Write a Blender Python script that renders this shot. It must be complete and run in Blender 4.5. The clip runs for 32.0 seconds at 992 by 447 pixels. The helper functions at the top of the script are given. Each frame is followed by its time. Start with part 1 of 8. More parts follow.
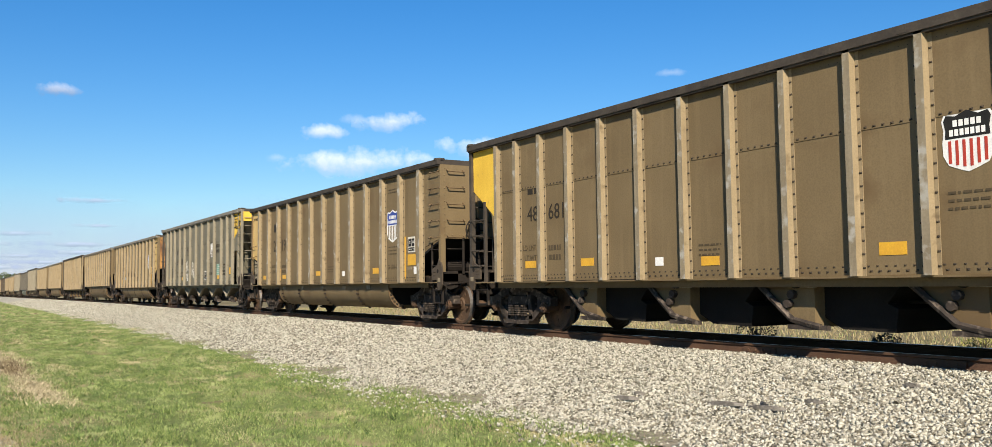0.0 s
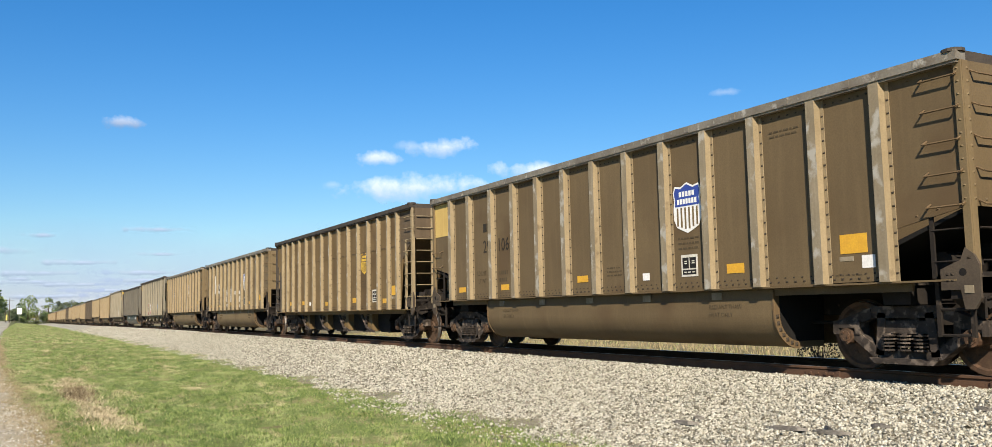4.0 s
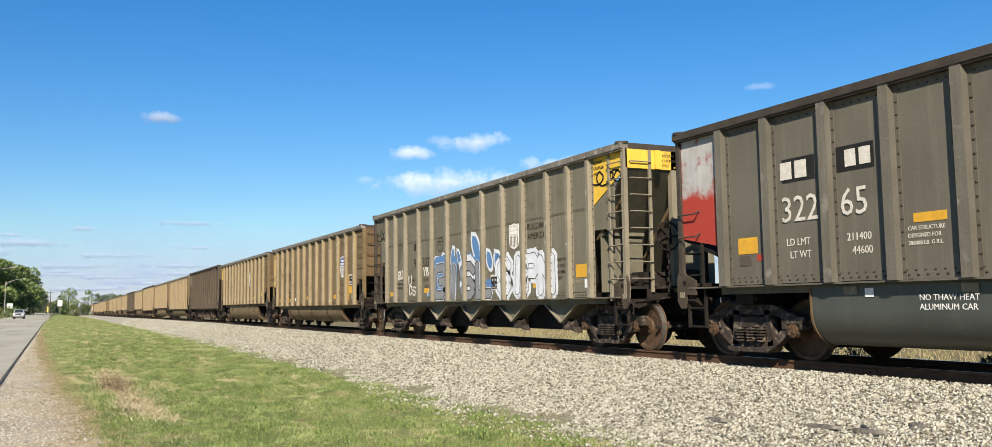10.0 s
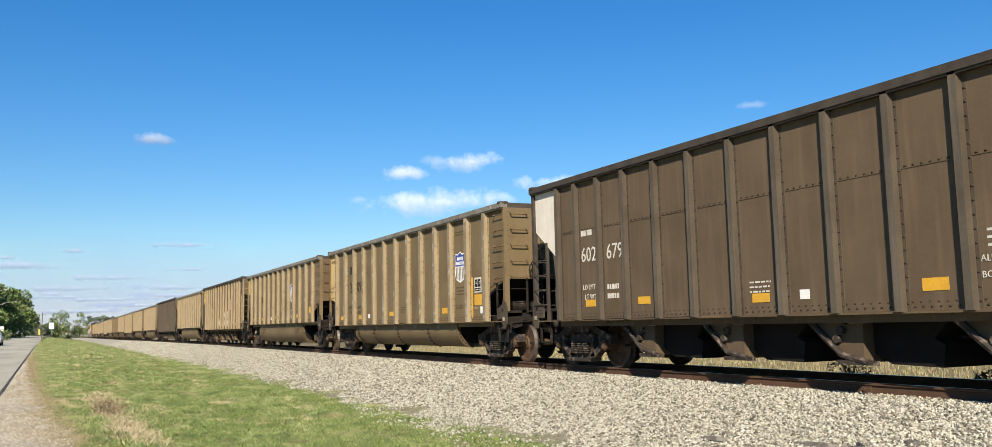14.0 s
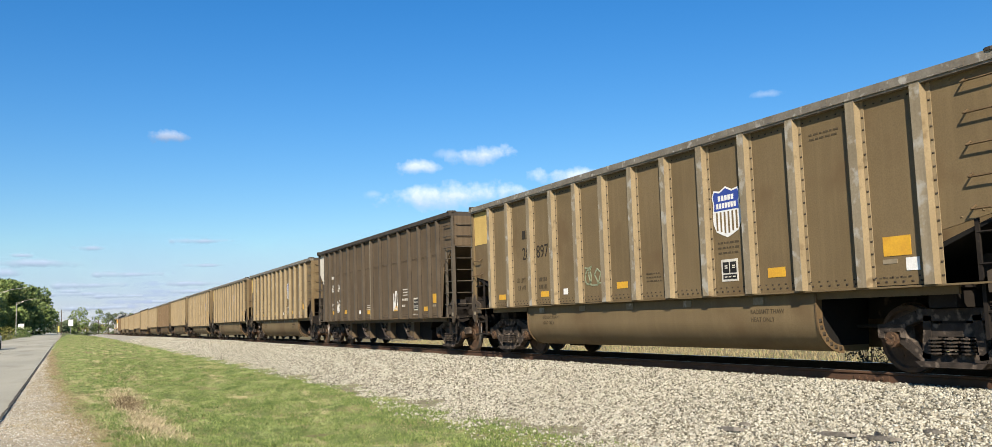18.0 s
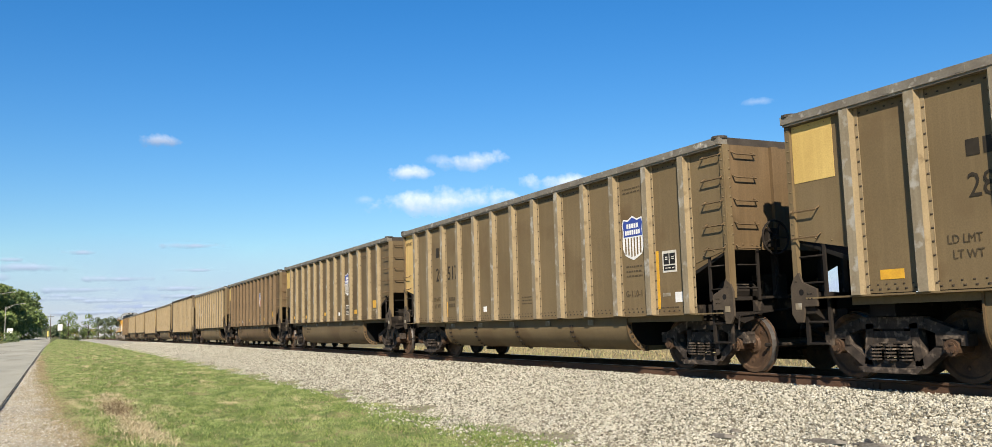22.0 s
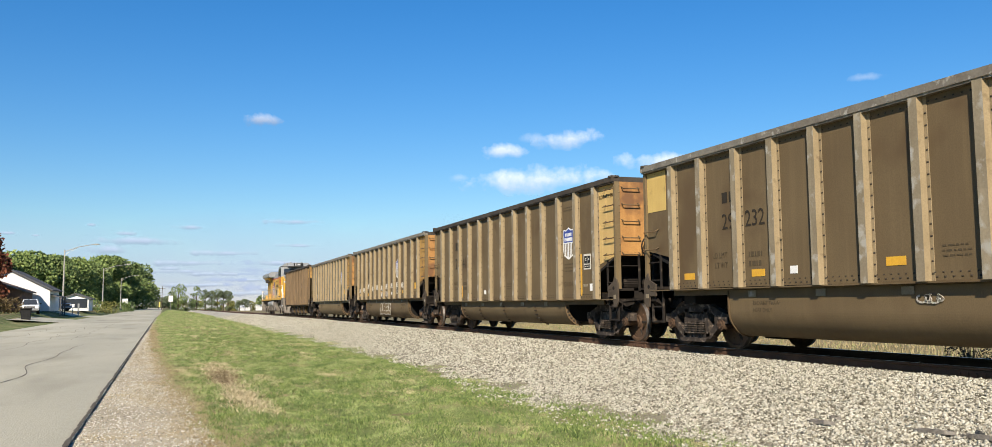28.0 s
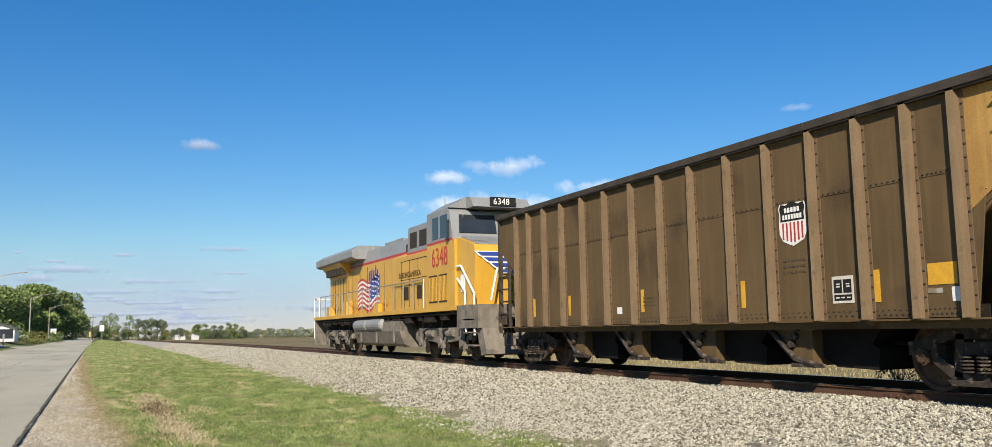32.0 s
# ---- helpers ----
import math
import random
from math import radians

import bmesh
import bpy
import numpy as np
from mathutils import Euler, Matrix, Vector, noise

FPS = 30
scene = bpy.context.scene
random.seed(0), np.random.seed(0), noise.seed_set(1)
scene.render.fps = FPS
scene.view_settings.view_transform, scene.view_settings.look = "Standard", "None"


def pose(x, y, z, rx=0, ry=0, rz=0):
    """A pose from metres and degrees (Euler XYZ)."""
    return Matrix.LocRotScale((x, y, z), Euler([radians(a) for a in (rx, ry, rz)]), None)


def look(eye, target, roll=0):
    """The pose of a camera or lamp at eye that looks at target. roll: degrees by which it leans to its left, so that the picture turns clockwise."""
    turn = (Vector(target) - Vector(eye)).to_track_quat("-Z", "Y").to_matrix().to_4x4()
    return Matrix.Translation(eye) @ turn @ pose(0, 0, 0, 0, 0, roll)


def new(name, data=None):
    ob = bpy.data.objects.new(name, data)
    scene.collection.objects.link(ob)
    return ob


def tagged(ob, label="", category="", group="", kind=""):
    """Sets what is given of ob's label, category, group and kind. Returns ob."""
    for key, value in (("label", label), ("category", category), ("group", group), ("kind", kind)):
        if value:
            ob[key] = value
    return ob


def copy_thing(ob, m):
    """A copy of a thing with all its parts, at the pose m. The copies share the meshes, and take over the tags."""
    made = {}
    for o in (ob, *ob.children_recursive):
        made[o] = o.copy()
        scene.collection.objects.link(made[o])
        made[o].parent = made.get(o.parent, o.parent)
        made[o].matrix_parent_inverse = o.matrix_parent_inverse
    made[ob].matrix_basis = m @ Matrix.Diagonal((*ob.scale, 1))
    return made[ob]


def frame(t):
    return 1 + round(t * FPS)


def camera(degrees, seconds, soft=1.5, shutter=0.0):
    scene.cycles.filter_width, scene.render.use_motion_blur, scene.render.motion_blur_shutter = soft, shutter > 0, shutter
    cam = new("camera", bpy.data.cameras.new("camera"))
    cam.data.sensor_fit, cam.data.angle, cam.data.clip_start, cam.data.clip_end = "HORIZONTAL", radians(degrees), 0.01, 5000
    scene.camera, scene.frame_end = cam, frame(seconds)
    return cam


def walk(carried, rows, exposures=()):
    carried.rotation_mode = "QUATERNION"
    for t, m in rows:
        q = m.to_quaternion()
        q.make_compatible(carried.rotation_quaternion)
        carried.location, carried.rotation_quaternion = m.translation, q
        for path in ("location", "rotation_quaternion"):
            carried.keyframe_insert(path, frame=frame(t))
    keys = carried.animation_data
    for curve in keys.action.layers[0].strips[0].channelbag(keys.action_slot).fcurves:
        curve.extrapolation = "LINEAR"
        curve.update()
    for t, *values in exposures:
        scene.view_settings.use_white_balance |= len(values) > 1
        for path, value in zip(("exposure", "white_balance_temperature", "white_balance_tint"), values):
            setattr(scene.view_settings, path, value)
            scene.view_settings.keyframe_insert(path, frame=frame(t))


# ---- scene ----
cam = camera(58.5, 32.0, soft=0.6)
PATH = [
    (0.0, pose(0, 0, 1.55, 93.92, 0.65, -31.49)),
    (0.5, pose(0, 0, 1.55, 94.34, 0.91, -30.43)),
    (1.0, pose(0, 0, 1.55, 94.15, 1.04, -29.61)),
    (1.5, pose(0, 0, 1.55, 94.61, 1.23, -28.61)),
    (2.0, pose(0, 0, 1.55, 95.98, 1.14, -27.88)),
    (2.5, pose(0, 0, 1.55, 96.42, 1.40, -27.92)),
    (3.0, pose(0, 0, 1.55, 96.70, 1.60, -27.55)),
    (3.5, pose(0, 0, 1.55, 96.66, 1.42, -27.48)),
    (4.0, pose(0, 0, 1.55, 95.51, 1.17, -27.96)),
    (4.5, pose(0, 0, 1.55, 95.41, 1.24, -27.11)),
    (6.5, pose(0, 0, 1.55, 95.03, 0.85, -26.19)),
    (7.0, pose(0, 0, 1.55, 94.81, 0.61, -26.13)),
    (7.5, pose(0, 0, 1.55, 94.44, 0.31, -26.16)),
    (8.0, pose(0, 0, 1.55, 94.64, 0.32, -26.34)),
    (8.5, pose(0, 0, 1.55, 94.29, 0.69, -26.23)),
    (9.0, pose(0, 0, 1.55, 94.71, 0.52, -26.25)),
    (9.5, pose(0, 0, 1.55, 95.21, 0.49, -26.46)),
    (10.0, pose(0, 0, 1.55, 95.22, 0.80, -25.91)),
    (10.5, pose(0, 0, 1.55, 95.36, 1.04, -25.60)),
    (11.0, pose(0, 0, 1.55, 96.20, 0.83, -25.72)),
    (11.5, pose(0, 0, 1.55, 96.79, 0.82, -26.16)),
    (12.0, pose(0, 0, 1.55, 96.36, 1.06, -25.85)),
    (12.5, pose(0, 0, 1.55, 96.42, 1.05, -25.99)),
    (13.0, pose(0, 0, 1.55, 96.48, 0.92, -26.20)),
    (13.5, pose(0, 0, 1.55, 96.58, 1.09, -26.53)),
    (15.5, pose(0, 0, 1.55, 95.52, 1.89, -24.67)),
    (16.0, pose(0, 0, 1.55, 95.33, 1.95, -24.57)),
    (16.5, pose(0, 0, 1.55, 96.06, 1.75, -24.43)),
    (17.0, pose(0, 0, 1.55, 95.73, 1.39, -24.28)),
    (17.5, pose(0, 0, 1.55, 96.12, 1.40, -24.44)),
    (18.0, pose(0, 0, 1.55, 96.03, 1.75, -25.30)),
    (18.5, pose(0, 0, 1.55, 96.61, 1.39, -26.96)),
    (19.0, pose(0, 0, 1.55, 96.81, 0.94, -28.45)),
    (19.5, pose(0, 0, 1.55, 96.76, 1.11, -28.69)),
    (20.0, pose(0, 0, 1.55, 96.43, 1.51, -27.73)),
    (20.5, pose(0, 0, 1.55, 96.82, 1.22, -26.63)),
    (21.0, pose(0, 0, 1.55, 96.60, 1.42, -26.08)),
    (21.5, pose(0, 0, 1.55, 96.37, 1.52, -25.89)),
    (22.0, pose(0, 0, 1.55, 96.40, 1.57, -25.84)),
    (22.5, pose(0, 0, 1.55, 96.36, 1.11, -25.82)),
    (23.0, pose(0, 0, 1.55, 96.26, 1.03, -25.04)),
    (23.5, pose(0, 0, 1.55, 96.04, 1.38, -23.02)),
    (24.0, pose(0, 0, 1.55, 95.99, 1.46, -21.93)),
    (24.5, pose(0, 0, 1.55, 95.73, 1.20, -21.85)),
    (25.0, pose(0, 0, 1.55, 95.64, 1.29, -21.79)),
    (25.5, pose(0, 0, 1.55, 95.70, 1.27, -21.52)),
    (27.5, pose(0, 0, 1.55, 94.98, 0.76, -20.07)),
    (28.0, pose(0, 0, 1.55, 95.12, 0.50, -19.89)),
    (28.5, pose(0, 0, 1.55, 94.93, 0.68, -19.23)),
    (29.0, pose(0, 0, 1.55, 95.66, 0.96, -19.23)),
    (29.5, pose(0, 0, 1.55, 96.51, 0.33, -19.71)),
    (30.0, pose(0, 0, 1.55, 96.54, 1.58, -18.26)),
    (30.5, pose(0, 0, 1.55, 96.35, 1.82, -18.27)),
    (31.0, pose(0, 0, 1.55, 96.26, 1.60, -18.80)),
    (31.5, pose(0, 0, 1.55, 96.60, 0.99, -20.72)),
    (32.0, pose(0, 0, 1.55, 96.80, 0.93, -23.63)),
]
walk(cam, PATH, exposures=[(0, 0.77), (26, 0.75), (28.5, 0.72), (30.5, 0.62), (32, 0.60)])

# ---- light ----
SUN_AZ, SUN_EL = 212.0, 34.0      # compass from +y, clockwise; degrees
world = bpy.data.worlds.new("world")
scene.world = world
world.use_nodes = True
wn = world.node_tree.nodes
sky = wn.new("ShaderNodeTexSky")
sky.sky_type = "NISHITA"
sky.sun_disc = False
sky.sun_elevation = radians(SUN_EL)
sky.sun_rotation = radians(SUN_AZ)
sky.air_density, sky.dust_density, sky.ozone_density = 1.40, 0.0, 3.4
sky.altitude = 300
cool = wn.new("ShaderNodeMix")
cool.data_type, cool.blend_type = "RGBA", "MULTIPLY"
cool.inputs[0].default_value = 1.0
cool.inputs[7].default_value = (0.805, 0.95, 1.205, 1.0)
deep = wn.new("ShaderNodeHueSaturation")
deep.inputs["Saturation"].default_value = 1.24
world.node_tree.links.new(sky.outputs[0], cool.inputs[6])
world.node_tree.links.new(cool.outputs[2], deep.inputs["Color"])
world.node_tree.links.new(deep.outputs[0], wn["Background"].inputs["Color"])
wn["Background"].inputs["Strength"].default_value = 0.0605
sun = new("sun", bpy.data.lights.new("sun", "SUN"))
sun.data.energy, sun.data.angle, sun.data.color = 5.0, radians(0.53), (1.0, 0.915, 0.78)
_a, _e = radians(SUN_AZ), radians(SUN_EL)
SUN_DIR = Vector((math.sin(_a) * math.cos(_e), math.cos(_a) * math.cos(_e), math.sin(_e)))
sun.matrix_world = look(SUN_DIR * 50, (0, 0, 0))

# ---- materials ----
MATS = {}


def mat(name, a, b=None, rough=0.8, metal=0.0, scale=3.0, bump=0.15, streak=0.0, fine=40.0, dirt=None, dirt_at=0.62, dirt_scale=1.2, emit=0.0):
    """Colour a to b by coarse and fine noise, upright streaks, patches of dirt, fine relief."""
    if name in MATS:
        return MATS[name]
    m = MATS[name] = bpy.data.materials.new(name)
    m.use_nodes = True
    nt, N = m.node_tree, m.node_tree.nodes
    L = nt.links.new
    p = N["Principled BSDF"]
    b = b or tuple(c * 0.75 for c in a)
    co = N.new("ShaderNodeTexCoord")
    info = N.new("ShaderNodeObjectInfo")
    mul = N.new("ShaderNodeVectorMath")
    mul.operation = "MULTIPLY_ADD"
    mul.inputs[1].default_value = (1, 1, 1)
    cmb = N.new("ShaderNodeCombineXYZ")
    rn = N.new("ShaderNodeMath")
    rn.operation = "MULTIPLY"
    rn.inputs[1].default_value = 37.0
    L(info.outputs["Random"], rn.inputs[0])
    L(rn.outputs[0], cmb.inputs[0])
    L(rn.outputs[0], cmb.inputs[1])
    L(co.outputs["Object"], mul.inputs[0])
    L(cmb.outputs[0], mul.inputs[2])

    def noise_of(sc, detail=4, stretch=None):
        n = N.new("ShaderNodeTexNoise")
        n.inputs["Scale"].default_value = sc
        n.inputs["Detail"].default_value = detail
        if stretch:
            mp = N.new("ShaderNodeMapping")
            mp.inputs["Scale"].default_value = stretch
            L(mul.outputs[0], mp.inputs[0])
            L(mp.outputs[0], n.inputs["Vector"])
        else:
            L(mul.outputs[0], n.inputs["Vector"])
        return n.outputs["Fac"]

    def ramp(fac, lo, hi):
        r = N.new("ShaderNodeMapRange")
        r.inputs[1].default_value, r.inputs[2].default_value = lo, hi
        L(fac, r.inputs[0])
        return r.outputs[0]

    def mix(fac, x, y):
        n = N.new("ShaderNodeMix")
        n.data_type = "RGBA"
        if isinstance(fac, float):
            n.inputs[0].default_value = fac
        else:
            L(fac, n.inputs[0])
        for sock, v in ((n.inputs[6], x), (n.inputs[7], y)):
            if isinstance(v, tuple):
                sock.default_value = (*v, 1)
            else:
                L(v, sock)
        return n.outputs[2]

    col = mix(ramp(noise_of(scale), 0.3, 0.7), a, b)
    f = ramp(noise_of(fine, 3), 0.35, 0.75)
    half = N.new("ShaderNodeMath")
    half.operation = "MULTIPLY"
    half.inputs[1].default_value = 0.35
    L(f, half.inputs[0])
    col = mix(half.outputs[0], col, tuple(c * 0.6 for c in b))
    if streak:
        st = N.new("ShaderNodeMath")
        st.operation = "MULTIPLY"
        st.inputs[1].default_value = streak
        L(ramp(noise_of(1.0, 5, (9.0, 9.0, 0.6)), 0.5, 0.72), st.inputs[0])
        col = mix(st.outputs[0], col, tuple(min(1, c * 1.6) for c in a))
    if dirt:
        col = mix(ramp(noise_of(dirt_scale, 6), dirt_at - 0.06, dirt_at + 0.06), col, dirt)
    L(col, p.inputs["Base Color"])
    p.inputs["Roughness"].default_value = rough
    p.inputs["Specular IOR Level"].default_value = 0.2 if rough >= 0.68 else 0.5      # dust takes the sheen off
    p.inputs["Metallic"].default_value = metal
    if bump:
        bp = N.new("ShaderNodeBump")
        bp.inputs["Strength"].default_value = bump
        bp.inputs["Distance"].default_value = 0.02
        L(noise_of(fine, 4), bp.inputs["Height"])
        L(bp.outputs[0], p.inputs["Normal"])
    if emit:
        L(col, p.inputs["Emission Color"])
        p.inputs["Emission Strength"].default_value = emit
    return m


BROWN = mat("brown_steel", (0.178, 0.127, 0.065), (0.138, 0.097, 0.048), 0.68, 0, 0.7, 0.08, 0.13, 45, (0.124, 0.082, 0.040), 0.61, 0.8)
BROWN2 = mat("red_brown_steel", (0.139, 0.090, 0.045), (0.099, 0.064, 0.031), 0.72, 0, 0.9, 0.10, 0.26, 45, (0.079, 0.051, 0.025), 0.61, 0.8)
BROWN3 = mat("dull_red_brown_steel", (0.125, 0.081, 0.037), (0.095, 0.061, 0.028), 0.72, 0, 0.9, 0.10, 0.24, 45, (0.061, 0.039, 0.021), 0.61, 0.8)
FAINT = mat("worn_dark_lettering", (0.066, 0.048, 0.027), (0.085, 0.062, 0.034), 0.75, 0, 9, 0.05)
CHALKY = mat("rubbed_pale_lettering", (0.27, 0.23, 0.165), (0.17, 0.13, 0.08), 0.75, 0, 14, 0.05)
BROWN4 = mat("deep_brown_steel", (0.142, 0.100, 0.051), (0.109, 0.075, 0.038), 0.68, 0, 0.7, 0.08, 0.13, 45, (0.095, 0.062, 0.031), 0.61, 0.8)
RIB_RED = mat("dusty_red_rib", (0.259, 0.178, 0.097), (0.194, 0.130, 0.070), 0.8, 0, 2.0, 0.1, 0.25, 30, (0.130, 0.086, 0.054), 0.66, 6.0)
RUSTOCHRE = mat("rusted_ochre_panel", (0.40, 0.235, 0.07), (0.30, 0.165, 0.05), 0.8, 0, 1.5, 0.1, 0.3, 40, (0.17, 0.09, 0.04), 0.58, 1.8)
COALTUB = mat("grey_green_tub", (0.066, 0.070, 0.058), (0.048, 0.052, 0.043), 0.45, 0, 1.0, 0.06, 0.2, 40)
OCHRE = mat("ochre_steel", (0.164, 0.107, 0.047), (0.120, 0.077, 0.032), 0.72, 0, 0.9, 0.10, 0.16, 45, (0.098, 0.061, 0.027), 0.61, 0.8)
GREY = mat("grey_brown_steel", (0.166, 0.149, 0.105), (0.128, 0.114, 0.078), 0.72, 0, 0.9, 0.10, 0.26, 45, (0.100, 0.088, 0.059), 0.62, 0.8)
SMOKED = mat("smoke_stained_steel", (0.122, 0.106, 0.080), (0.092, 0.078, 0.056), 0.75, 0, 0.8, 0.06, 0.3, 60, (0.105, 0.072, 0.044), 0.60, 0.7)
DARK = mat("dark_sooty_steel", (0.123, 0.087, 0.052), (0.090, 0.063, 0.037), 0.75, 0, 1.2, 0.06, 0.25, 60)
COAL = mat("black_steel", (0.142, 0.127, 0.097), (0.108, 0.096, 0.072), 0.7, 0, 1.2, 0.06, 0.2, 60)
RIB = mat("dusty_rib_paint", (0.254, 0.207, 0.138), (0.194, 0.153, 0.097), 0.8, 0, 2.0, 0.1, 0.25, 30, (0.335, 0.308, 0.254), 0.60, 5.0)
RIB_GREY = mat("dusty_grey_rib", (0.237, 0.209, 0.154), (0.182, 0.157, 0.112), 0.8, 0, 2.0, 0.1, 0.3, 30, (0.319, 0.292, 0.231), 0.64, 5.0)
RIB_COAL = mat("dusty_black_rib", (0.150, 0.134, 0.104), (0.112, 0.099, 0.076), 0.75, 0, 2.0, 0.1, 0.3, 30, (0.21, 0.19, 0.15), 0.66, 4.0)
RIB_DARK = mat("sooty_rib", (0.105, 0.086, 0.062), (0.07, 0.056, 0.041), 0.8, 0, 2.0, 0.1, 0.4, 30)
FLANGE = mat("dusty_flange", (0.283, 0.216, 0.125), (0.229, 0.171, 0.095), 0.8, 0, 2.0, 0.1, 0.2, 40, (0.162, 0.117, 0.065), 0.66, 6.0)
FLANGE_GREY = mat("dusty_grey_flange", (0.248, 0.212, 0.149), (0.187, 0.160, 0.110), 0.8, 0, 2.0, 0.1, 0.2, 40)
FLANGE_DARK = mat("sooty_flange", (0.085, 0.065, 0.044), (0.06, 0.045, 0.03), 0.8, 0, 2.0, 0.1, 0.2, 40)
# dark heads: grime, with the rivets' own small shadows painted in
RIVET = mat("grime_and_shade_rivets", (0.060, 0.044, 0.028), (0.04, 0.03, 0.02), 0.7, 0.2, 6, 0.1)
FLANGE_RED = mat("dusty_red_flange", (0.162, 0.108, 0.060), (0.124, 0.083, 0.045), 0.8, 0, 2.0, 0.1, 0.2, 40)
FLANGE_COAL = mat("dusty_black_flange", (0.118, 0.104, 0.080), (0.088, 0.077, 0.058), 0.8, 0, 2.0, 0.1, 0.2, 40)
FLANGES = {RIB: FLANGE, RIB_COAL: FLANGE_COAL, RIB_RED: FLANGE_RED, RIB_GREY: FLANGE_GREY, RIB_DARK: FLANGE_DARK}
CHORD = mat("worn_galvanised_chord", (0.24, 0.21, 0.16), (0.15, 0.12, 0.085), 0.6, 0.2, 4.0, 0.2, 0.0, 30, (0.38, 0.35, 0.29), 0.64, 8.0)
CHORD_DARK = mat("dark_chord", (0.075, 0.06, 0.045), (0.045, 0.036, 0.028), 0.7, 0.1, 4.0, 0.2, 0.0, 30)
BRACKET = mat("dusty_cast_bracket", (0.080, 0.060, 0.041), (0.052, 0.039, 0.027), 0.8, 0, 4.0, 0.2, 0.1, 40)
UNDER = mat("sooty_underframe", (0.026, 0.020, 0.015), (0.013, 0.010, 0.008), 0.85, 0, 3.0, 0.2, 0, 40, (0.080, 0.060, 0.043), 0.66, 5.0)
TRUCKM = mat("dusty_cast_steel", (0.066, 0.050, 0.039), (0.024, 0.019, 0.015), 0.85, 0, 6.0, 0.3, 0, 50, (0.14, 0.108, 0.082), 0.6, 9.0)
WHEELM = mat("rusty_wheel", (0.112, 0.068, 0.040), (0.060, 0.036, 0.023), 0.7, 0.1, 5.0, 0.2, 0, 40, (0.12, 0.066, 0.038), 0.62, 6.0)
TREAD = mat("polished_tread", (0.34, 0.31, 0.28), (0.22, 0.19, 0.165), 0.42, 0.8, 8, 0.05)
# coal black, deepened so the colour carries the shade of the recesses
INSIDE = mat("coal_and_shade_black", (0.014, 0.012, 0.010), (0.008, 0.007, 0.006), 0.9, 0, 2.0, 0.3)
TAN = mat("tan_panel", (0.56, 0.38, 0.15), (0.47, 0.31, 0.115), 0.75, 0, 1.5, 0.06, 0.2, 50, (0.30, 0.19, 0.08), 0.72, 2.5)
YELLOW = mat("yellow_panel", (0.72, 0.46, 0.06), (0.62, 0.38, 0.045), 0.7, 0, 1.5, 0.06, 0.1, 50, (0.30, 0.20, 0.06), 0.70, 3.0)
DULLYEL = mat("dull_yellow_panel", (0.56, 0.39, 0.13), (0.48, 0.32, 0.10), 0.75, 0, 1.5, 0.06, 0.1, 50, (0.30, 0.20, 0.08), 0.68, 3.0)
ORANGE = mat("rust_orange_panel", (0.42, 0.22, 0.07), (0.28, 0.13, 0.045), 0.8, 0, 1.5, 0.1, 0.3, 40, (0.17, 0.085, 0.04), 0.55, 1.5)
OFFWHITE = mat("off_white_panel", (0.68, 0.62, 0.52), (0.58, 0.52, 0.42), 0.7, 0, 2, 0.06, 0.1, 50, (0.34, 0.26, 0.17), 0.68, 3.0)
REDWHITE = mat("faded_red_panel", (0.44, 0.42, 0.39), (0.33, 0.31, 0.285), 0.75, 0, 2.5, 0.06, 0.2, 50, (0.30, 0.12, 0.10), 0.63, 5.0)


def spray_over(m, red, low, high):
    """Red paint from the bottom up that thins out into specks between two heights and along the corner."""
    nt, N, L = m.node_tree, m.node_tree.nodes, m.node_tree.links.new
    p = N["Principled BSDF"]
    under = p.inputs["Base Color"].links[0].from_socket
    co, sep, nz = N.new("ShaderNodeTexCoord"), N.new("ShaderNodeSeparateXYZ"), N.new("ShaderNodeTexNoise")
    nz.inputs["Scale"].default_value, nz.inputs["Detail"].default_value, nz.inputs["Roughness"].default_value = 5.0, 9, 0.72
    L(co.outputs["Object"], sep.inputs[0])
    L(co.outputs["Object"], nz.inputs["Vector"])

    def ramped(socket, a, b):
        r = N.new("ShaderNodeMapRange")
        r.inputs[1].default_value, r.inputs[2].default_value = a, b
        L(socket, r.inputs[0])
        return r.outputs[0]

    def maths(op, a, b):
        n = N.new("ShaderNodeMath")
        n.operation = op
        L(a, n.inputs[0])
        if isinstance(b, float):
            n.inputs[1].default_value = b
        else:
            L(b, n.inputs[1])
        return n.outputs[0]
    reach = maths("MAXIMUM", ramped(sep.outputs[2], high, low), maths("MULTIPLY", ramped(sep.outputs[1], HALF_LEN - 0.22, HALF_LEN), 0.75))
    f = ramped(maths("ADD", reach, maths("MULTIPLY", nz.outputs[0], 1.1)), 0.86, 1.12)
    mx = N.new("ShaderNodeMix")
    mx.data_type = "RGBA"
    L(f, mx.inputs[0])
    L(under, mx.inputs[6])
    mx.inputs[7].default_value = (*red, 1)
    L(mx.outputs[2], p.inputs["Base Color"])


HALF_LEN = 7.42
spray_over(REDWHITE, (0.34, 0.045, 0.03), 2.35, 2.95)
REFLECT = mat("yellow_reflector", (0.66, 0.36, 0.025), (0.56, 0.29, 0.025), 0.5, 0, 8, 0.05)
WHITE = mat("white_paint", (0.80, 0.78, 0.74), (0.68, 0.65, 0.60), 0.6, 0, 6, 0.05)
DECALW = mat("chalky_white_paint", (0.66, 0.62, 0.54), (0.50, 0.45, 0.37), 0.7, 0, 9, 0.05)
DECALD = mat("dark_lettering", (0.024, 0.019, 0.013), (0.036, 0.028, 0.018), 0.7, 0, 9, 0.05)
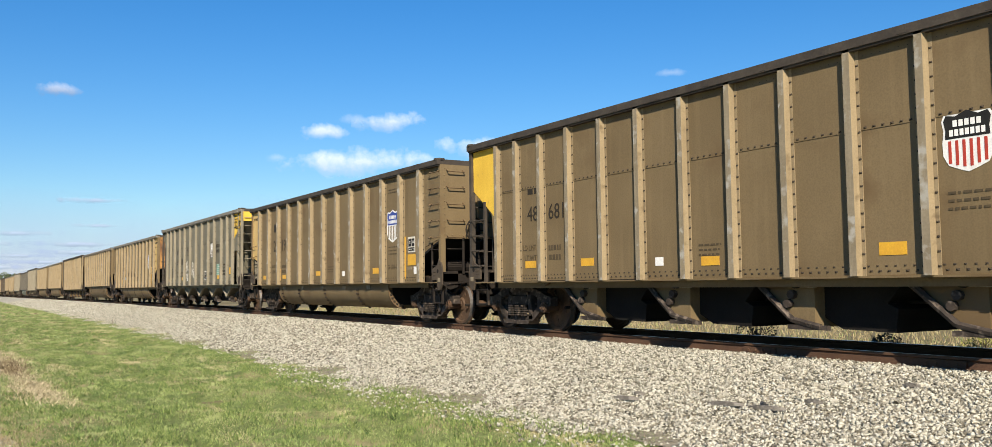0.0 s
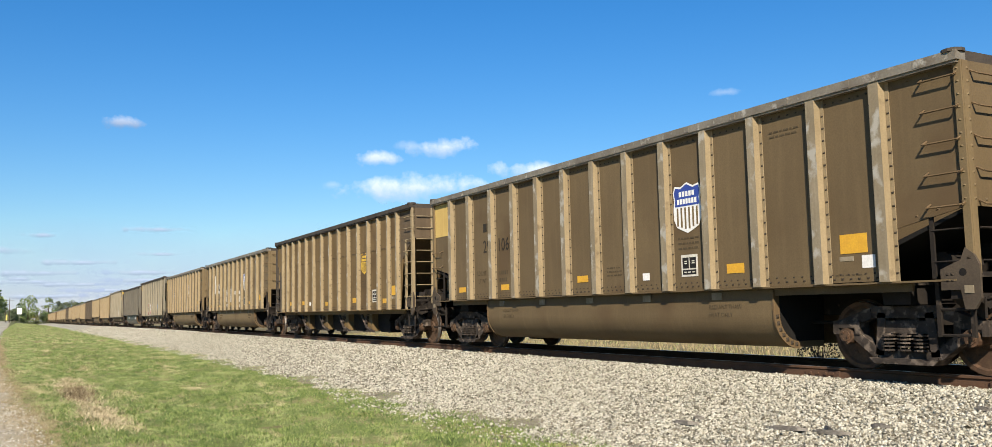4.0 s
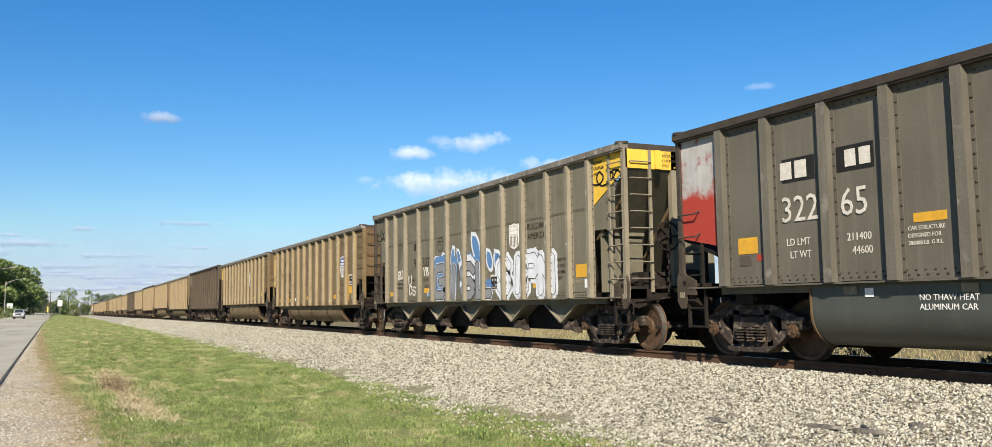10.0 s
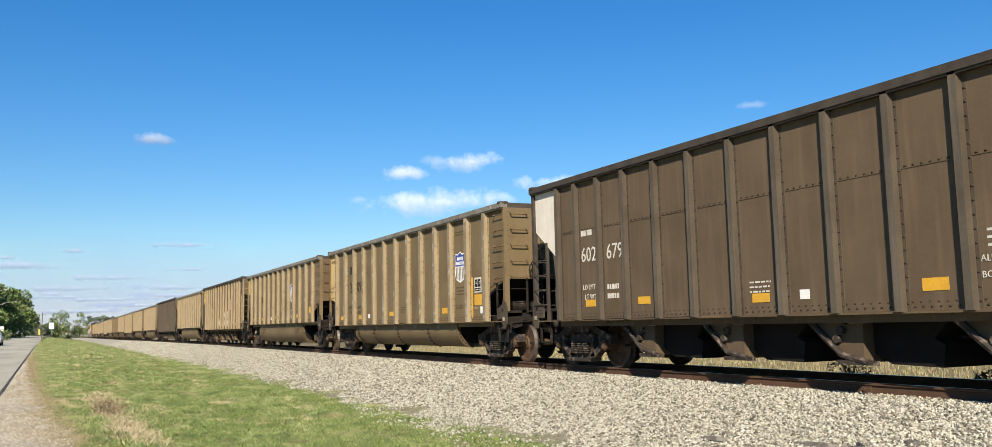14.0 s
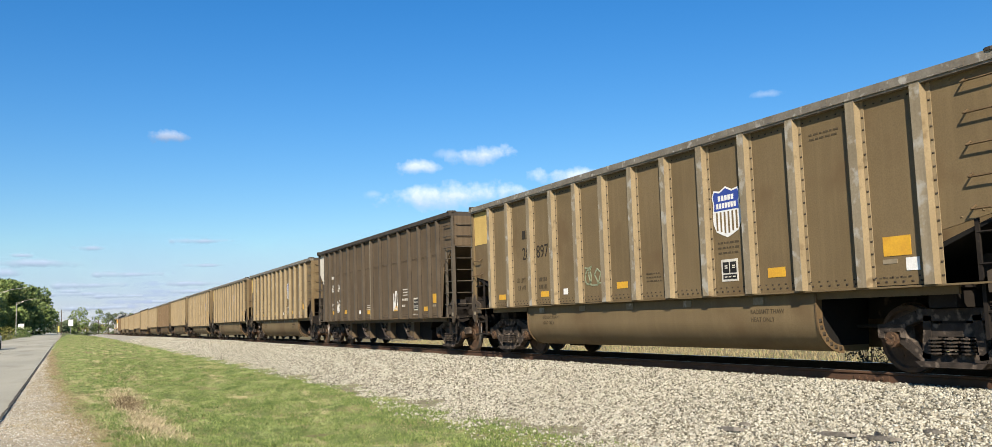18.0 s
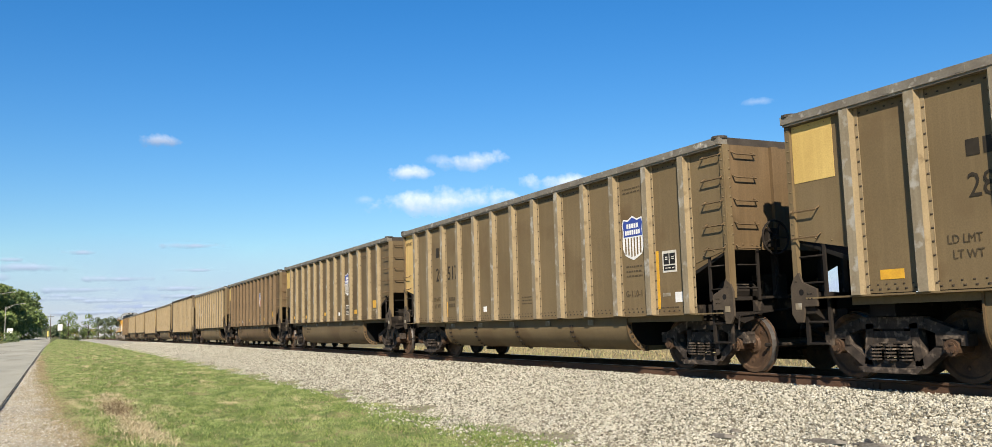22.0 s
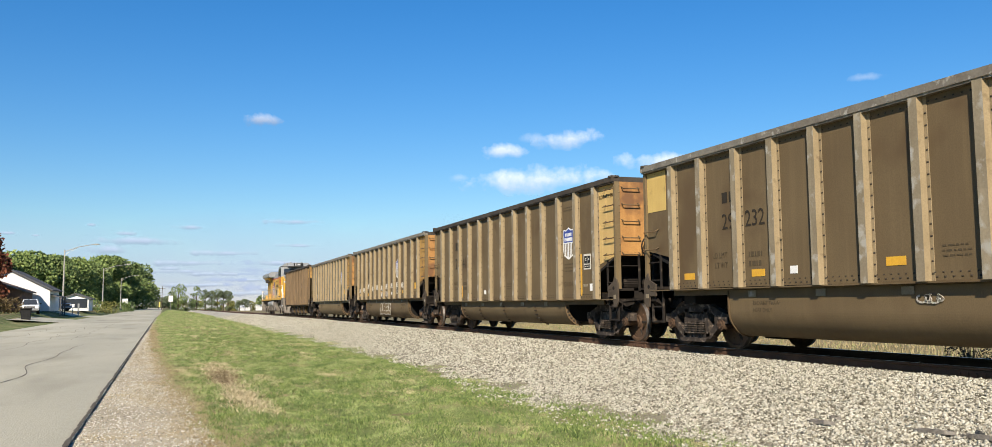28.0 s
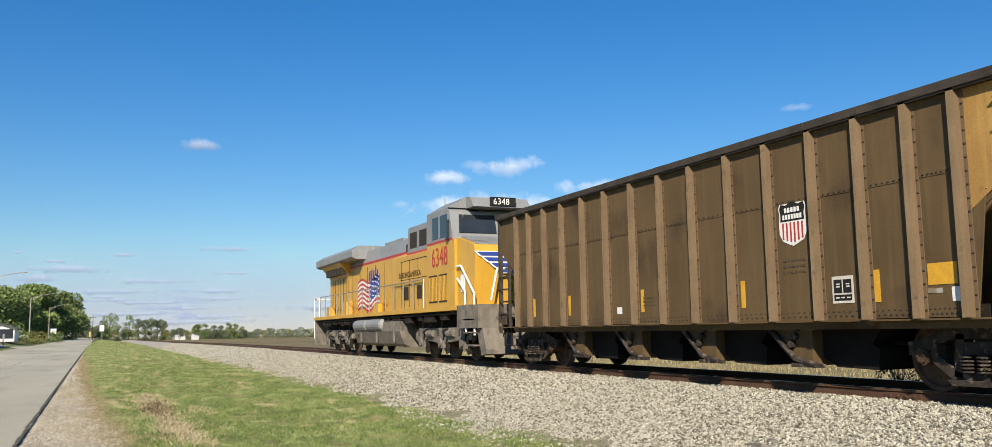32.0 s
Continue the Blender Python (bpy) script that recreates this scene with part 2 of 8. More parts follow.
BLUE = mat("emblem_blue", (0.025, 0.05, 0.24), (0.03, 0.06, 0.28), 0.5, 0, 6, 0.03)
RED = mat("emblem_red", (0.42, 0.045, 0.02), (0.34, 0.035, 0.02), 0.5, 0, 6, 0.03)
BLACK = mat("black_paint", (0.012, 0.012, 0.012), (0.020, 0.019, 0.017), 0.85, 0, 6, 0.05)
STICKER = mat("blue_sticker", (0.06, 0.30, 0.62), (0.07, 0.33, 0.66), 0.5, 0, 6, 0.02)
GREENST = mat("green_sticker", (0.10, 0.26, 0.18), (0.13, 0.30, 0.21), 0.6, 0, 6, 0.02)
RAILM = mat("rusty_rail_side", (0.115, 0.062, 0.036), (0.075, 0.042, 0.026), 0.8, 0, 3, 0.25, 0, 50)
RAILTOP = mat("shiny_rail_head", (0.42, 0.36, 0.30), (0.30, 0.25, 0.20), 0.35, 0.8, 8, 0.05)
TIE = mat("weathered_tie", (0.10, 0.075, 0.055), (0.06, 0.045, 0.034), 0.9, 0, 4, 0.4, 0, 30)


# ---- mesh tools ----
class Shape:
    """Gathers corners and faces of one mesh."""

    def __init__(self):
        self.v, self.f, self.m = [], [], []

    def add(self, verts, faces, mi=0):
        o = len(self.v)
        self.v += [tuple(p) for p in verts]
        self.f += [tuple(o + i for i in f) for f in faces]
        self.m += [mi] * len(faces)
        return self

    def box(self, x0, x1, y0, y1, z0, z1, mi=0):
        return self.add([(x, y, z) for x in (x0, x1) for y in (y0, y1) for z in (z0, z1)],
                        [(0, 1, 3, 2), (4, 6, 7, 5), (0, 4, 5, 1), (2, 3, 7, 6), (0, 2, 6, 4), (1, 5, 7, 3)], mi)

    def prism(self, poly, axis, a, b, mi=0):
        """A polygon pulled along an axis; poly holds the two other coordinates in order."""
        def at(p, q):
            return {"x": (q, p[0], p[1]), "y": (p[0], q, p[1]), "z": (p[0], p[1], q)}[axis]
        n = len(poly)
        vs = [at(p, a) for p in poly] + [at(p, b) for p in poly]
        return self.add(vs, [tuple(range(n)), tuple(range(2 * n - 1, n - 1, -1))] +
                        [(i, (i + 1) % n, n + (i + 1) % n, n + i) for i in range(n)], mi)

    def tube(self, p, q, r, n=8, r2=None, mi=0):
        p, q = Vector(p), Vector(q)
        d = (q - p).normalized()
        u = d.orthogonal().normalized()
        w = d.cross(u)
        r2 = r if r2 is None else r2
        ring = [(math.cos(2 * math.pi * i / n), math.sin(2 * math.pi * i / n)) for i in range(n)]
        vs = [p + r * (c * u + s * w) for c, s in ring] + [q + r2 * (c * u + s * w) for c, s in ring]
        return self.add(vs, [tuple(range(n - 1, -1, -1)), tuple(range(n, 2 * n))] +
                        [(i, (i + 1) % n, n + (i + 1) % n, n + i) for i in range(n)], mi)

    def line(self, pts, r, n=6, mi=0):
        for p, q in zip(pts, pts[1:]):
            self.tube(p, q, r, n, mi=mi)
        return self

    def ball(self, c, rx, ry, rz, n=10, k=6, mi=0):
        vs, fs = [(c[0], c[1], c[2] - rz)], []
        for j in range(1, k):
            t = math.pi * j / k - math.pi / 2
            vs += [(c[0] + rx * math.cos(t) * math.cos(2 * math.pi * i / n), c[1] + ry * math.cos(t) * math.sin(2 * math.pi * i / n), c[2] + rz * math.sin(t)) for i in range(n)]
        vs.append((c[0], c[1], c[2] + rz))
        for i in range(n):
            fs.append((0, 1 + (i + 1) % n, 1 + i))
            fs.append((len(vs) - 1, 1 + (k - 2) * n + i, 1 + (k - 2) * n + (i + 1) % n))
        for j in range(k - 2):
            for i in range(n):
                a, b = 1 + j * n + i, 1 + j * n + (i + 1) % n
                fs.append((a, b, b + n, a + n))
        return self.add(vs, fs, mi)

    def rivet(self, x, y, z, r=0.017, d=-1, mi=0):
        """A low rivet head on an upright face that looks along d * x."""
        q = [(0, -r, -r * 0.6), (0, r, -r * 0.6), (0, r, r * 0.6), (0, -r, r * 0.6)]
        return self.add([(x, y + b, z + c) for _, b, c in q] + [(x + d * r * 0.8, y, z)], [(0, 1, 4), (1, 2, 4), (2, 3, 4), (3, 0, 4)], mi)

    def rivet_y(self, x, y, z, r=0.017, d=-1, mi=0):
        return self.add([(x - r, y, z - r), (x + r, y, z - r), (x + r, y, z + r), (x - r, y, z + r), (x, y + d * r * 0.8, z)], [(0, 1, 4), (1, 2, 4), (2, 3, 4), (3, 0, 4)], mi)

    def mesh(self, name, mats, smooth=False):
        me = bpy.data.meshes.new(name)
        me.from_pydata(self.v, [], self.f)
        for mm in mats:
            me.materials.append(mm)
        if any(self.m):
            me.polygons.foreach_set("material_index", self.m)
        bm = bmesh.new()
        bm.from_mesh(me)
        bmesh.ops.recalc_face_normals(bm, faces=bm.faces)
        bm.to_mesh(me)
        bm.free()
        if smooth:
            me.polygons.foreach_set("use_smooth", [True] * len(me.polygons))
        me.update()
        return me


def part(name, shape, material, parent, label="", at=None, smooth=False):
    """One mesh object under a thing or a part; its first material sits on the object, so that copies can differ."""
    mats = material if isinstance(material, (list, tuple)) else [material]
    me = shape if isinstance(shape, bpy.types.Mesh) else shape.mesh(name, mats, smooth)
    ob = new(name, me)
    ob.material_slots[0].link = "OBJECT"
    ob.material_slots[0].material = mats[0]
    if parent:
        ob.parent = parent
    if at:
        ob.location = at
    if label:
        ob["label"] = label
    return ob


def paint(ob, material):
    ob.material_slots[0].link = "OBJECT"
    ob.material_slots[0].material = material


def empty(name, m, label, category, group="", kind=""):
    e = new(name)
    e.empty_display_size = 0.3
    e.matrix_basis = m
    return tagged(e, label, category, group, kind)


def lettering(name, text, size, material, parent, m, label="", stretch=1.0):
    cu = bpy.data.curves.new(name, "FONT")
    cu.body, cu.size, cu.align_x, cu.extrude = text, size, "LEFT", 0.002
    cu.resolution_u = 2
    tmp = bpy.data.objects.new(name, cu)
    me = bpy.data.meshes.new_from_object(tmp)
    bpy.data.objects.remove(tmp)
    me.transform(Matrix.Diagonal((stretch, 1, 1, 1)))
    me.materials.clear()
    me.materials.append(material)
    ob = new(name, me)
    ob.parent = parent
    ob.matrix_basis = m
    if label:
        ob["label"] = label
    return ob


def grade(y):
    """The land falls gently away beyond sixty metres."""
    d = y - 60.0
    return -0.003 * (d if d > 30 else max(0.0, d + 30) ** 2 / 120)

# ---- rolling stock ----
TRACK_X, RAIL_Z = 10.86, 0.638
PITCH_L, BODY = 16.18, 14.84      # over couplers, and body
HALF = BODY / 2
SIDE_TURN = Matrix(((0, 0, -1, 0), (-1, 0, 0, 0), (0, 1, 0, 0), (0, 0, 0, 1)))   # writing that faces the road
FRONT_TURN = Matrix(((1, 0, 0, 0), (0, 0, -1, 0), (0, 1, 0, 0), (0, 0, 0, 1)))   # writing that faces down the line
FACE = -1.466                     # just proud of the side sheets


def on_side(y, z, x=FACE):
    return Matrix.Translation((x, y, z)) @ SIDE_TURN


def wheelset_mesh():
    s = Shape()
    s.tube((-0.98, 0, 0), (0.98, 0, 0), 0.08, 12)
    for d in (-1, 1):
        prof = [(0.69, 0.475), (0.705, 0.485), (0.722, 0.462), (0.80, 0.452), (0.80, 0.395), (0.772, 0.37), (0.765, 0.16), (0.80, 0.13), (0.80, 0.0)]
        inner = [(0.69, 0.475), (0.685, 0.40), (0.715, 0.36), (0.735, 0.16), (0.68, 0.13), (0.68, 0.0)]
        n = 28
        for pr in (prof, inner):
            vs = [(d * x, r * math.cos(2 * math.pi * i / n), r * math.sin(2 * math.pi * i / n)) for x, r in pr for i in range(n)]
            for k in range(len(pr) - 1):
                tread = pr is prof and k == 2
                o = len(s.v)
                s.add(vs[k * n:(k + 2) * n], [(i, (i + 1) % n, n + (i + 1) % n, n + i) for i in range(n)], 1 if tread else 0)
        for k in range(5):      # cast marks and chalk on the plate, which show the turning
            a = 2 * math.pi * k / 5
            s.ball((d * 0.770, 0.27 * math.cos(a), 0.27 * math.sin(a)), 0.012, 0.035, 0.035, 6, 4)
        s.box(min(d * 0.772, d * 0.778), max(d * 0.772, d * 0.778), -0.03, 0.03, 0.2, 0.34, 2)
        s.tube((d * 0.98, 0, 0), (d * 1.13, 0, 0), 0.105, 12)
        s.tube((d * 1.13, 0, 0), (d * 1.15, 0, 0), 0.075, 8)
        for k in range(3):
            a = 2 * math.pi * k / 3
            s.tube((d * 1.13, 0.055 * math.cos(a), 0.055 * math.sin(a)), (d * 1.165, 0.055 * math.cos(a), 0.055 * math.sin(a)), 0.02, 6)
    return s.mesh("wheelset", [WHEELM, TREAD, TRUCKM])


WHEELSET = wheelset_mesh()


def side_frame_mesh():
    s = Shape()
    # the frame as a ring of bars round two triangular windows and the spring window
    bars = [((-1.1, 0.56), (-0.5, 0.76), 0.07), ((-0.5, 0.77), (0.5, 0.77), 0.075), ((0.5, 0.76), (1.1, 0.56), 0.07), ((-0.80, 0.50), (-0.42, 0.22), 0.065),
            ((-0.42, 0.21), (0.42, 0.21), 0.07), ((0.42, 0.22), (0.80, 0.50), 0.065), ((-0.40, 0.22), (-0.34, 0.76), 0.06), ((0.34, 0.76), (0.40, 0.22), 0.06)]
    for (a, b), (c, d), w in bars:
        dy, dz = c - a, d - b
        ln = math.hypot(dy, dz)
        ny, nz = -dz / ln * w, dy / ln * w
        s.prism([(a + ny, b + nz), (c + ny, d + nz), (c - ny, d - nz), (a - ny, b - nz)], "x", -0.07, 0.07)
    for y in (-0.89, 0.89):
        s.prism([(y - 0.22, 0.48), (y - 0.22, 0.66), (y + 0.22, 0.66), (y + 0.22, 0.48), (y + 0.13, 0.48), (y + 0.13, 0.56), (y - 0.13, 0.56), (y - 0.13, 0.48)], "x", -0.09, 0.09)
    s.prism([(-0.5, 0.19), (0.5, 0.19), (0.42, 0.12), (-0.42, 0.12)], "x", -0.16, 0.1)
    return s.mesh("side_frame", [TRUCKM])


SIDE_FRAME = side_frame_mesh()


def spring_mesh():
    s = Shape()
    for x in (-0.10, 0.04):
        for y in (-0.23, 0.0, 0.23):
            s.tube((x, y, 0.27), (x, y, 0.5), 0.035, 6)
            for k in range(5):
                z = 0.285 + k * 0.045
                s.tube((x, y, z), (x, y, z + 0.02), 0.085, 8, 0.085)
    s.box(-0.06, 0.1, -0.32, 0.32, 0.50, 0.66)
    return s.mesh("spring_nest", [TRUCKM])


SPRINGS = spring_mesh()


def truck_mesh():
    s = Shape()
    s.box(-1.05, 1.05, -0.17, 0.17, 0.48, 0.72)
    s.tube((0, 0, 0.7), (0, 0, 0.84), 0.2, 12)
    for d in (-1, 1):
        s.box(-0.85, 0.85, d * 0.5 - 0.05, d * 0.5 + 0.05, 0.32, 0.42)
        for e in (-0.74, 0.74):
            s.box(e - 0.05, e + 0.05, d * 0.38 - 0.03, d * 0.38 + 0.05, 0.30, 0.60)
    s.line([(-0.9, -1.3, 0.45), (0.9, -1.3, 0.45)], 0.03)
    return s.mesh("truck", [UNDER])


TRUCK = truck_mesh()


def add_trucks(car, centres=(6.17, -6.17)):
    for yc in centres:
        t = part("truck", TRUCK, UNDER, car, "two-axle cast steel truck", (0, yc, 0))
        for d in (-1, 1):
            f = part("side_frame", SIDE_FRAME, TRUCKM, t, "", (d * 1.02, 0, 0))
            g = part("spring_nest", SPRINGS, TRUCKM, t, "", (d * 1.02, 0, 0))
            w = part("wheelset", WHEELSET, WHEELM, t, "rusty steel wheels with bright treads", (0, d * 0.89, 0.457))
    return car


def grab(s, side, y0, y1, z, out=0.09, drop=0.05):
    """A bent hand iron on a side (x fixed)."""
    x = side
    d = -1 if side < 0 else 1
    s.line([(x, y0, z), (x + d * out, y0, z - drop), (x + d * out, y1, z - drop), (x, y1, z)], 0.013, 5)


def grab_end(s, yf, d, x0, x1, z, out=0.09, drop=0.05):
    s.line([(x0, yf, z), (x0, yf + d * out, z - drop), (x1, yf + d * out, z - drop), (x1, yf, z)], 0.013, 5)


# ribs as distances from the far end of the side, the same from both ends
RIB_HALF = {"gonA": [1.064 * k for k in range(7)], "gonB": [0, 1.03, 2.06, 3.09, 4.13, 5.26, 6.28],
            "hop": [0, 0.97, 1.98, 2.94, 3.89, 4.77, 5.60, 6.31], "bay": [0, 1.14, 2.28, 3.30, 4.45, 5.35, 6.17]}
RIB_Y = {k: [HALF - y for y in reversed(v)] + [HALF + y for y in v[1:]] for k, v in RIB_HALF.items()}
TOPS = {"gon": 3.642, "hop": 3.738, "bay": 3.798}
SILLS = {"gonA": 0.99, "gonB": 1.158, "hop": 0.97, "bay": 1.033}


def rib_mesh(kind):
    """A pressed hat section: broad worn web, sloping sides, riveted flanges."""
    top, sill = TOPS[kind[:3]], SILLS[kind]
    s = Shape()
    w, dp, fl = (0.074, 0.100, 0.150) if kind[:3] == "gon" else (0.050, 0.095, 0.118)
    xo, xi = -1.46 - dp, -1.46
    z0, z1 = sill - 0.012, top
    s.add([(xi, -w - 0.022, z0), (xo, -w, z0), (xo, w, z0), (xi, w + 0.022, z0), (xi, -w - 0.022, z1), (xo, -w, z1), (xo, w, z1), (xi, w + 0.022, z1)],
          [(1, 2, 6, 5), (0, 3, 2, 1), (4, 5, 6, 7)], 0)
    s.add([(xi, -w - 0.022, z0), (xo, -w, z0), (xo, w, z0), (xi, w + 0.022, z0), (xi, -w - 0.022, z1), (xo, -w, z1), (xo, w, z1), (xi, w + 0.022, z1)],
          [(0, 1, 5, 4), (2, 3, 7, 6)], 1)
    s.box(xi - 0.012, xi, -fl, fl, z0, z1 - 0.03, 1)
    z = z0 + 0.1
    while z < z1 - 0.1:
        s.rivet(xi - 0.012, -fl + 0.022, z, 0.021, -1, 2)
        s.rivet(xi - 0.012, fl - 0.022, z, 0.021, -1, 2)
        z += 0.165
    return s.mesh("rib", [RIB, FLANGE, RIVET])


def panel_mesh(w, kind):
    """A side sheet w wide; its middle lies at y = 0. Two rows of rivets below, one under the rim, and for hoppers a lap seam."""
    top, sill = TOPS[kind[:3]], SILLS[kind]
    s = Shape()
    s.box(-1.46, -1.435, -w / 2, w / 2, sill, top)
    n = 6
    seam = sill + 0.635 * (top - sill)
    s.box(-1.464, -1.459, -w / 2, w / 2, sill, sill + 0.14)
    for k in range(n):
        y = -w / 2 + 0.18 + (w - 0.36) * k / (n - 1)
        s.rivet(-1.464, y, sill + 0.045, 0.021, -1, 1)
        s.rivet(-1.464, y + 0.03, sill + 0.105, 0.017, -1, 1)
        if kind[:3] != "gon":
            s.rivet(-1.468, y, seam + 0.03, 0.021, -1, 1)
        s.rivet(-1.46, y, top - 0.1, 0.017, -1, 1)
    if kind[:3] != "gon":
        s.box(-1.468, -1.459, -w / 2, w / 2, seam, top)
    return s.mesh("side_panel", [BROWN, RIVET])


RIBS = {k: rib_mesh(k) for k in SILLS}
PANELS = {}


def panel_of(w, kind):
    key = (round(w, 2), kind)
    if key not in PANELS:
        PANELS[key] = panel_mesh(w, kind)
    return PANELS[key]


def mirror_x(me, name):
    m2 = me.copy()
    m2.name = name
    m2.transform(Matrix.Diagonal((-1, 1, 1, 1)))
    m2.flip_normals()
    return m2


RIBS_FAR = {k: mirror_x(v, "rib") for k, v in RIBS.items()}


def coupler_shape(d):
    s = Shape()
    s.box(-0.09, 0.09, min(d * 6.9, d * 7.75), max(d * 6.9, d * 7.75), 0.76, 0.94)
    s.prism([(-0.14, d * 7.74), (0.12, d * 7.74), (0.17, d * 8.03), (0.05, d * 8.1), (-0.02, d * 7.92), (-0.16, d * 7.98)], "z", 0.70, 0.99)
    s.tube((0.13, d * 7.9, 0.66), (0.13, d * 7.9, 1.03), 0.05, 8)
    s.line([(0.2, d * 7.3, 0.7), (0.25, d * 7.7, 0.5), (0.1, d * 8.08, 0.45)], 0.03, 6)       # air hose
    s.line([(-0.1, d * 7.5, 1.03), (-0.5, d * 7.45, 1.0), (-1.35, d * 7.42, 0.92), (-1.4, d * 7.45, 0.7)], 0.014, 5)   # uncoupling lever
    return s


def brake_wheel_shape(y, d):
    s = Shape()
    c = Vector((-0.66, y + d * 0.16, 2.15))
    n = 16
    ring = [c + Vector((0.27 * math.cos(2 * math.pi * i / n), 0, 0.27 * math.sin(2 * math.pi * i / n))) for i in range(n + 1)]
    s.line(ring, 0.018, 5)
    for k in range(5):
        s.tube(c, ring[(k * n) // 5], 0.013, 5)
    s.tube(c + Vector((0, -d * 0.16, 0)), c + Vector((0, d * 0.04, 0)), 0.045, 8)
    s.box(-0.78, -0.54, min(y, y + d * 0.12), max(y, y + d * 0.12), 2.0, 2.3)
    for k in range(9):      # chain
        z = 2.0 - 0.11 * k
        s.ball((-0.60 + (0.01 if k % 2 else -0.01), y + d * 0.08, z), 0.022, 0.022, 0.055, 6, 4)
    return s


def steps_shape(y, d, e):
    """Sill step and its hangers at one corner of a car."""
    s = Shape()
    for k in (0, 1):
        yy = y - d * (0.12 + 0.42 * k)
        s.box(e * 1.40 - 0.02, e * 1.40 + 0.02, yy - 0.025, yy + 0.025, 0.48, 1.15)
    for z in (0.50, 0.80):
        s.tube((e * 1.40, y - d * 0.12, z), (e * 1.40, y - d * 0.54, z), 0.018, 6)
    return s


def base_car(name, kind):
    """The parts that all open-top coal cars share: chords, sills, sheets, ribs, ends, gear."""
    TOP, SILL = TOPS[kind[:3]], SILLS[kind]
    car = new(name)
    car.empty_display_size = 0.3
    ys = [HALF - y for y in RIB_Y[kind]]
    edges = ys
    for a, b in zip(edges, edges[1:]):
        w = a - b
        part("side_panel", panel_of(w, kind), BROWN, car, "", (0, (a + b) / 2, 0))
    far = Shape()
    far.box(1.435, 1.46, ys[-1], ys[0], SILL, TOP)
    part("far_side_sheet", far, BROWN, car)
    for y in ys:
        part("rib", RIBS[kind], RIB, car, "", (0, y, 0))
        part("far_rib", RIBS_FAR[kind], RIB, car, "", (0, y, 0))
    for d in (-1, 1):
        s = Shape()
        x0, x1 = sorted((d * 1.40, d * 1.575))
        s.box(x0, x1, -HALF, HALF, TOP, TOP + 0.115)
        s.box(x0 + (0.0 if d > 0 else 0.02), x1 - (0.02 if d > 0 else 0.0), -HALF + 0.02, HALF - 0.02, TOP - 0.03, TOP + 0.001)
        for k in range(14):      # dents and splice plates on the rim
            yy = -HALF + 0.5 + k * 1.04
            s.box(d * 1.577 - 0.002, d * 1.577 + 0.002, yy - 0.06, yy + 0.06, TOP + 0.015, TOP + 0.1)
        part("top_chord", s, CHORD, car, "worn bare metal rim")
        s = Shape()
        x0, x1 = sorted((d * 1.30, d * 1.515))
        s.box(x0, x1, -HALF + 0.22, HALF - 0.22, SILL - 0.035, SILL - 0.012)
        x0, x1 = sorted((d * 1.33, d * 1.37))
        s.box(x0, x1, -HALF + 0.9, HALF - 0.9, SILL - 0.14, SILL - 0.035)
        part("side_sill", s, BROWN, car)
    for e in (-1, 1):
        s = Shape()
        y0, y1 = sorted((e * (HALF - 0.16), e * HALF))
        s.box(-1.40, 1.40, y0, y1, TOP, TOP + 0.115)
        s.tube((-1.47, e * (HALF - 0.1), TOP + 0.10), (-1.47, e * (HALF - 0.1), TOP + 0.14), 0.13, 10)
        part("end_chord", s, CHORD_DARK, car)
        part("coupler", coupler_shape(e), UNDER, car, "cast knuckle coupler with air hose")
        for sd in (-1, 1):
            part("sill_step", steps_shape(e * HALF, e, sd), UNDER, car)
            yc, s = e * HALF, Shape()      # cast corner bracket, a dark disc painting its hole's shade, and a bolted plate
            x0, x1 = sorted((sd * 1.475, sd * 1.51))
            gus = [(0.0, 1.42), (-0.10, 1.50), (-0.16, 1.36), (-0.42, 1.26), (-0.42, 1.02), (-0.18, 1.02), (-0.14, 0.80), (-0.02, 0.80), (0.06, 0.92), (0.06, 1.30)]
            s.prism([(yc + e * a, b) for a, b in gus], "x", x0, x1)
            for a, b in ((-0.33, 1.20), (-0.27, 1.20), (-0.33, 1.13), (-0.27, 1.13), (-0.05, 1.38)):
                s.rivet(sd * 1.51, yc + e * a, b, 0.022, sd, 1)
            s.tube((sd * 1.505, yc - e * 0.14, 1.22), (sd * 1.514, yc - e * 0.14, 1.22), 0.045, 10, mi=2)
            b_ = part("corner_bracket", s.mesh("corner_bracket", [BRACKET, RIVET, INSIDE]), BRACKET, car)
            s = Shape()
            x0, x1 = sorted((sd * 1.51, sd * 1.518))
            s.box(x0, x1, min(yc - e * 0.02, yc - e * 0.13), max(yc - e * 0.02, yc - e * 0.13), 0.98, 1.07)
            part("tag_plate", s, RIB, b_)
        s = Shape()      # end sill, bolster wings, draft gear box
        y0, y1 = sorted((e * (HALF - 0.34), e * (HALF - 0.02)))
        s.box(-1.43, 1.43, y0, y1, 0.98, 1.16)
        s.prism([(-1.46, 1.22), (-1.46, 0.92), (-1.25, 0.80), (-1.05, 0.86), (-1.05, 1.22)], "y", y0, y1)
        s.prism([(1.46, 1.22), (1.46, 0.92), (1.25, 0.80), (1.05, 0.86), (1.05, 1.22)], "y", y0, y1)
        s.box(-0.32, 0.32, min(e * 6.3, e * 7.35), max(e * 6.3, e * 7.35), 0.68, 1.05)
        s.box(-1.22, 1.22, e * 6.17 - 0.2, e * 6.17 + 0.2, 0.86, 1.12)
        part("end_sill", s, UNDER, car)
    s = Shape()
    s.box(-0.33, 0.33, -6.4, 6.4, 0.72, SILL - 0.05)
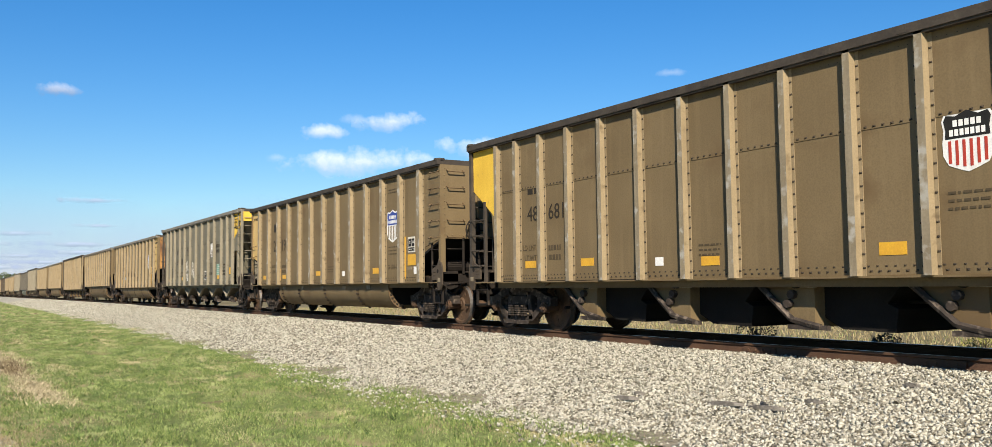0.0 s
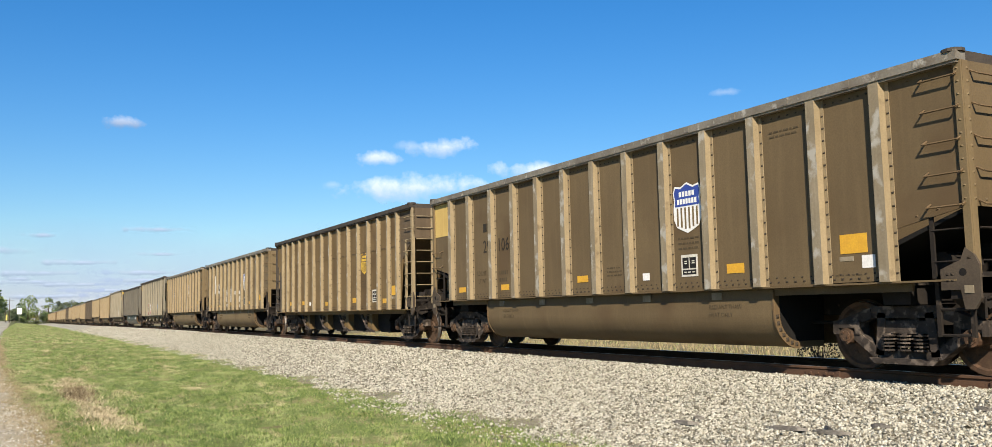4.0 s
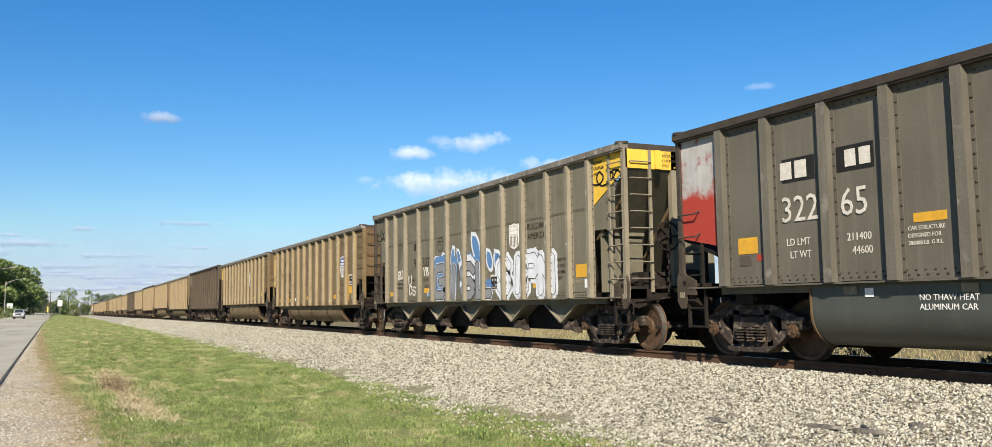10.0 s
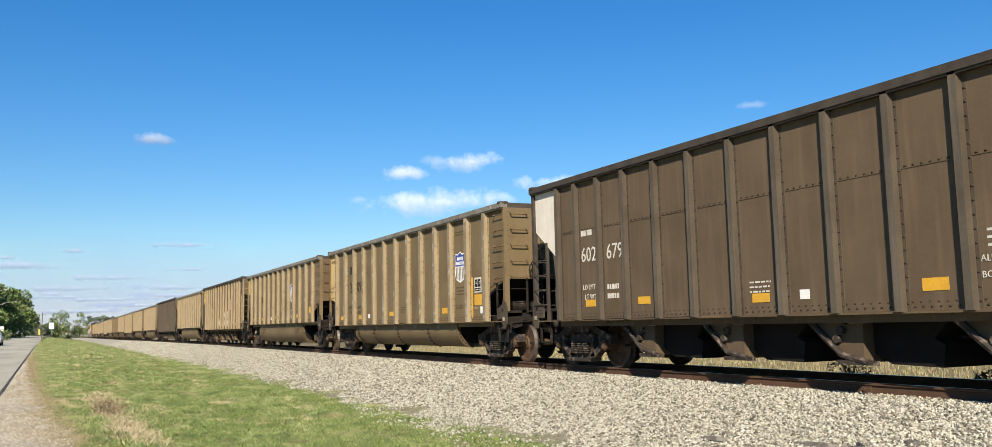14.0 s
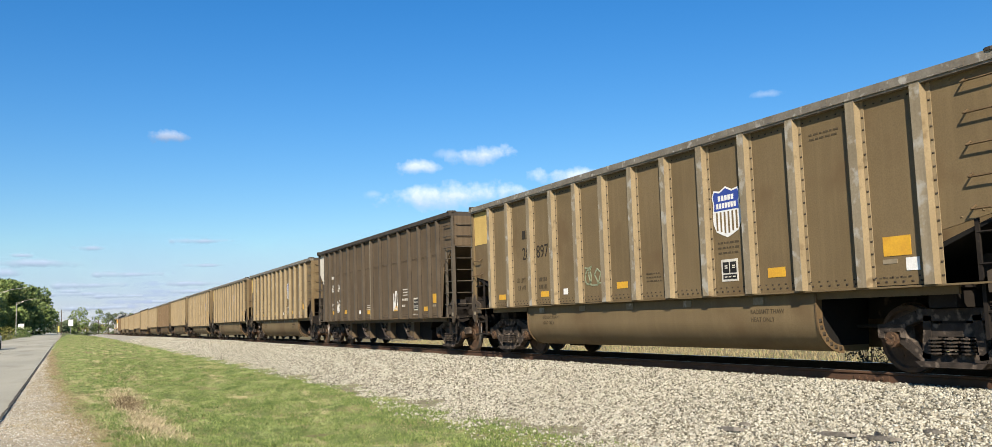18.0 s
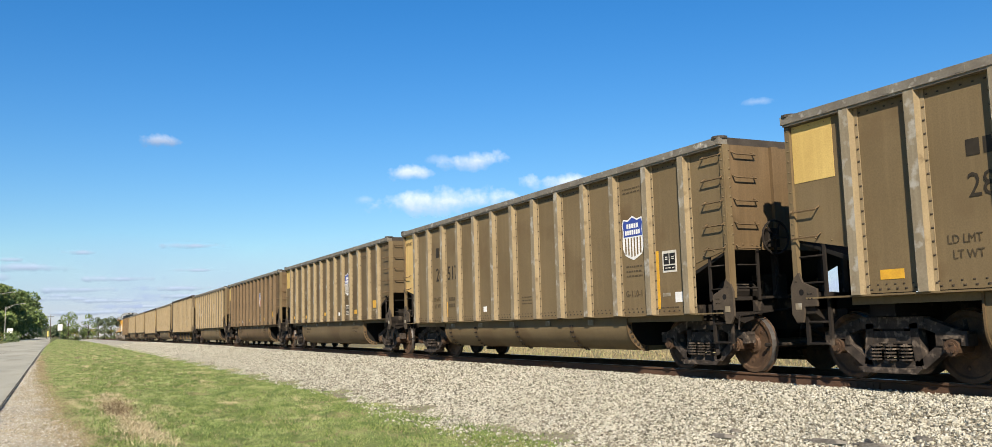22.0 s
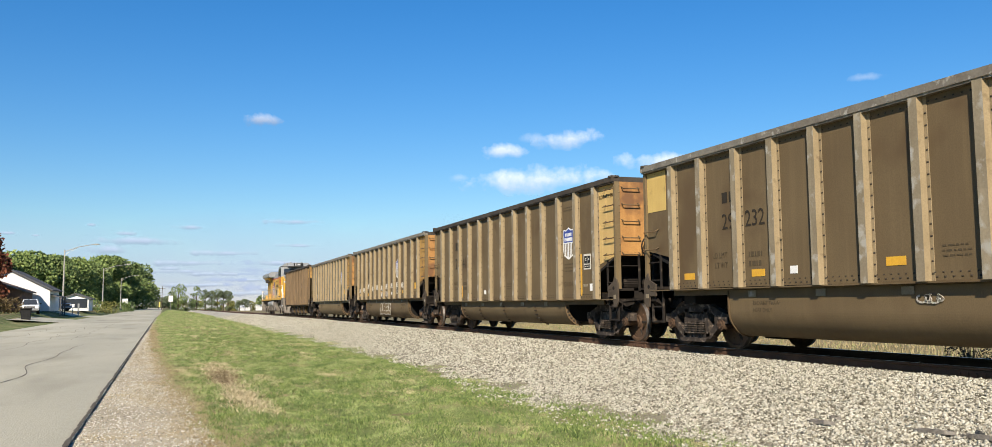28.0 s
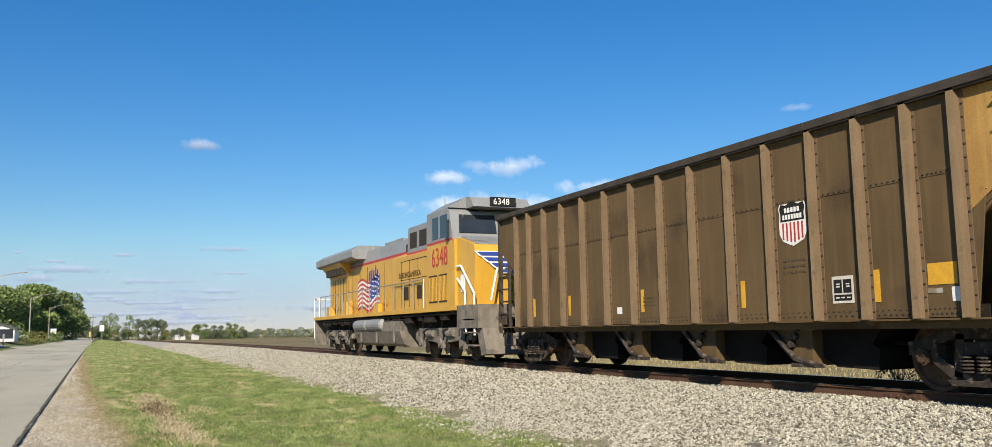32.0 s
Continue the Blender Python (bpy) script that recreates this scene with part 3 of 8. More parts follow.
    s.box(-1.32, 1.32, -HALF + 1.0, HALF - 1.0, SILL - 0.06, SILL - 0.02)
    s.line([(-0.6, -5.2, 0.62), (-0.6, 5.0, 0.66)], 0.025)
    s.tube((0.75, -0.6, 0.75), (0.75, 0.6, 0.75), 0.2, 12)
    part("centre_sill", s, UNDER, car)
    add_trucks(car)
    return car, ys


def gondola(name, seams):
    kind = "gonA" if seams else "gonB"
    TOP, SILL = TOPS["gon"], SILLS[kind]
    car, ys = base_car(name, kind)
    for e in (-1, 1):
        yr = ys[0] if e > 0 else ys[-1]      # last rib
        yc = e * HALF
        for d in (-1, 1):
            s = Shape()
            x0, x1 = sorted((d * 1.435, d * 1.46))
            s.prism([(yr, 1.76), (yr, TOP), (yc, TOP), (yc, 1.98)], "x", x0, x1)
            for k in range(4):
                f = (k + 0.5) / 4
                s.rivet(d * 1.46, yr + (yc - yr) * f, 1.83 + 0.22 * f, 0.018, d)
                s.rivet(d * 1.46, yr + (yc - yr) * f, TOP - 0.08, 0.018, d)
            part("end_panel" if d < 0 else "far_end_panel", s, BROWN, car)
            s = Shape()      # corner post with rivets both ways
            s.box(d * 1.47 - 0.035, d * 1.47 + 0.035, yc - 0.09 if e > 0 else yc, yc if e > 0 else yc + 0.09, 1.2, TOP)
            s.box(d * 1.43 - 0.05, d * 1.43 + 0.05, yc - 0.005, yc + 0.005, 1.2, TOP)
            for k in range(11):
                z = 2.05 + k * 0.15
                s.rivet(d * 1.505, yc - e * 0.05, z, 0.019, d)
                s.rivet_y(d * 1.40, yc + e * 0.005, z, 0.019, e)
            part("corner_post", s, BROWN, car)
        s = Shape()
        y0, y1 = sorted((yc, yc - e * 0.03))
        s.box(-1.435, 1.435, y0, y1, 1.96, TOP)
        for x in (-0.48, 0.48):
            s.box(x - 0.07, x + 0.07, min(yc, yc + e * 0.07), max(yc, yc + e * 0.07), 1.96, TOP)
        for k in range(14):
            s.rivet_y(-1.2 + 2.4 * k / 13, yc, 2.04, 0.018, e)
        part("end_wall", s, BROWN, car)
        s = Shape()      # sloping floor over the truck, its shaded underside painted near black
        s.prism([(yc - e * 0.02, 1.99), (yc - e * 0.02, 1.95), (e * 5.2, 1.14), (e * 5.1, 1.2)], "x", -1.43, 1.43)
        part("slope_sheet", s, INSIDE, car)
        for sd in (-1, 1):
            for k in range(5):
                s = Shape()
                if e * sd > 0 or k > 2:      # the ladder climbs one side of each end only
                    grab(s, sd * 1.46, yc - e * 0.06, yc - e * 0.52, 3.53 - k * 0.375)
                    part("side_grab_iron", s, BROWN2, car)
                s = Shape()
                grab_end(s, yc, e, sd * 1.34, sd * 0.92, 3.53 - k * 0.375)
                part("end_grab_iron", s, BROWN2, car)
            s = Shape()      # lower ladder
            s.box(sd * 1.44 - 0.015, sd * 1.44 + 0.015, yc - e * 0.54 - 0.025, yc - e * 0.54 + 0.025, 1.16, 1.98)
            for z in (1.35, 1.72):
                s.tube((sd * 1.45, yc - e * 0.04, z), (sd * 1.45, yc - e * 0.54, z), 0.013, 5)
                s.tube((sd * 1.34, yc, z), (sd * 0.92, yc, z), 0.013, 5)
            s.box(sd * 0.92 - 0.025, sd * 0.92 + 0.025, yc - 0.015, yc + 0.015, 1.16, 1.98)
            part("ladder", s, UNDER, car)
            s = Shape()
            s.box(sd * 0.5 - 0.04, sd * 0.5 + 0.04, yc - e * 0.10, yc - e * 0.02, 1.1, 1.98)
            part("end_post", s, UNDER, car)
    part("brake_wheel", brake_wheel_shape(-HALF, -1), UNDER, car, "spoked hand brake wheel with chain")
    s = Shape()      # crossover platform and air gear
    for e in (-1, 1):
        s.box(-0.9, 0.9, e * (HALF + 0.02) - 0.1, e * (HALF + 0.02) + 0.1, 1.18, 1.22)
    s.tube((-0.5, HALF - 0.9, 1.45), (0.3, HALF - 0.9, 1.45), 0.16, 10)
    s.tube((-1.0, -HALF + 0.75, 1.35), (-0.4, -HALF + 0.75, 1.35), 0.15, 10)
    s.box(-0.25, 0.25, -HALF + 0.6, -HALF + 0.9, 1.15, 1.6)
    part("brake_gear", s, UNDER, car)
    # the two round-bellied tubs
    for d in (-1, 1):
        s = Shape()
        zt, zc = SILL - 0.06, 0.80 if seams else 0.75
        prof = [(d * 1.38, zt)] + [(d * (0.92 + 0.46 * math.cos(a)), zc - 0.48 * math.sin(a)) for a in [math.pi * 0.5 * k / 20 for k in range(21)]] + [(d * 0.40, zc - 0.48), (d * 0.36, zt)]
        if seams:
            s.prism(prof, "y", -4.35, 4.45)
        else:
            s.prism(prof, "y", -4.25, 4.60)
        tb = part("tub", s, BROWN, car, "round-bellied steel tub")
        s = Shape()
        if seams:      # riveted splice straps round the belly
            for yy in (-2.35, 0.15, 2.45, 4.1):
                pr = [(d * (0.92 + 0.482 * math.cos(a)), zc - 0.502 * math.sin(a)) for a in [math.pi * 0.5 * k / 7 for k in range(8)]]
                for p, q in zip(pr, pr[1:]):
                    s.add([(p[0], yy - 0.07, p[1]), (p[0], yy + 0.07, p[1]), (q[0], yy + 0.07, q[1]), (q[0], yy - 0.07, q[1])], [(0, 1, 2, 3)])
                    s.rivet(p[0], yy - 0.045, p[1], 0.032, d, 1)
                    s.rivet(p[0], yy + 0.045, p[1], 0.032, d, 1)
            part("splice_strap", s, [BROWN2, UNDER], tb)
        for e in (-1, 1):
            s = Shape()
            ye = (4.45 if e > 0 else -4.35) if seams else (4.60 if e > 0 else -4.25)
            arc = [math.pi * 0.5 * k / 8 for k in range(9)]
            outer = [(d * (0.92 + 0.48 * math.cos(a)), zc - 0.50 * math.sin(a)) for a in arc]
            inner = [(d * (0.92 + 0.37 * math.cos(a)), zc - 0.39 * math.sin(a)) for a in arc]
            for (p, q), (p2, q2) in zip(list(zip(outer, inner)), list(zip(outer, inner))[1:]):
                s.prism([p, p2, q2, q], "y", ye, ye + e * 0.03)
            s.prism([(d * 1.40, zt), outer[0], inner[0], (d * 1.29, zt)], "y", ye, ye + e * 0.03)
            t_ = part("tub_end", s, BROWN2, car)
            # near-black plate that paints the shade inside the tub end's rim
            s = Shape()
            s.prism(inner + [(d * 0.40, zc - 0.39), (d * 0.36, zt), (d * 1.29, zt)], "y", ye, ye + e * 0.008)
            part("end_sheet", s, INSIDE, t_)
            s = Shape()
            for k in range(7):
                a = math.pi * 0.5 * (k + 0.3) / 7
                s.rivet_y(d * (0.92 + 0.42 * math.cos(a)), ye + e * 0.03, zc - 0.44 * math.sin(a), 0.030, e)
            part("tub_rivet", s, RIVET, t_)
    for yy in () if seams else (3.9, -2.9):
        for k, txt in enumerate(("RADIANT THAW", "HEAT ONLY")):
            lettering("tub_notice", txt, 0.10, FAINT, car, on_side(yy, SILL - 0.32 - 0.12 * k, -1.383), "", 0.95)
    for k in range(5):      # placard boards over the belly
        s = Shape()
        yy = 3.9 - 1.75 * k
        s.box(-1.40, -1.385, yy - 0.11, yy + 0.11, SILL - 0.18, SILL - 0.07)
        part("placard", s, RIB, car)
    return car


def hopper(name, kind):
    """Open hoppers: slope sheets at both ends, four flat-sided or five pointed pockets below."""
    TOP, SILL = TOPS[kind], SILLS[kind]
    H = lambda z: SILL + (z - 1.2) * (TOP - SILL) / 2.69      # heights by share of the side
    car, ys = base_car(name, kind)
    for e in (-1, 1):
        yr = ys[0] if e > 0 else ys[-1]
        yc = e * HALF
        for d in (-1, 1):
            s = Shape()
            x0, x1 = sorted((d * 1.435, d * 1.46))
            bay = kind == "bay"
            inner, outer = (TOP - 1.02, TOP - 0.36) if bay else (H(2.35), H(3.12))      # lower edge along the slope sheet
            s.prism([(yr, inner), (yr, TOP), (yc, TOP), (yc, outer)], "x", x0, x1)
            for k in range(5):
                f = (k + 0.5) / 5
                s.rivet(d * 1.46, yr + (yc - yr) * f, inner + 0.07 + (outer - inner) * f, 0.018, d)
            part("end_panel" if d < 0 else "far_end_panel", s, BROWN, car)
            s = Shape()
            if bay:
                f = 0.66
                s.prism([(yr, TOP - 1.46), (yr, inner - 0.03), (yr + (yc - yr) * f, inner - 0.03 + (outer - inner) * f), (yr + (yc - yr) * f, TOP - 1.46)], "x", x0, x1)
            else:
                s.prism([(yr, H(1.22)), (yr, H(2.33)), (yr + e * 0.30, H(2.56)), (yr + e * 0.10, H(1.22))], "x", x0, x1)
            part("gusset", s, BROWN, car)
            s = Shape()
            s.box(d * 1.47 - 0.045, d * 1.47 + 0.045, min(yc, yc - e * 0.09), max(yc, yc - e * 0.09), 1.0, TOP)
            s.box(d * 1.46 - 0.03, d * 1.46 + 0.03, yc - e * 0.56 - 0.03, yc - e * 0.56 + 0.03, 0.95, (TOP if bay else H(3.05)) if e * d > 0 else TOP - (0.80 if bay else 1.12))
            part("corner_post", s, RIB, car)
            for k in range(8):
                s = Shape()
                z = H(3.66) - k * 0.315
                if e * d > 0 or k > 3:      # the tall ladder climbs one side of each end only
                    grab(s, d * 1.47, yc - e * 0.06, yc - e * 0.56, z, 0.06, 0.0)
                    part("side_grab_iron", s, RIB, car)
                s = Shape()
                grab_end(s, yc, e, d * 1.38, d * 0.92, z, 0.05, 0.0)
                part("end_grab_iron", s, RIB, car)
            s = Shape()
            s.box(d * 0.92 - 0.03, d * 0.92 + 0.03, yc - 0.02, yc + 0.02, 1.1, TOP)
            s.box(d * 0.35 - 0.06, d * 0.35 + 0.06, yc - e * 0.12, yc, 1.1, TOP)
            part("end_post", s, RIB, car)
            s = Shape()
            s.tube((d * 1.38, yc - e * 0.1, H(3.1)), (d * 1.38, yr + e * 0.1, H(2.3)), 0.035, 6)
            part("brace", s, BROWN2, car)
            s = Shape()
            s.tube((d * 0.35, yc - e * 0.1, H(2.9)), (d * 0.35, yr - e * 0.4, H(1.3)), 0.045, 6)
            part("brace", s, BROWN2, car)
        s = Shape()
        y0, y1 = sorted((yc, yc - e * 0.03))
        base = TOP - 0.36 if bay else H(3.08)
        s.box(-1.435, 1.435, y0, y1, base, TOP)
        for x in (-0.75, 0.0, 0.75):
            s.box(x - 0.06, x + 0.06, min(yc, yc + e * 0.05), max(yc, yc + e * 0.05), base, TOP)
        for k in range(12):
            s.rivet_y(-1.2 + 2.4 * k / 11, yc, base + 0.05, 0.018, e)
        part("end_wall", s, BROWN, car)
        s = Shape()
        s.prism([(yc - e * 0.02, base + 0.04), (yc - e * 0.02, base - 0.01), (e * 4.75, SILL - 0.10), (e * 4.65, SILL - 0.04)], "x", -1.43, 1.43)
        part("slope_sheet", s, GREY if kind == "bay" else BROWN2, car)
        if kind == "bay" and e < 0:
            for d in (-1, 1):      # web plates over the bolster, with a riveted top edge
                s = Shape()
                x0, x1 = sorted((d * 1.40, d * 0.42))
                s.box(x0, x1, yc + 1.0, yc + 1.02, 1.12, 2.30)
                s.box(x0, x1, yc + 0.93, yc + 1.0, 2.23, 2.30)
                for k in range(6):
                    s.rivet_y(x0 + 0.1 + 0.155 * k, yc + 1.0, 2.16, 0.018, e)
                part("web_plate", s, GREY, car)
        s = Shape()      # brake gear on the end platform
        s.box(-0.8, -0.2, yc - e * 0.85, yc - e * 0.45, 1.15, 1.5)
        s.tube((0.2, yc - e * 0.8, 1.4), (0.9, yc - e * 0.8, 1.4), 0.17, 10)
        s.tube((-1.2, yc - e * 0.7, 1.32), (-0.9, yc - e * 0.5, 1.32), 0.12, 8)
        s.box(-0.9, 0.9, yc - 0.1, yc + 0.1, 1.18, 1.22)
        part("brake_gear", s, UNDER, car)
    part("brake_wheel", brake_wheel_shape(-HALF, -1), UNDER, car, "spoked hand brake wheel with chain")
    if kind == "hop":
        n, p0, pw = 4, 3.45, 2.30
        for k in range(n):
            yk = p0 - k * pw
            s = Shape()
            s.prism([(yk + 1.12, SILL - 0.03), (yk + 0.30, 0.30), (yk + 0.02, 0.30), (yk + 0.02, SILL - 0.03)], "x", -1.22, 1.22)
            po = part("pocket", s, DARK, car, "sloping hopper pocket")
            # shaded pocket sides, their shade put into a near-black colour
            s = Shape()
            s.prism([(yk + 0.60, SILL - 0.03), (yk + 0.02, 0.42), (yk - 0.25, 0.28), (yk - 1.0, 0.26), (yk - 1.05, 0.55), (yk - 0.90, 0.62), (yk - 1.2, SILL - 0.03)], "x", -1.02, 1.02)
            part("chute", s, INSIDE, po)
            s = Shape()      # outlet gear
            for z, dy in ((0.62, -0.62), (0.48, -0.55), (0.36, -0.48)):
                s.tube((-1.30, yk + dy + 0.9, z + 0.25), (-1.22, yk + dy + 0.9, z + 0.25), 0.06, 8)
            s.line([(-1.27, yk + 0.92, 0.88), (-1.27, yk + 0.62, 0.62), (-1.27, yk + 0.36, 0.40), (-1.27, yk - 0.1, 0.31)], 0.045, 6)
            s.box(-1.29, -1.22, yk - 0.22, yk + 0.42, 0.27, 0.33)
            part("outlet_gear", s, TRUCKM, po)
            s = Shape()
            s.box(-1.232, -1.222, yk - 0.02, yk + 0.26, SILL - 0.15, SILL - 0.06)
            part("placard", s, RIB, po)
    else:
        for k in range(5):
            yk = 4.64 - 2.32 * k
            s = Shape()      # pointed saddle between two pockets
            s.prism([(yk + 0.86, SILL - 0.04), (yk, 0.52), (yk - 0.86, SILL - 0.04)], "x", -1.26, 1.26)
            po = part("pocket", s, DARK, car, "pointed hopper saddle")
            for sg in (-1, 1):
                s = Shape()
                s.prism([(yk + sg * 0.90, SILL - 0.03), (yk + sg * 0.02, 0.50), (yk, 0.535), (yk + sg * 0.84, SILL - 0.03)], "x", -1.335, -1.255)
                part("pocket_edge", s, FLANGE_GREY, po)
            s = Shape()      # outlet latch at the point
            s.prism([(yk - 0.06, 0.60), (yk - 0.20, 0.50), (yk - 0.42, 0.56), (yk - 0.34, 0.42), (yk - 0.46, 0.30), (yk - 0.24, 0.36), (yk - 0.06, 0.34)], "x", -1.22, -1.05)
            s.prism([(yk + 0.16, 0.50), (yk + 0.06, 0.36), (yk - 0.02, 0.34), (yk + 0.0, 0.56)], "x", -1.22, -1.05)
            part("outlet_latch", s, TRUCKM, po)
            if k < 4:
                ym = yk - 1.16
                # near-black block painting the shade between two saddles
                s = Shape()
                s.prism([(ym + 1.1, SILL - 0.04), (ym + 0.98, 0.34), (ym - 0.98, 0.34), (ym - 1.1, SILL - 0.04)], "x", -0.95, 0.95)
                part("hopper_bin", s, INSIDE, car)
    return car


def scheme(car, body, rib, chord, bcol=None, acol=None, lower=None, endw=None, tub=None):
    for o in car.children_recursive:
        n = o.name.split(".")[0]
        if n in ("side_panel", "far_side_sheet", "side_sill", "gusset", "end_panel", "far_end_panel", "end_wall"):
            paint(o, body)
        elif n in ("rib", "far_rib"):
            paint(o, rib)
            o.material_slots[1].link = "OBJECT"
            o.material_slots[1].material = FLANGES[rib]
        elif n == "top_chord":
            paint(o, chord)
        elif n in ("corner_post", "end_post", "side_grab_iron", "end_grab_iron") and len(o.data.vertices) and (rib in (RIB_DARK, RIB_COAL) or o.data.materials[0] is RIB):
            paint(o, CHORD_DARK if o.data.vertices[0].co.y > 0 else rib if rib in (RIB_DARK, RIB_COAL) else FLANGES[rib])
        elif n == "tub":
            paint(o, tub or body)
        elif n == "pocket" and lower:
            paint(o, lower)
        if n in ("end_panel", "end_wall"):
            ym = sum(v.co.y for v in o.data.vertices) / len(o.data.vertices)
            if ym > 0 and bcol and n == "end_panel":
                paint(o, bcol)
            if ym < 0 and (endw or acol):
                if n == "end_wall":
                    paint(o, endw or acol)
                elif acol:
                    paint(o, acol)


SHIELD_PTS = [(-0.34, 0.27), (-0.29, 0.37), (-0.15, 0.345), (0.0, 0.41), (0.15, 0.345), (0.29, 0.37), (0.34, 0.27), (0.315, 0.14), (0.335, -0.02), (0.33, -0.18), (0.26, -0.31), (0.13, -0.365),
              (0.0, -0.41), (-0.13, -0.365), (-0.26, -0.31), (-0.33, -0.18), (-0.335, -0.02), (-0.315, 0.14)]


def shield_meshes(stripe, top):
    """White shield with a coloured head and upright stripes; its two words stay plain blocks."""
    def flat(poly, th, mi, s):
        s.prism(poly, "x", FACE - th, FACE + 0.006, mi)
    s = Shape()
    flat(SHIELD_PTS, 0.0, 0, s)
    up = [(-0.31, 0.265), (-0.275, 0.34), (-0.15, 0.315), (0.0, 0.38), (0.15, 0.315), (0.275, 0.34), (0.31, 0.265), (0.285, 0.14), (0.295, 0.03), (-0.295, 0.03), (-0.285, 0.14)]
    flat(up, 0.003, 1, s)
    for k in range(6):
        y = -0.235 + 0.094 * k
        b = -0.27 - 0.085 * (1 - abs(y) / 0.3)
        flat([(y - 0.020, 0.005), (y + 0.020, 0.005), (y + 0.020, b), (y - 0.020, b)], 0.003, 2, s)
    for z, n, w in ((0.225, 5, 0.078), (0.105, 7, 0.070)):
        for k in range(n):
            c = (k - (n - 1) / 2) * w
            flat([(c - w * 0.36, z - 0.042), (c + w * 0.36, z - 0.042), (c + w * 0.36, z + 0.042), (c - w * 0.36, z + 0.042)], 0.005, 0, s)
    return s.mesh("shield_emblem", [WHITE, top, stripe])


SHIELD = {"blue": shield_meshes(BROWN, BLUE), "red": shield_meshes(RED, BLACK), "faded": shield_meshes(BROWN, DECALW), "redblue": shield_meshes(RED, BLUE),
          "gold": shield_meshes(BROWN2, BROWN2)}


def tag(car, name, y, z, w, h, material, label="", d=-1):
    s = Shape()
    x = FACE if d < 0 else -FACE
    s.box(min(x, x + 0.006), max(x, x + 0.006), y - w / 2, y + w / 2, z - h / 2, z + h / 2)
    return part(name, s, material, car, label)


def bars(car, name, y, z, w, rows, rh, material, label=""):
    """Small writing that cannot be read, as broken bars."""
    s = Shape()
    rng = random.Random(int(1000 * (y + 9) + 77 * z))
    for r in range(rows):
        yy = y + w / 2
        while yy > y - w / 2 + 0.02:
            ln = min(rng.uniform(0.03, 0.10), yy - (y - w / 2))
            zz = z + (rows - 1) * rh / 2 - r * rh
            s.box(FACE, FACE + 0.004, yy - ln, yy, zz - rh * (0.17 if rh < 0.12 else 0.27), zz + rh * (0.17 if rh < 0.12 else 0.27))
            yy -= ln + 0.028
    return part(name, s, material, car, label)


def data_panel(car, y, z, sc=1.0, material=None):
    p = tag(car, "data_panel", y, z, 0.34 * sc, 0.32 * sc, material or DECALW, "stencilled data box")
    s = Shape()
    for a, b, c, d in ((-0.14, -0.01, -0.04, 0.12), (0.01, 0.14, -0.04, 0.12), (-0.14, 0.14, -0.13, -0.06)):
        s.box(FACE - 0.003, FACE + 0.001, y + a * sc, y + b * sc, z + c * sc, z + d * sc)
    part("data_box", s, BLACK, p)
    s = Shape()
    for a, c in ((-0.085, 0.065), (0.07, 0.065), (-0.085, 0.035), (0.07, 0.035), (-0.09, -0.095), (0.0, -0.095), (0.08, -0.095)):
        s.box(FACE - 0.005, FACE + 0.001, y + (a - 0.028) * sc, y + (a + 0.028) * sc, z + (c - 0.008) * sc, z + (c + 0.008) * sc)
    part("data_mark", s, DECALW, p)


def stroke(s, p, q, r, x, th=0.005):
    dy, dz = q[0] - p[0], q[1] - p[1]
    ln = math.hypot(dy, dz) or 1
    ny, nz = -dz / ln * r, dy / ln * r
    uy, uz = dy / ln * r * 0.5, dz / ln * r * 0.5
    s.prism([(p[0] + ny - uy, p[1] + nz - uz), (q[0] + ny + uy, q[1] + nz + uz), (q[0] - ny + uy, q[1] - nz + uz), (p[0] - ny - uy, p[1] - nz - uz)], "x", x - 0.002, x + th)


def scrawl(car, y0, y1, z0, z1, material, seed, loops=6, r=0.014, name="graffiti", label="sprayed scrawl", x=FACE):
    """A running sprayed scrawl of uneven loops and spikes that reads as no word."""
    rng = random.Random(seed)
    s = Shape()
    w, h, zc = (y0 - y1), (z1 - z0), (z0 + z1) / 2
    cell = w / loops
    pts = []
    for k in range(loops):
        amp, lean, turn = rng.uniform(0.25, 0.5) * h, rng.uniform(-0.3, 0.5), rng.choice((-1, 1, 1))
        dip = rng.uniform(-0.12, 0.12) * h
        m = 14 if rng.random() < 0.75 else 5
        for i in range(m):
            a = 2 * math.pi * i / m
            pts.append((y0 - cell * (k + i / m) - turn * 0.72 * cell * math.sin(a) + lean * amp * math.cos(a) * 0.4, zc + dip + amp * math.cos(a)))
    for p, q in zip(pts, pts[1:]):
        stroke(s, p, q, r, x)
    return part(name, s, material, car, label)


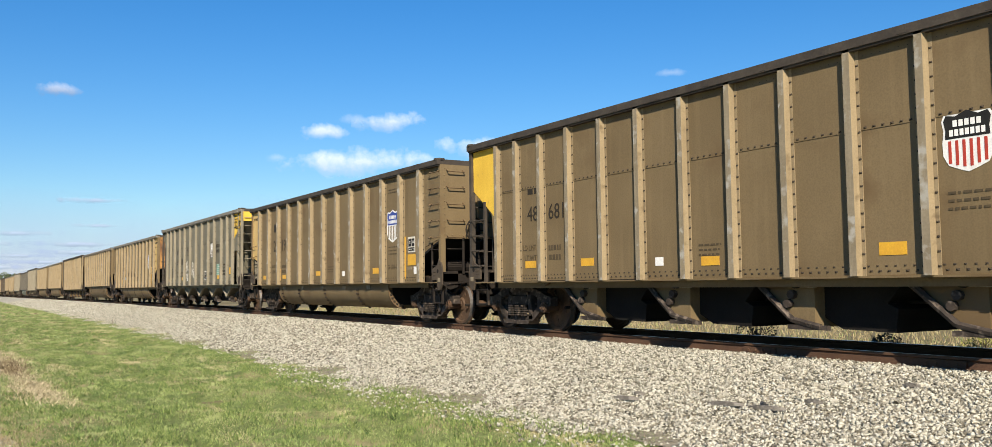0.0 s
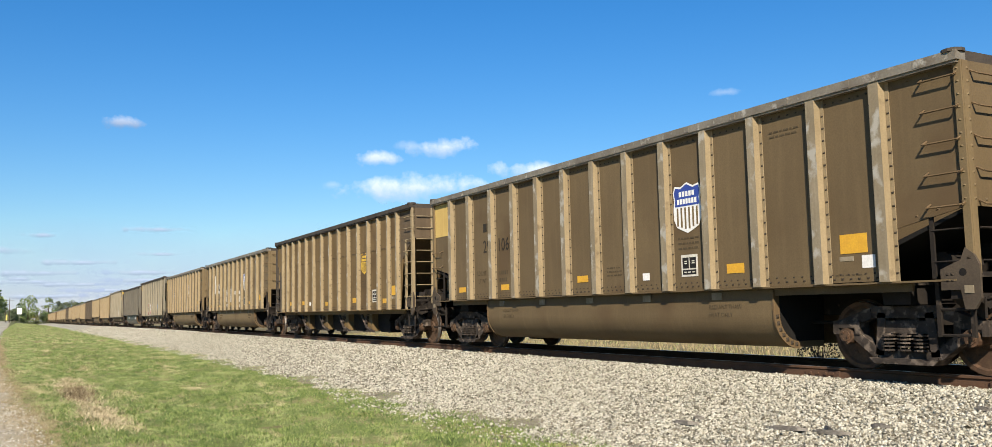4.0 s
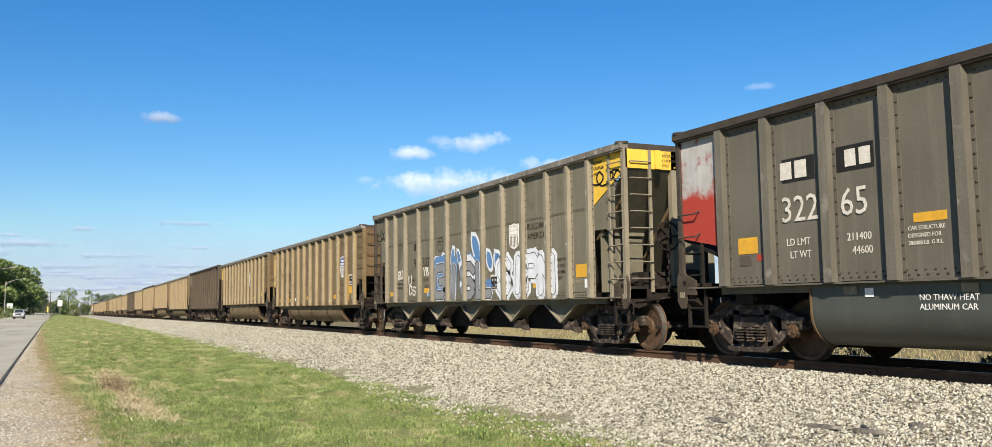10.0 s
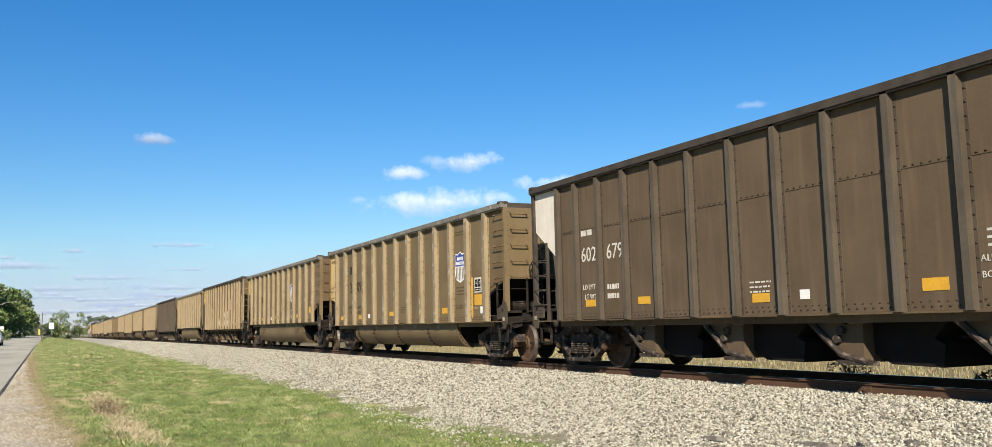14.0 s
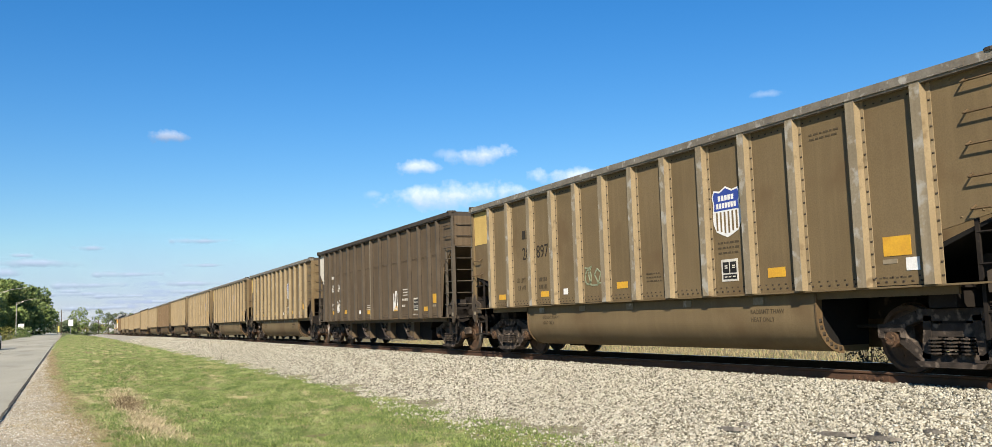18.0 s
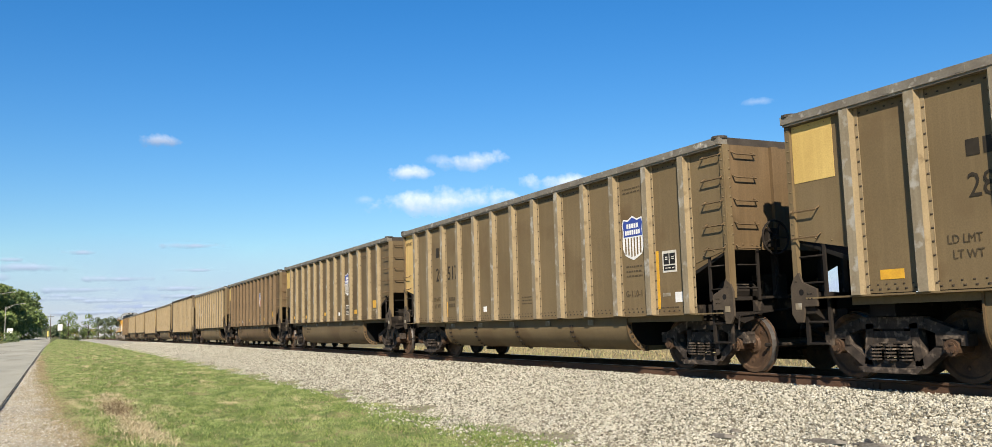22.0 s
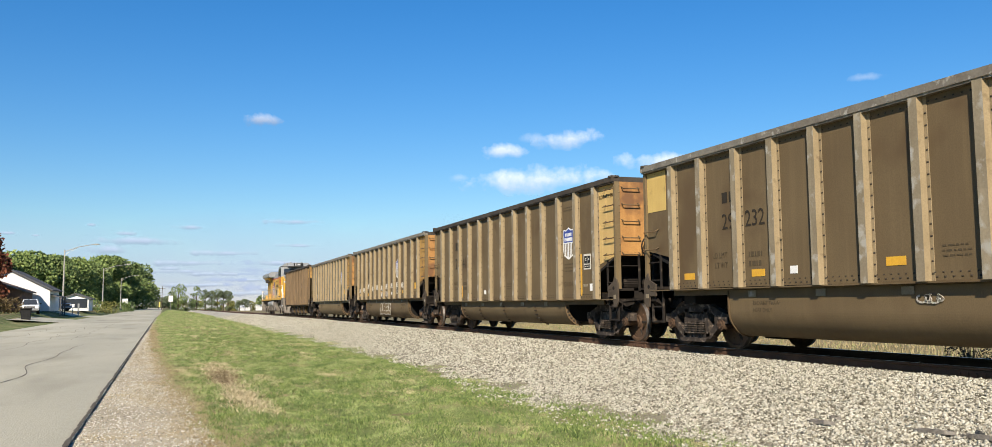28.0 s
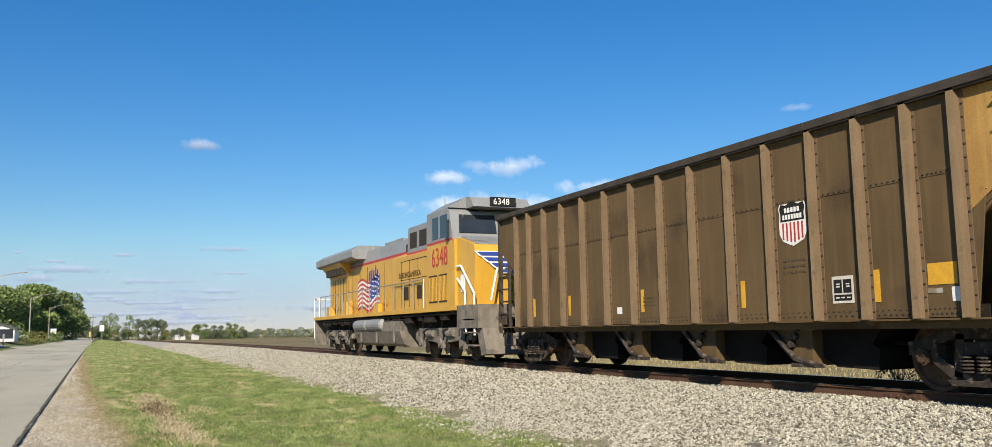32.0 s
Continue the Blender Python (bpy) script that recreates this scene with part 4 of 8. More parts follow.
# hand-drawn capitals: strokes through a grid four wide and six high
GLYPHS = {"A": "00 26 40/12 32", "B": "00 06 25 36 24 13 03/13 33 41 30 00", "C": "45 36 16 05 01 10 30 41", "D": "00 06 26 44 42 20 00", "E": "40 00 06 46/03 33",
          "F": "00 06 46/03 33", "G": "45 36 16 05 01 10 30 41 43 23", "H": "00 06/40 46/03 43", "I": "20 26", "K": "00 06/46 03 40", "L": "06 00 40", "M": "00 06 23 46 40",
          "N": "00 06 40 46", "O": "16 05 01 10 30 41 45 36 16", "P": "00 06 36 45 44 33 03", "R": "00 06 36 45 44 33 03/23 40", "S": "45 36 16 05 04 13 33 42 41 30 10 01",
          "T": "06 46/20 26", "U": "06 01 10 30 41 46", "W": "06 10 23 30 46", "Y": "06 23 46/23 20", "Z": "06 46 00 40", "a": "43 13 02 01 10 30 41/43 40", "b": "06 00 30 41 42 33 03",
          "e": "02 42 33 13 02 01 10 40", "h": "00 06/03 33 42 40", "o": "13 02 01 10 30 41 42 33 13", "t": "26 21 30/04 44", "u": "03 01 10 30 41/43 40"}


def brush(car, text, y0, y1, z0, z1, layers, seed, rise=0.0, x=FACE, wobble=0.05, label="sprayed letter"):
    """Letters drawn with a spray can, each a part; layers run from the outermost halo to the fill: (material, stroke radius)."""
    rng = random.Random(seed)
    n = max(1, len(text))
    w, h = (y0 - y1) / n, z1 - z0
    for i, ch in enumerate(text):
        if ch not in GLYPHS:
            continue
        lean, dz = rng.uniform(-0.06, 0.16), rng.uniform(-0.05, 0.05) * h + rise * (i + 0.5) * w
        lines = []
        for run in GLYPHS[ch].split("/"):
            pts = [(int(p[0]) / 4 + rng.uniform(-wobble, wobble), int(p[1]) / 6 + rng.uniform(-wobble, wobble)) for p in run.split()]
            lines.append([(y0 - w * (i + 0.12 + 0.76 * u) - lean * v * h, z0 + v * h + dz + rise * w * (u - 0.5)) for u, v in pts])
        for j, (material, r) in enumerate(layers):
            s = Shape()
            m = 0
            for line in lines:
                for p, q in zip(line, line[1:]):
                    stroke(s, p, q, r, x - 0.002 * j - 0.0002 * (m % 5))
                    m += 1
                for p in line:
                    s.prism([(p[0] + r * math.cos(k * math.pi / 5), p[1] + r * math.sin(k * math.pi / 5)) for k in range(10)], "x", x - 0.002 * j - 0.0023 - 0.0001 * (m % 3), x + 0.004)
                    m += 1
            part("graffiti_letter", s, material, car, label if j == len(layers) - 1 else "")


def flare(car, y, z, w, h, lean, fill, edge, x=FACE):
    """A pointed sprayed drop that leans out of a larger piece."""
    for k, (material, g) in enumerate(((edge, 1.0), (fill, 0.72))):
        s = Shape()
        pts = []
        for i in range(12):
            a = 2 * math.pi * i / 12
            u, v = math.cos(a) * w / 2 * g, math.sin(a) * h / 2 * g
            pts.append((y + u - lean * v + (0.3 * w * g if i == 3 else 0), z + v))
        s.prism(pts, "x", x + 0.002 - 0.0012 * k, x + 0.006)
        part("graffiti_flare", s, material, car, "sprayed blue drop" if k else "")


def ring(car, y, z, r, material):
    s = Shape()
    n = 20
    for k in range(n):
        a, b = 2 * math.pi * k / n, 2 * math.pi * (k + 1) / n
        stroke(s, (y + r * math.cos(a), z + r * math.sin(a)), (y + r * math.cos(b), z + r * math.sin(b)), 0.012, FACE)
    return part("plate_ring", s, material, car, "stencilled ring")

# ---- the train: each car's build, paint and marks ----
TUB_A = gondola("gondola_car", True)       # riveted belly straps
TUB_B = gondola("gondola_car", False)      # smooth belly
HOP = hopper("hopper_car", "hop")
BAY = hopper("hopper_car", "bay")
# number in the train, build, body, ribs, chord, far-end panel, near-end panel, end wall, fleet number, lettering, shield
W_, D_ = DECALW, DECALD
CARS = [
    (1, HOP, BROWN, RIB, CHORD_DARK, YELLOW, None, None, ("48", "681"), D_, "red"),
    (2, TUB_A, BROWN, RIB, CHORD_DARK, TAN, None, None, ("28", "195"), D_, "blue"),
    (3, BAY, GREY, RIB_GREY, CHORD, GREY, YELLOW, None, ("503", "887"), D_, "faded"),
    (4, TUB_A, BROWN, RIB, CHORD, BROWN, TAN, ORANGE, ("28", "369"), D_, "blue"),
    (5, TUB_B, BROWN4, RIB, CHORD, "patch", None, None, ("29", "106"), D_, "blue"),
    (6, HOP, OCHRE, RIB, CHORD_DARK, OCHRE, DARK, DARK, None, D_, "gold"),
    (7, TUB_B, BROWN, RIB, CHORD, BROWN, None, None, ("29", "028"), "stencil", "blue"),
    (8, TUB_B, BROWN, RIB, CHORD, "patch", None, None, ("28", "668"), W_, "blue"),
    (9, BAY, GREY, RIB_GREY, CHORD_DARK, YELLOW, None, None, ("94", "527"), D_, "redblue"),
    (10, TUB_B, COAL, RIB_COAL, CHORD_DARK, REDWHITE, None, SMOKED, ("322", "65"), W_, None),
    (11, BAY, GREY, RIB_GREY, CHORD, GREY, YELLOW, None, ("94", "503"), D_, "faded"),
    (12, TUB_A, BROWN, RIB, CHORD, TAN, None, BROWN2, ("28", "384"), D_, "blue"),
    (13, TUB_B, BROWN, RIB, CHORD, "bright", None, BROWN2, ("288", "347"), D_, "faded"),
    (14, HOP, DARK, RIB_DARK, CHORD_DARK, OFFWHITE, None, None, ("602", "679"), W_, None),
    (15, TUB_A, BROWN, RIB, CHORD, TAN, None, None, ("28", "094"), D_, "blue"),
    (16, TUB_B, BROWN, RIB, CHORD, "patch", None, BROWN2, ("29", "382"), D_, "blue"),
    (17, HOP, OCHRE, RIB, CHORD_DARK, YELLOW, DARK, DARK, None, D_, "red"),
    (18, TUB_B, BROWN, RIB, CHORD, "patch", None, BROWN2, ("28", "897"), D_, "blue"),
    (19, HOP, DARK, RIB_DARK, CHORD_DARK, OFFWHITE, None, None, ("602", "244"), W_, None),
    (20, TUB_B, BROWN, RIB, CHORD, "patch", None, None, ("28", "718"), D_, "blue"),
    (21, TUB_B, BROWN, RIB, CHORD, "patch", None, BROWN2, ("28", "771"), D_, "blue"),
    (22, TUB_A, BROWN, RIB, CHORD, TAN, None, BROWN2, ("28", "517"), D_, "blue"),
    (23, TUB_B, BROWN4, RIB, CHORD, "patch", None, None, ("29", "270"), CHALKY, "blue"),
    (24, TUB_B, BROWN2, RIB_RED, CHORD, "patch", None, BROWN2, ("28", "790"), D_, "redblue"),
    (25, TUB_B, BROWN, RIB, CHORD, "patch", None, BROWN2, ("28", "984"), "stencil", "blue"),
    (26, HOP, OCHRE, RIB, CHORD_DARK, OCHRE, DARK, DARK, None, D_, "gold"),
    (27, TUB_B, BROWN4, RIB, CHORD, "patch", None, BROWN2, ("29", "232"), D_, "redblue"),
    (28, TUB_A, BROWN4, RIB, CHORD_DARK, BROWN, TAN, ORANGE, ("28", "419"), D_, "blue"),
    (29, TUB_B, BROWN4, RIB, CHORD, BROWN, RUSTOCHRE, ORANGE, ("29", "421"), D_, "blue"),
    (30, TUB_B, GREY, RIB, CHORD, GREY, RUSTOCHRE, ORANGE, ("288", "259"), D_, "blue"),
    (31, HOP, BROWN3, RIB_RED, CHORD_DARK, BROWN3, RUSTOCHRE, RUSTOCHRE, None, D_, "red"),
]
COLOUR_WORD = {BROWN: "dusty brown", BROWN2: "rusty brown", OCHRE: "ochre brown", GREY: "dull grey-brown", BROWN3: "dull red-brown", BROWN4: "deep brown", DARK: "sooty dark brown", COAL: "sooty black"}
SCRAWLS = {3, 4, 7, 9, 11, 17, 18, 19, 27, 29, 30}
TRAIN = []


WEIGHTS = {4: ("241900", "44100"), 9: ("235700", "50300"), 10: ("211400", "44600"), 11: ("235500", "50500"), 13: ("244300", "41700"), 23: ("243900", "42100")}


def letter_car(car, n, kind, ys, digits, ink, shield, body):
    gap = lambda k: (ys[k] + ys[k + 1]) / 2
    a = {"gon": 1, "hop": 1, "bay": 2}[kind]
    if n in (2, 4, 12, 15, 22, 28):
        b, db = 10, 11
    elif n == 30:
        b, db = 10, 9
    else:
        b, db = {"gon": (8, 8), "hop": (10, 11), "bay": (8, 7)}[kind]
    small = DECALW if body in (DARK, COAL) else FAINT
    if digits:
        size = 0.53 if n in (2, 4, 10, 12, 15, 22, 28) else 0.44 if ink == "stencil" or n == 8 else 0.41
        pitch = size * 0.52
        zb = 2.12 if n == 10 else 2.30 if kind != "bay" else 2.16
        ink_m = ink if ink != "stencil" else BLACK
        if ink == "stencil":
            tag(car, "stencil_ground", gap(a), 2.66, 0.66, 1.05, DECALW, "white stencil patch")
            tag(car, "stencil_ground", gap(a + 1), 2.40, 0.76, 0.52, DECALW, "white stencil patch")
        lx = FACE - (0.008 if ink == "stencil" or n in (8, 10) else 0.0)
        w0 = pitch * len(digits[0])
        yl, yr = ys[a + 1] + 0.08 + w0, ys[a + 1] - 0.19
        if n == 8:
            tag(car, "number_ground", yl - 0.22, 2.66, 0.56, 0.86, BLACK, "black repaint patch")
            tag(car, "number_ground", yr - 0.34, 2.46, 0.78, 0.44, BLACK, "black repaint patch")
        lettering("fleet_number", digits[0], size, ink_m, car, on_side(yl, zb, lx), "painted fleet number", 0.92)
        lettering("fleet_number", digits[1], size, ink_m, car, on_side(yr, zb, lx), "painted fleet number", 0.92)
        if n == 10:
            tag(car, "mark_ground", yl - 0.36, 2.90, 0.62, 0.36, BLACK, "black patch behind the owner's mark")
            tag(car, "mark_ground", yr - 0.28, 2.92, 0.62, 0.36, BLACK, "black patch behind the owner's mark")
        for k in range(2):      # owner's mark as plain bars
            s = Shape()
            yy = yl - 0.02 - 0.22 * k * size / 0.41
            s.box(lx, lx + 0.005, yy - 0.17 * size / 0.41, yy, zb + 0.5 * size / 0.41, zb + 0.5 * size / 0.41 + size * 0.5)
            part("owner_mark", s, ink_m, car)
            if n == 10:
                s = Shape()
                s.box(lx, lx + 0.005, yr - 0.30 - 0.24 * k, yr - 0.12 - 0.24 * k, 2.80, 3.04)
                part("owner_mark", s, ink_m, car)
        lettering("load_limit", "LD LMT", 0.15, small, car, on_side(gap(a) + 0.26, 1.76), "", 0.9)
        lettering("light_weight", "LT WT", 0.15, small, car, on_side(gap(a) + 0.20, 1.57), "", 0.9)
        if n in WEIGHTS:
            for k, txt in enumerate(WEIGHTS[n]):
                lettering("weight_figures", txt, 0.15, small, car, on_side(gap(a + 1) + 0.24 - 0.08 * k, 1.76 - 0.19 * k), "", 0.9)
        else:
            bars(car, "weight_figures", gap(a + 1) + 0.06, 1.70, 0.38, 2, 0.17, small)
    # yellow reflector strips, small plates and unreadable notes
    if n == 10:
        tag(car, "reflector", gap(0), 1.82, 0.42, 0.26, REFLECT, "large yellow reflective patch")
        tag(car, "card_holder", gap(0) + 0.06, 1.58, 0.26, 0.16, RIB_DARK)
        tag(car, "card", gap(0) - 0.26, 1.62, 0.14, 0.10, RED, "small red sticker")
        tag(car, "reflector", gap(3), 1.98, 0.46, 0.12, REFLECT, "yellow reflective strip")
        for k, txt in enumerate(("CAR STRUCTURE", "DESIGNED FOR", "286000 LB. G.R.L.")):
            lettering("structure_note", txt, 0.075, small, car, on_side(gap(3) + 0.32, 1.82 - 0.095 * k), "", 0.9)
    for k in ((5, 6, 8) if n == 10 else () if n in (4, 22, 28) else (0, 2, 5, 9) if kind == "gon" else (1, 3, 6, 9, 12) if kind == "hop" else (0, 3, 7, 9)):
        if k < len(ys) - 1:
            tag(car, "reflector", gap(k), 1.50 if k % 2 else 1.44, 0.36, 0.13 if k != 9 else 0.15, REFLECT, "yellow reflective strip") if n != 31 else tag(car, "reflector", gap(k) + 0.25, 1.62, 0.10, 0.42, REFLECT, "upright yellow reflective strip")
    rng = random.Random(n)
    k = {"gon": 11, "hop": 13, "bay": 11}[kind]
    if n not in (4, 22, 28):
        tag(car, "reflector", gap(k), 1.72, 0.42, 0.26, REFLECT, "large yellow reflective patch")
    tag(car, "card", gap(k) - 0.22, 1.47, 0.2, 0.17, WHITE, "white route card")
    tag(car, "card_holder", gap(k) + 0.12, 1.52, 0.22, 0.06, RIB)
    tag(car, "card", gap({"gon": (3, 4, 7), "hop": (4, 5, 7), "bay": (4, 5, 6)}[kind][n % 3]) + 0.1, 1.46, 0.18, 0.13, WHITE, "white route card")
    if shield:
        o = part("shield_emblem", SHIELD[shield], WHITE if shield != "gold" else YELLOW, car, "shield emblem with upright stripes", (0, gap(b), 2.58 if kind == "gon" else 2.62))
        if kind != "gon":
            o.scale = (1, 0.76, 0.76) if kind == "bay" else (1, 0.86, 0.86)
    data_panel(car, gap(db), 1.76 if n == 30 else 2.08 if b == 10 and kind == "gon" else 1.60, 1.15)
    if db == 11 and kind == "gon":
        tag(car, "reflector", gap(db) + 0.36, 1.78, 0.10, 1.0, REFLECT, "upright yellow reflective strip")
        tag(car, "reflector", gap(2) + 0.40, 1.50, 0.08, 0.42, REFLECT, "upright yellow reflective strip")
        lettering("class_mark", "G-110-1", 0.17, small, car, on_side(gap(b) + 0.30, 1.52), "", 0.95)
    bars(car, "small_writing", gap(b), 1.98, 0.5, 3, 0.085, small)
    bars(car, "small_writing", gap(11) + 0.06, 1.30, 0.5, 1, 0.06, small)
    bars(car, "small_writing", gap(10), 3.45, 0.55, 2, 0.07, small)
    bars(car, "small_writing", gap(6), 1.6, 0.45, 3, 0.07, small)
    if kind == "bay":
        yb = gap(9)
        lettering("slogan", "BUILDING", 0.20, DECALD, car, on_side(yb + 0.42, 2.70))
        lettering("slogan", "AMERICA", 0.20, DECALD, car, on_side(yb + 0.40, 2.49))
        for k, txt in enumerate(("RADIANT THAW", "HEAT ONLY", "MAX ALUMINUM", "TEMP 250 F")):
            for q in (10, 1):
                lettering("heat_notice", txt, 0.098, DECALD, car, on_side(gap(q) + 0.32 - (0.10, 0.02, 0.0, 0.06)[(k + 3) % 4] * (k != 2), 1.95 - 0.125 * k), "", 0.88)
        tag(car, "sticker", yb + 0.0, 1.80, 0.56, 0.46, STICKER if n == 9 else GREENST, "printed notice sticker")
        bars(car, "sticker_lines", yb, 1.80, 0.46, 6, 0.075, DECALW).location.x = -0.004


MARKS = {"stencil_ground", "number_ground", "fleet_number", "mark_ground", "owner_mark", "load_limit", "light_weight", "weight_figures", "reflector", "card", "card_holder",
         "shield_emblem", "data_panel", "class_mark", "small_writing", "slogan", "heat_notice", "sticker", "sticker_lines", "end_patch", "rotary_mark", "body_note",
         "structure_note", "graffiti", "graffiti_letter", "graffiti_flare", "plate_ring", "plate_mark"}


def settle_marks(car, build):
    """Marks are drawn on a side from 1.20 up to the rim; settle them by share of height on this build's side."""
    k = (TOPS[build[:3]] - SILLS[build]) / ((3.80 if build[:3] == "gon" else 3.89) - 1.20)
    for o in car.children:
        if o.name.split(".")[0] not in MARKS:
            continue
        loc = o.matrix_basis.translation
        if loc.z > 0.9:      # placed by its origin
            if loc.z > 1.15:
                o.matrix_basis = Matrix.Translation((0, 0, SILLS[build] + (loc.z - 1.2) * k - loc.z)) @ o.matrix_basis
        elif len(o.data.vertices) and min(v.co.z for v in o.data.vertices) > 1.15:
            o.location.z, o.scale.z = SILLS[build] - 1.2 * k, k


for n, proto, body, rib, chord, bcol, acol, endw, digits, ink, shield in CARS:
    build = {TUB_A: "gonA", TUB_B: "gonB", HOP: "hop", BAY: "bay"}[proto]
    kind = build[:3]
    car = copy_thing(proto, Matrix.Identity(4))
    patchy = bcol in ("patch", "bright")
    scheme(car, body, rib, chord, None if patchy else bcol, acol, body, endw, BROWN if n == 30 else COALTUB if n == 10 else None)
    ys = [HALF - y for y in RIB_Y[build]]
    if patchy:
        tag(car, "end_patch", HALF - 0.47, 3.32, 0.74, 0.86, YELLOW if bcol == "bright" else DULLYEL, "yellow painted rotary end mark")
    if bcol in (TAN, YELLOW) or acol in (TAN,):
        if bcol in (TAN,):
            lettering("rotary_mark", "ROTARY END", 0.13, DECALD, car, on_side(HALF - 0.16, 3.48))
        if acol is TAN:
            lettering("rotary_mark", "ROTARY END", 0.13, DECALD, car, on_side(-HALF + 0.86, 3.48))
    if bcol is YELLOW and kind == "bay":
        for k, txt in enumerate(("ROTARY", "COUPLER", "END")):
            lettering("rotary_mark", txt, 0.09, DECALD, car, on_side(HALF - 0.62, 3.66 - 0.11 * k))
    if acol is YELLOW and kind == "bay":
        for k, txt in enumerate(("ROTARY", "COUPLER", "END")):
            lettering("rotary_mark", txt, 0.085, DECALD, car, on_side(ys[-1] - 0.14, 3.74 - 0.11 * k))
            lettering("end_notice", txt, 0.075, DECALD, car, Matrix.Translation((-0.62, -HALF - 0.004, 3.68 - 0.095 * k)) @ FRONT_TURN)
        scrawl(car, ys[-1] - 0.12, -HALF + 0.15, 3.30, 3.62, BLACK, 71, 4, 0.018)
    letter_car(car, n, kind, ys, digits, ink, shield, body)
    g = lambda k: (ys[k] + ys[k + 1]) / 2
    spray = [(DECALW, 0.020)]
    if n == 3:
        brush(car, "FLY", ys[4] - 0.22, ys[5] + 0.16, 1.80, 2.20, spray, 3, 0.25)
        scrawl(car, ys[4] - 0.2, ys[5] + 0.2, 1.45, 1.72, DECALW, 3, 4, 0.018)
        brush(car, "FLA", ys[5] - 0.25, ys[6] + 0.22, 1.92, 2.18, spray, 5, -0.1)
        brush(car, "PTBUM", ys[5] - 0.2, ys[6] + 0.12, 1.66, 1.90, spray, 6, -0.25)
        lettering("class_mark", "H-110-103", 0.17, DECALD, car, on_side(g(8) + 0.38, 1.60), "", 0.9)
    if n == 4:
        chalk = [(DECALD, 0.018)]
        scrawl(car, ys[4] - 0.22, ys[5] + 0.30, 1.84, 2.16, DECALD, 8, 6, 0.014)
        scrawl(car, ys[4] - 0.3, ys[5] + 0.32, 1.46, 1.74, DECALD, 9, 4, 0.014)
        brush(car, "KNOWS", ys[5] - 0.18, ys[6] + 0.10, 1.86, 2.14, chalk, 10, 0.34)
        for k in range(3):
            stroke_s = Shape()
            for q in range(6):
                f0, f1 = q / 6, (q + 1) / 6
                stroke(stroke_s, (ys[5] - 0.32 - 0.6 * f0 - 0.05 * k, 1.80 - 0.1 * k + 0.30 * math.sin(1.5 * f0)), (ys[5] - 0.32 - 0.6 * f1 - 0.05 * k, 1.80 - 0.1 * k + 0.30 * math.sin(1.5 * f1)), 0.02, FACE)
            part("graffiti", stroke_s, DECALD, car, "sprayed underline")
        brush(car, "about", ys[6] - 0.18, ys[7] + 0.22, 1.82, 2.20, chalk, 11, 0.12)
        brush(car, "The", ys[7] - 0.18, ys[8] + 0.32, 1.92, 2.22, chalk, 12, 0.12)
        scrawl(car, ys[7] - 0.2, ys[8] + 0.25, 1.50, 1.80, DECALD, 13, 7, 0.014)
        scrawl(car, ys[3] - 0.2, ys[4] + 0.25, 1.66, 1.84, STICKER, 14, 6, 0.014, label="small pale blue sprayed tag")
        lettering("body_note", "GT", 0.13, DECALD, car, on_side(g(3) - 0.0, 1.45), "", 0.9)
    if n == 7:
        pen = [(DECALW, 0.014)]
        brush(car, "FOR", ys[4] - 0.22, ys[5] + 0.22, 1.98, 2.26, pen, 20, 0.08)
        brush(car, "A GOO", ys[4] - 0.20, ys[5] + 0.18, 1.64, 1.88, pen, 21, 0.04)
        brush(car, "TIME", ys[5] - 0.20, ys[6] + 0.20, 1.98, 2.30, pen, 22, 0.06)
        brush(car, "CALL", ys[5] - 0.22, ys[6] + 0.26, 1.62, 1.92, pen, 23, 0.04)
        bars(car, "small_writing", g(6), 2.08, 0.62, 1, 0.32, DECALW)
        bars(car, "small_writing", g(7), 2.08, 0.60, 1, 0.34, DECALW)
        brush(car, "ASK T", ys[7] - 0.20, ys[8] + 0.18, 1.58, 1.84, pen, 24, 0.08)
        bars(car, "small_writing", g(7) - 0.1, 1.40, 0.55, 1, 0.24, DECALW)
    if n == 9:
        red, pale = mat("graffiti_red", (0.36, 0.045, 0.04), None, 0.6), mat("graffiti_white", (0.72, 0.73, 0.74), None, 0.6)
        brush(car, "DAZ", ys[3] - 0.85, ys[6] + 0.05, 1.38, 2.06, [(pale, 0.165), (red, 0.098)], 4, 0.0, wobble=0.03, label="fat red sprayed letter with a white outline")
        flare(car, ys[3] - 0.66, 1.66, 0.34, 0.72, 0.1, red, pale)
        flare(car, ys[3] - 0.78, 1.28, 0.2, 0.2, 0.0, red, pale)
        brush(car, "DARB", ys[6] - 0.16, ys[7] - 0.05, 1.78, 2.06, [(DECALW, 0.018)], 31, 0.06)
    if n == 11:
        grey, blue, black = mat("graffiti_grey", (0.25, 0.25, 0.245), (0.20, 0.20, 0.195), 0.6), mat("graffiti_blue", (0.10, 0.22, 0.42), None, 0.6), mat("graffiti_black", (0.03, 0.03, 0.03), None, 0.6)
        pale = mat("graffiti_white", (0.72, 0.73, 0.74), None, 0.6)
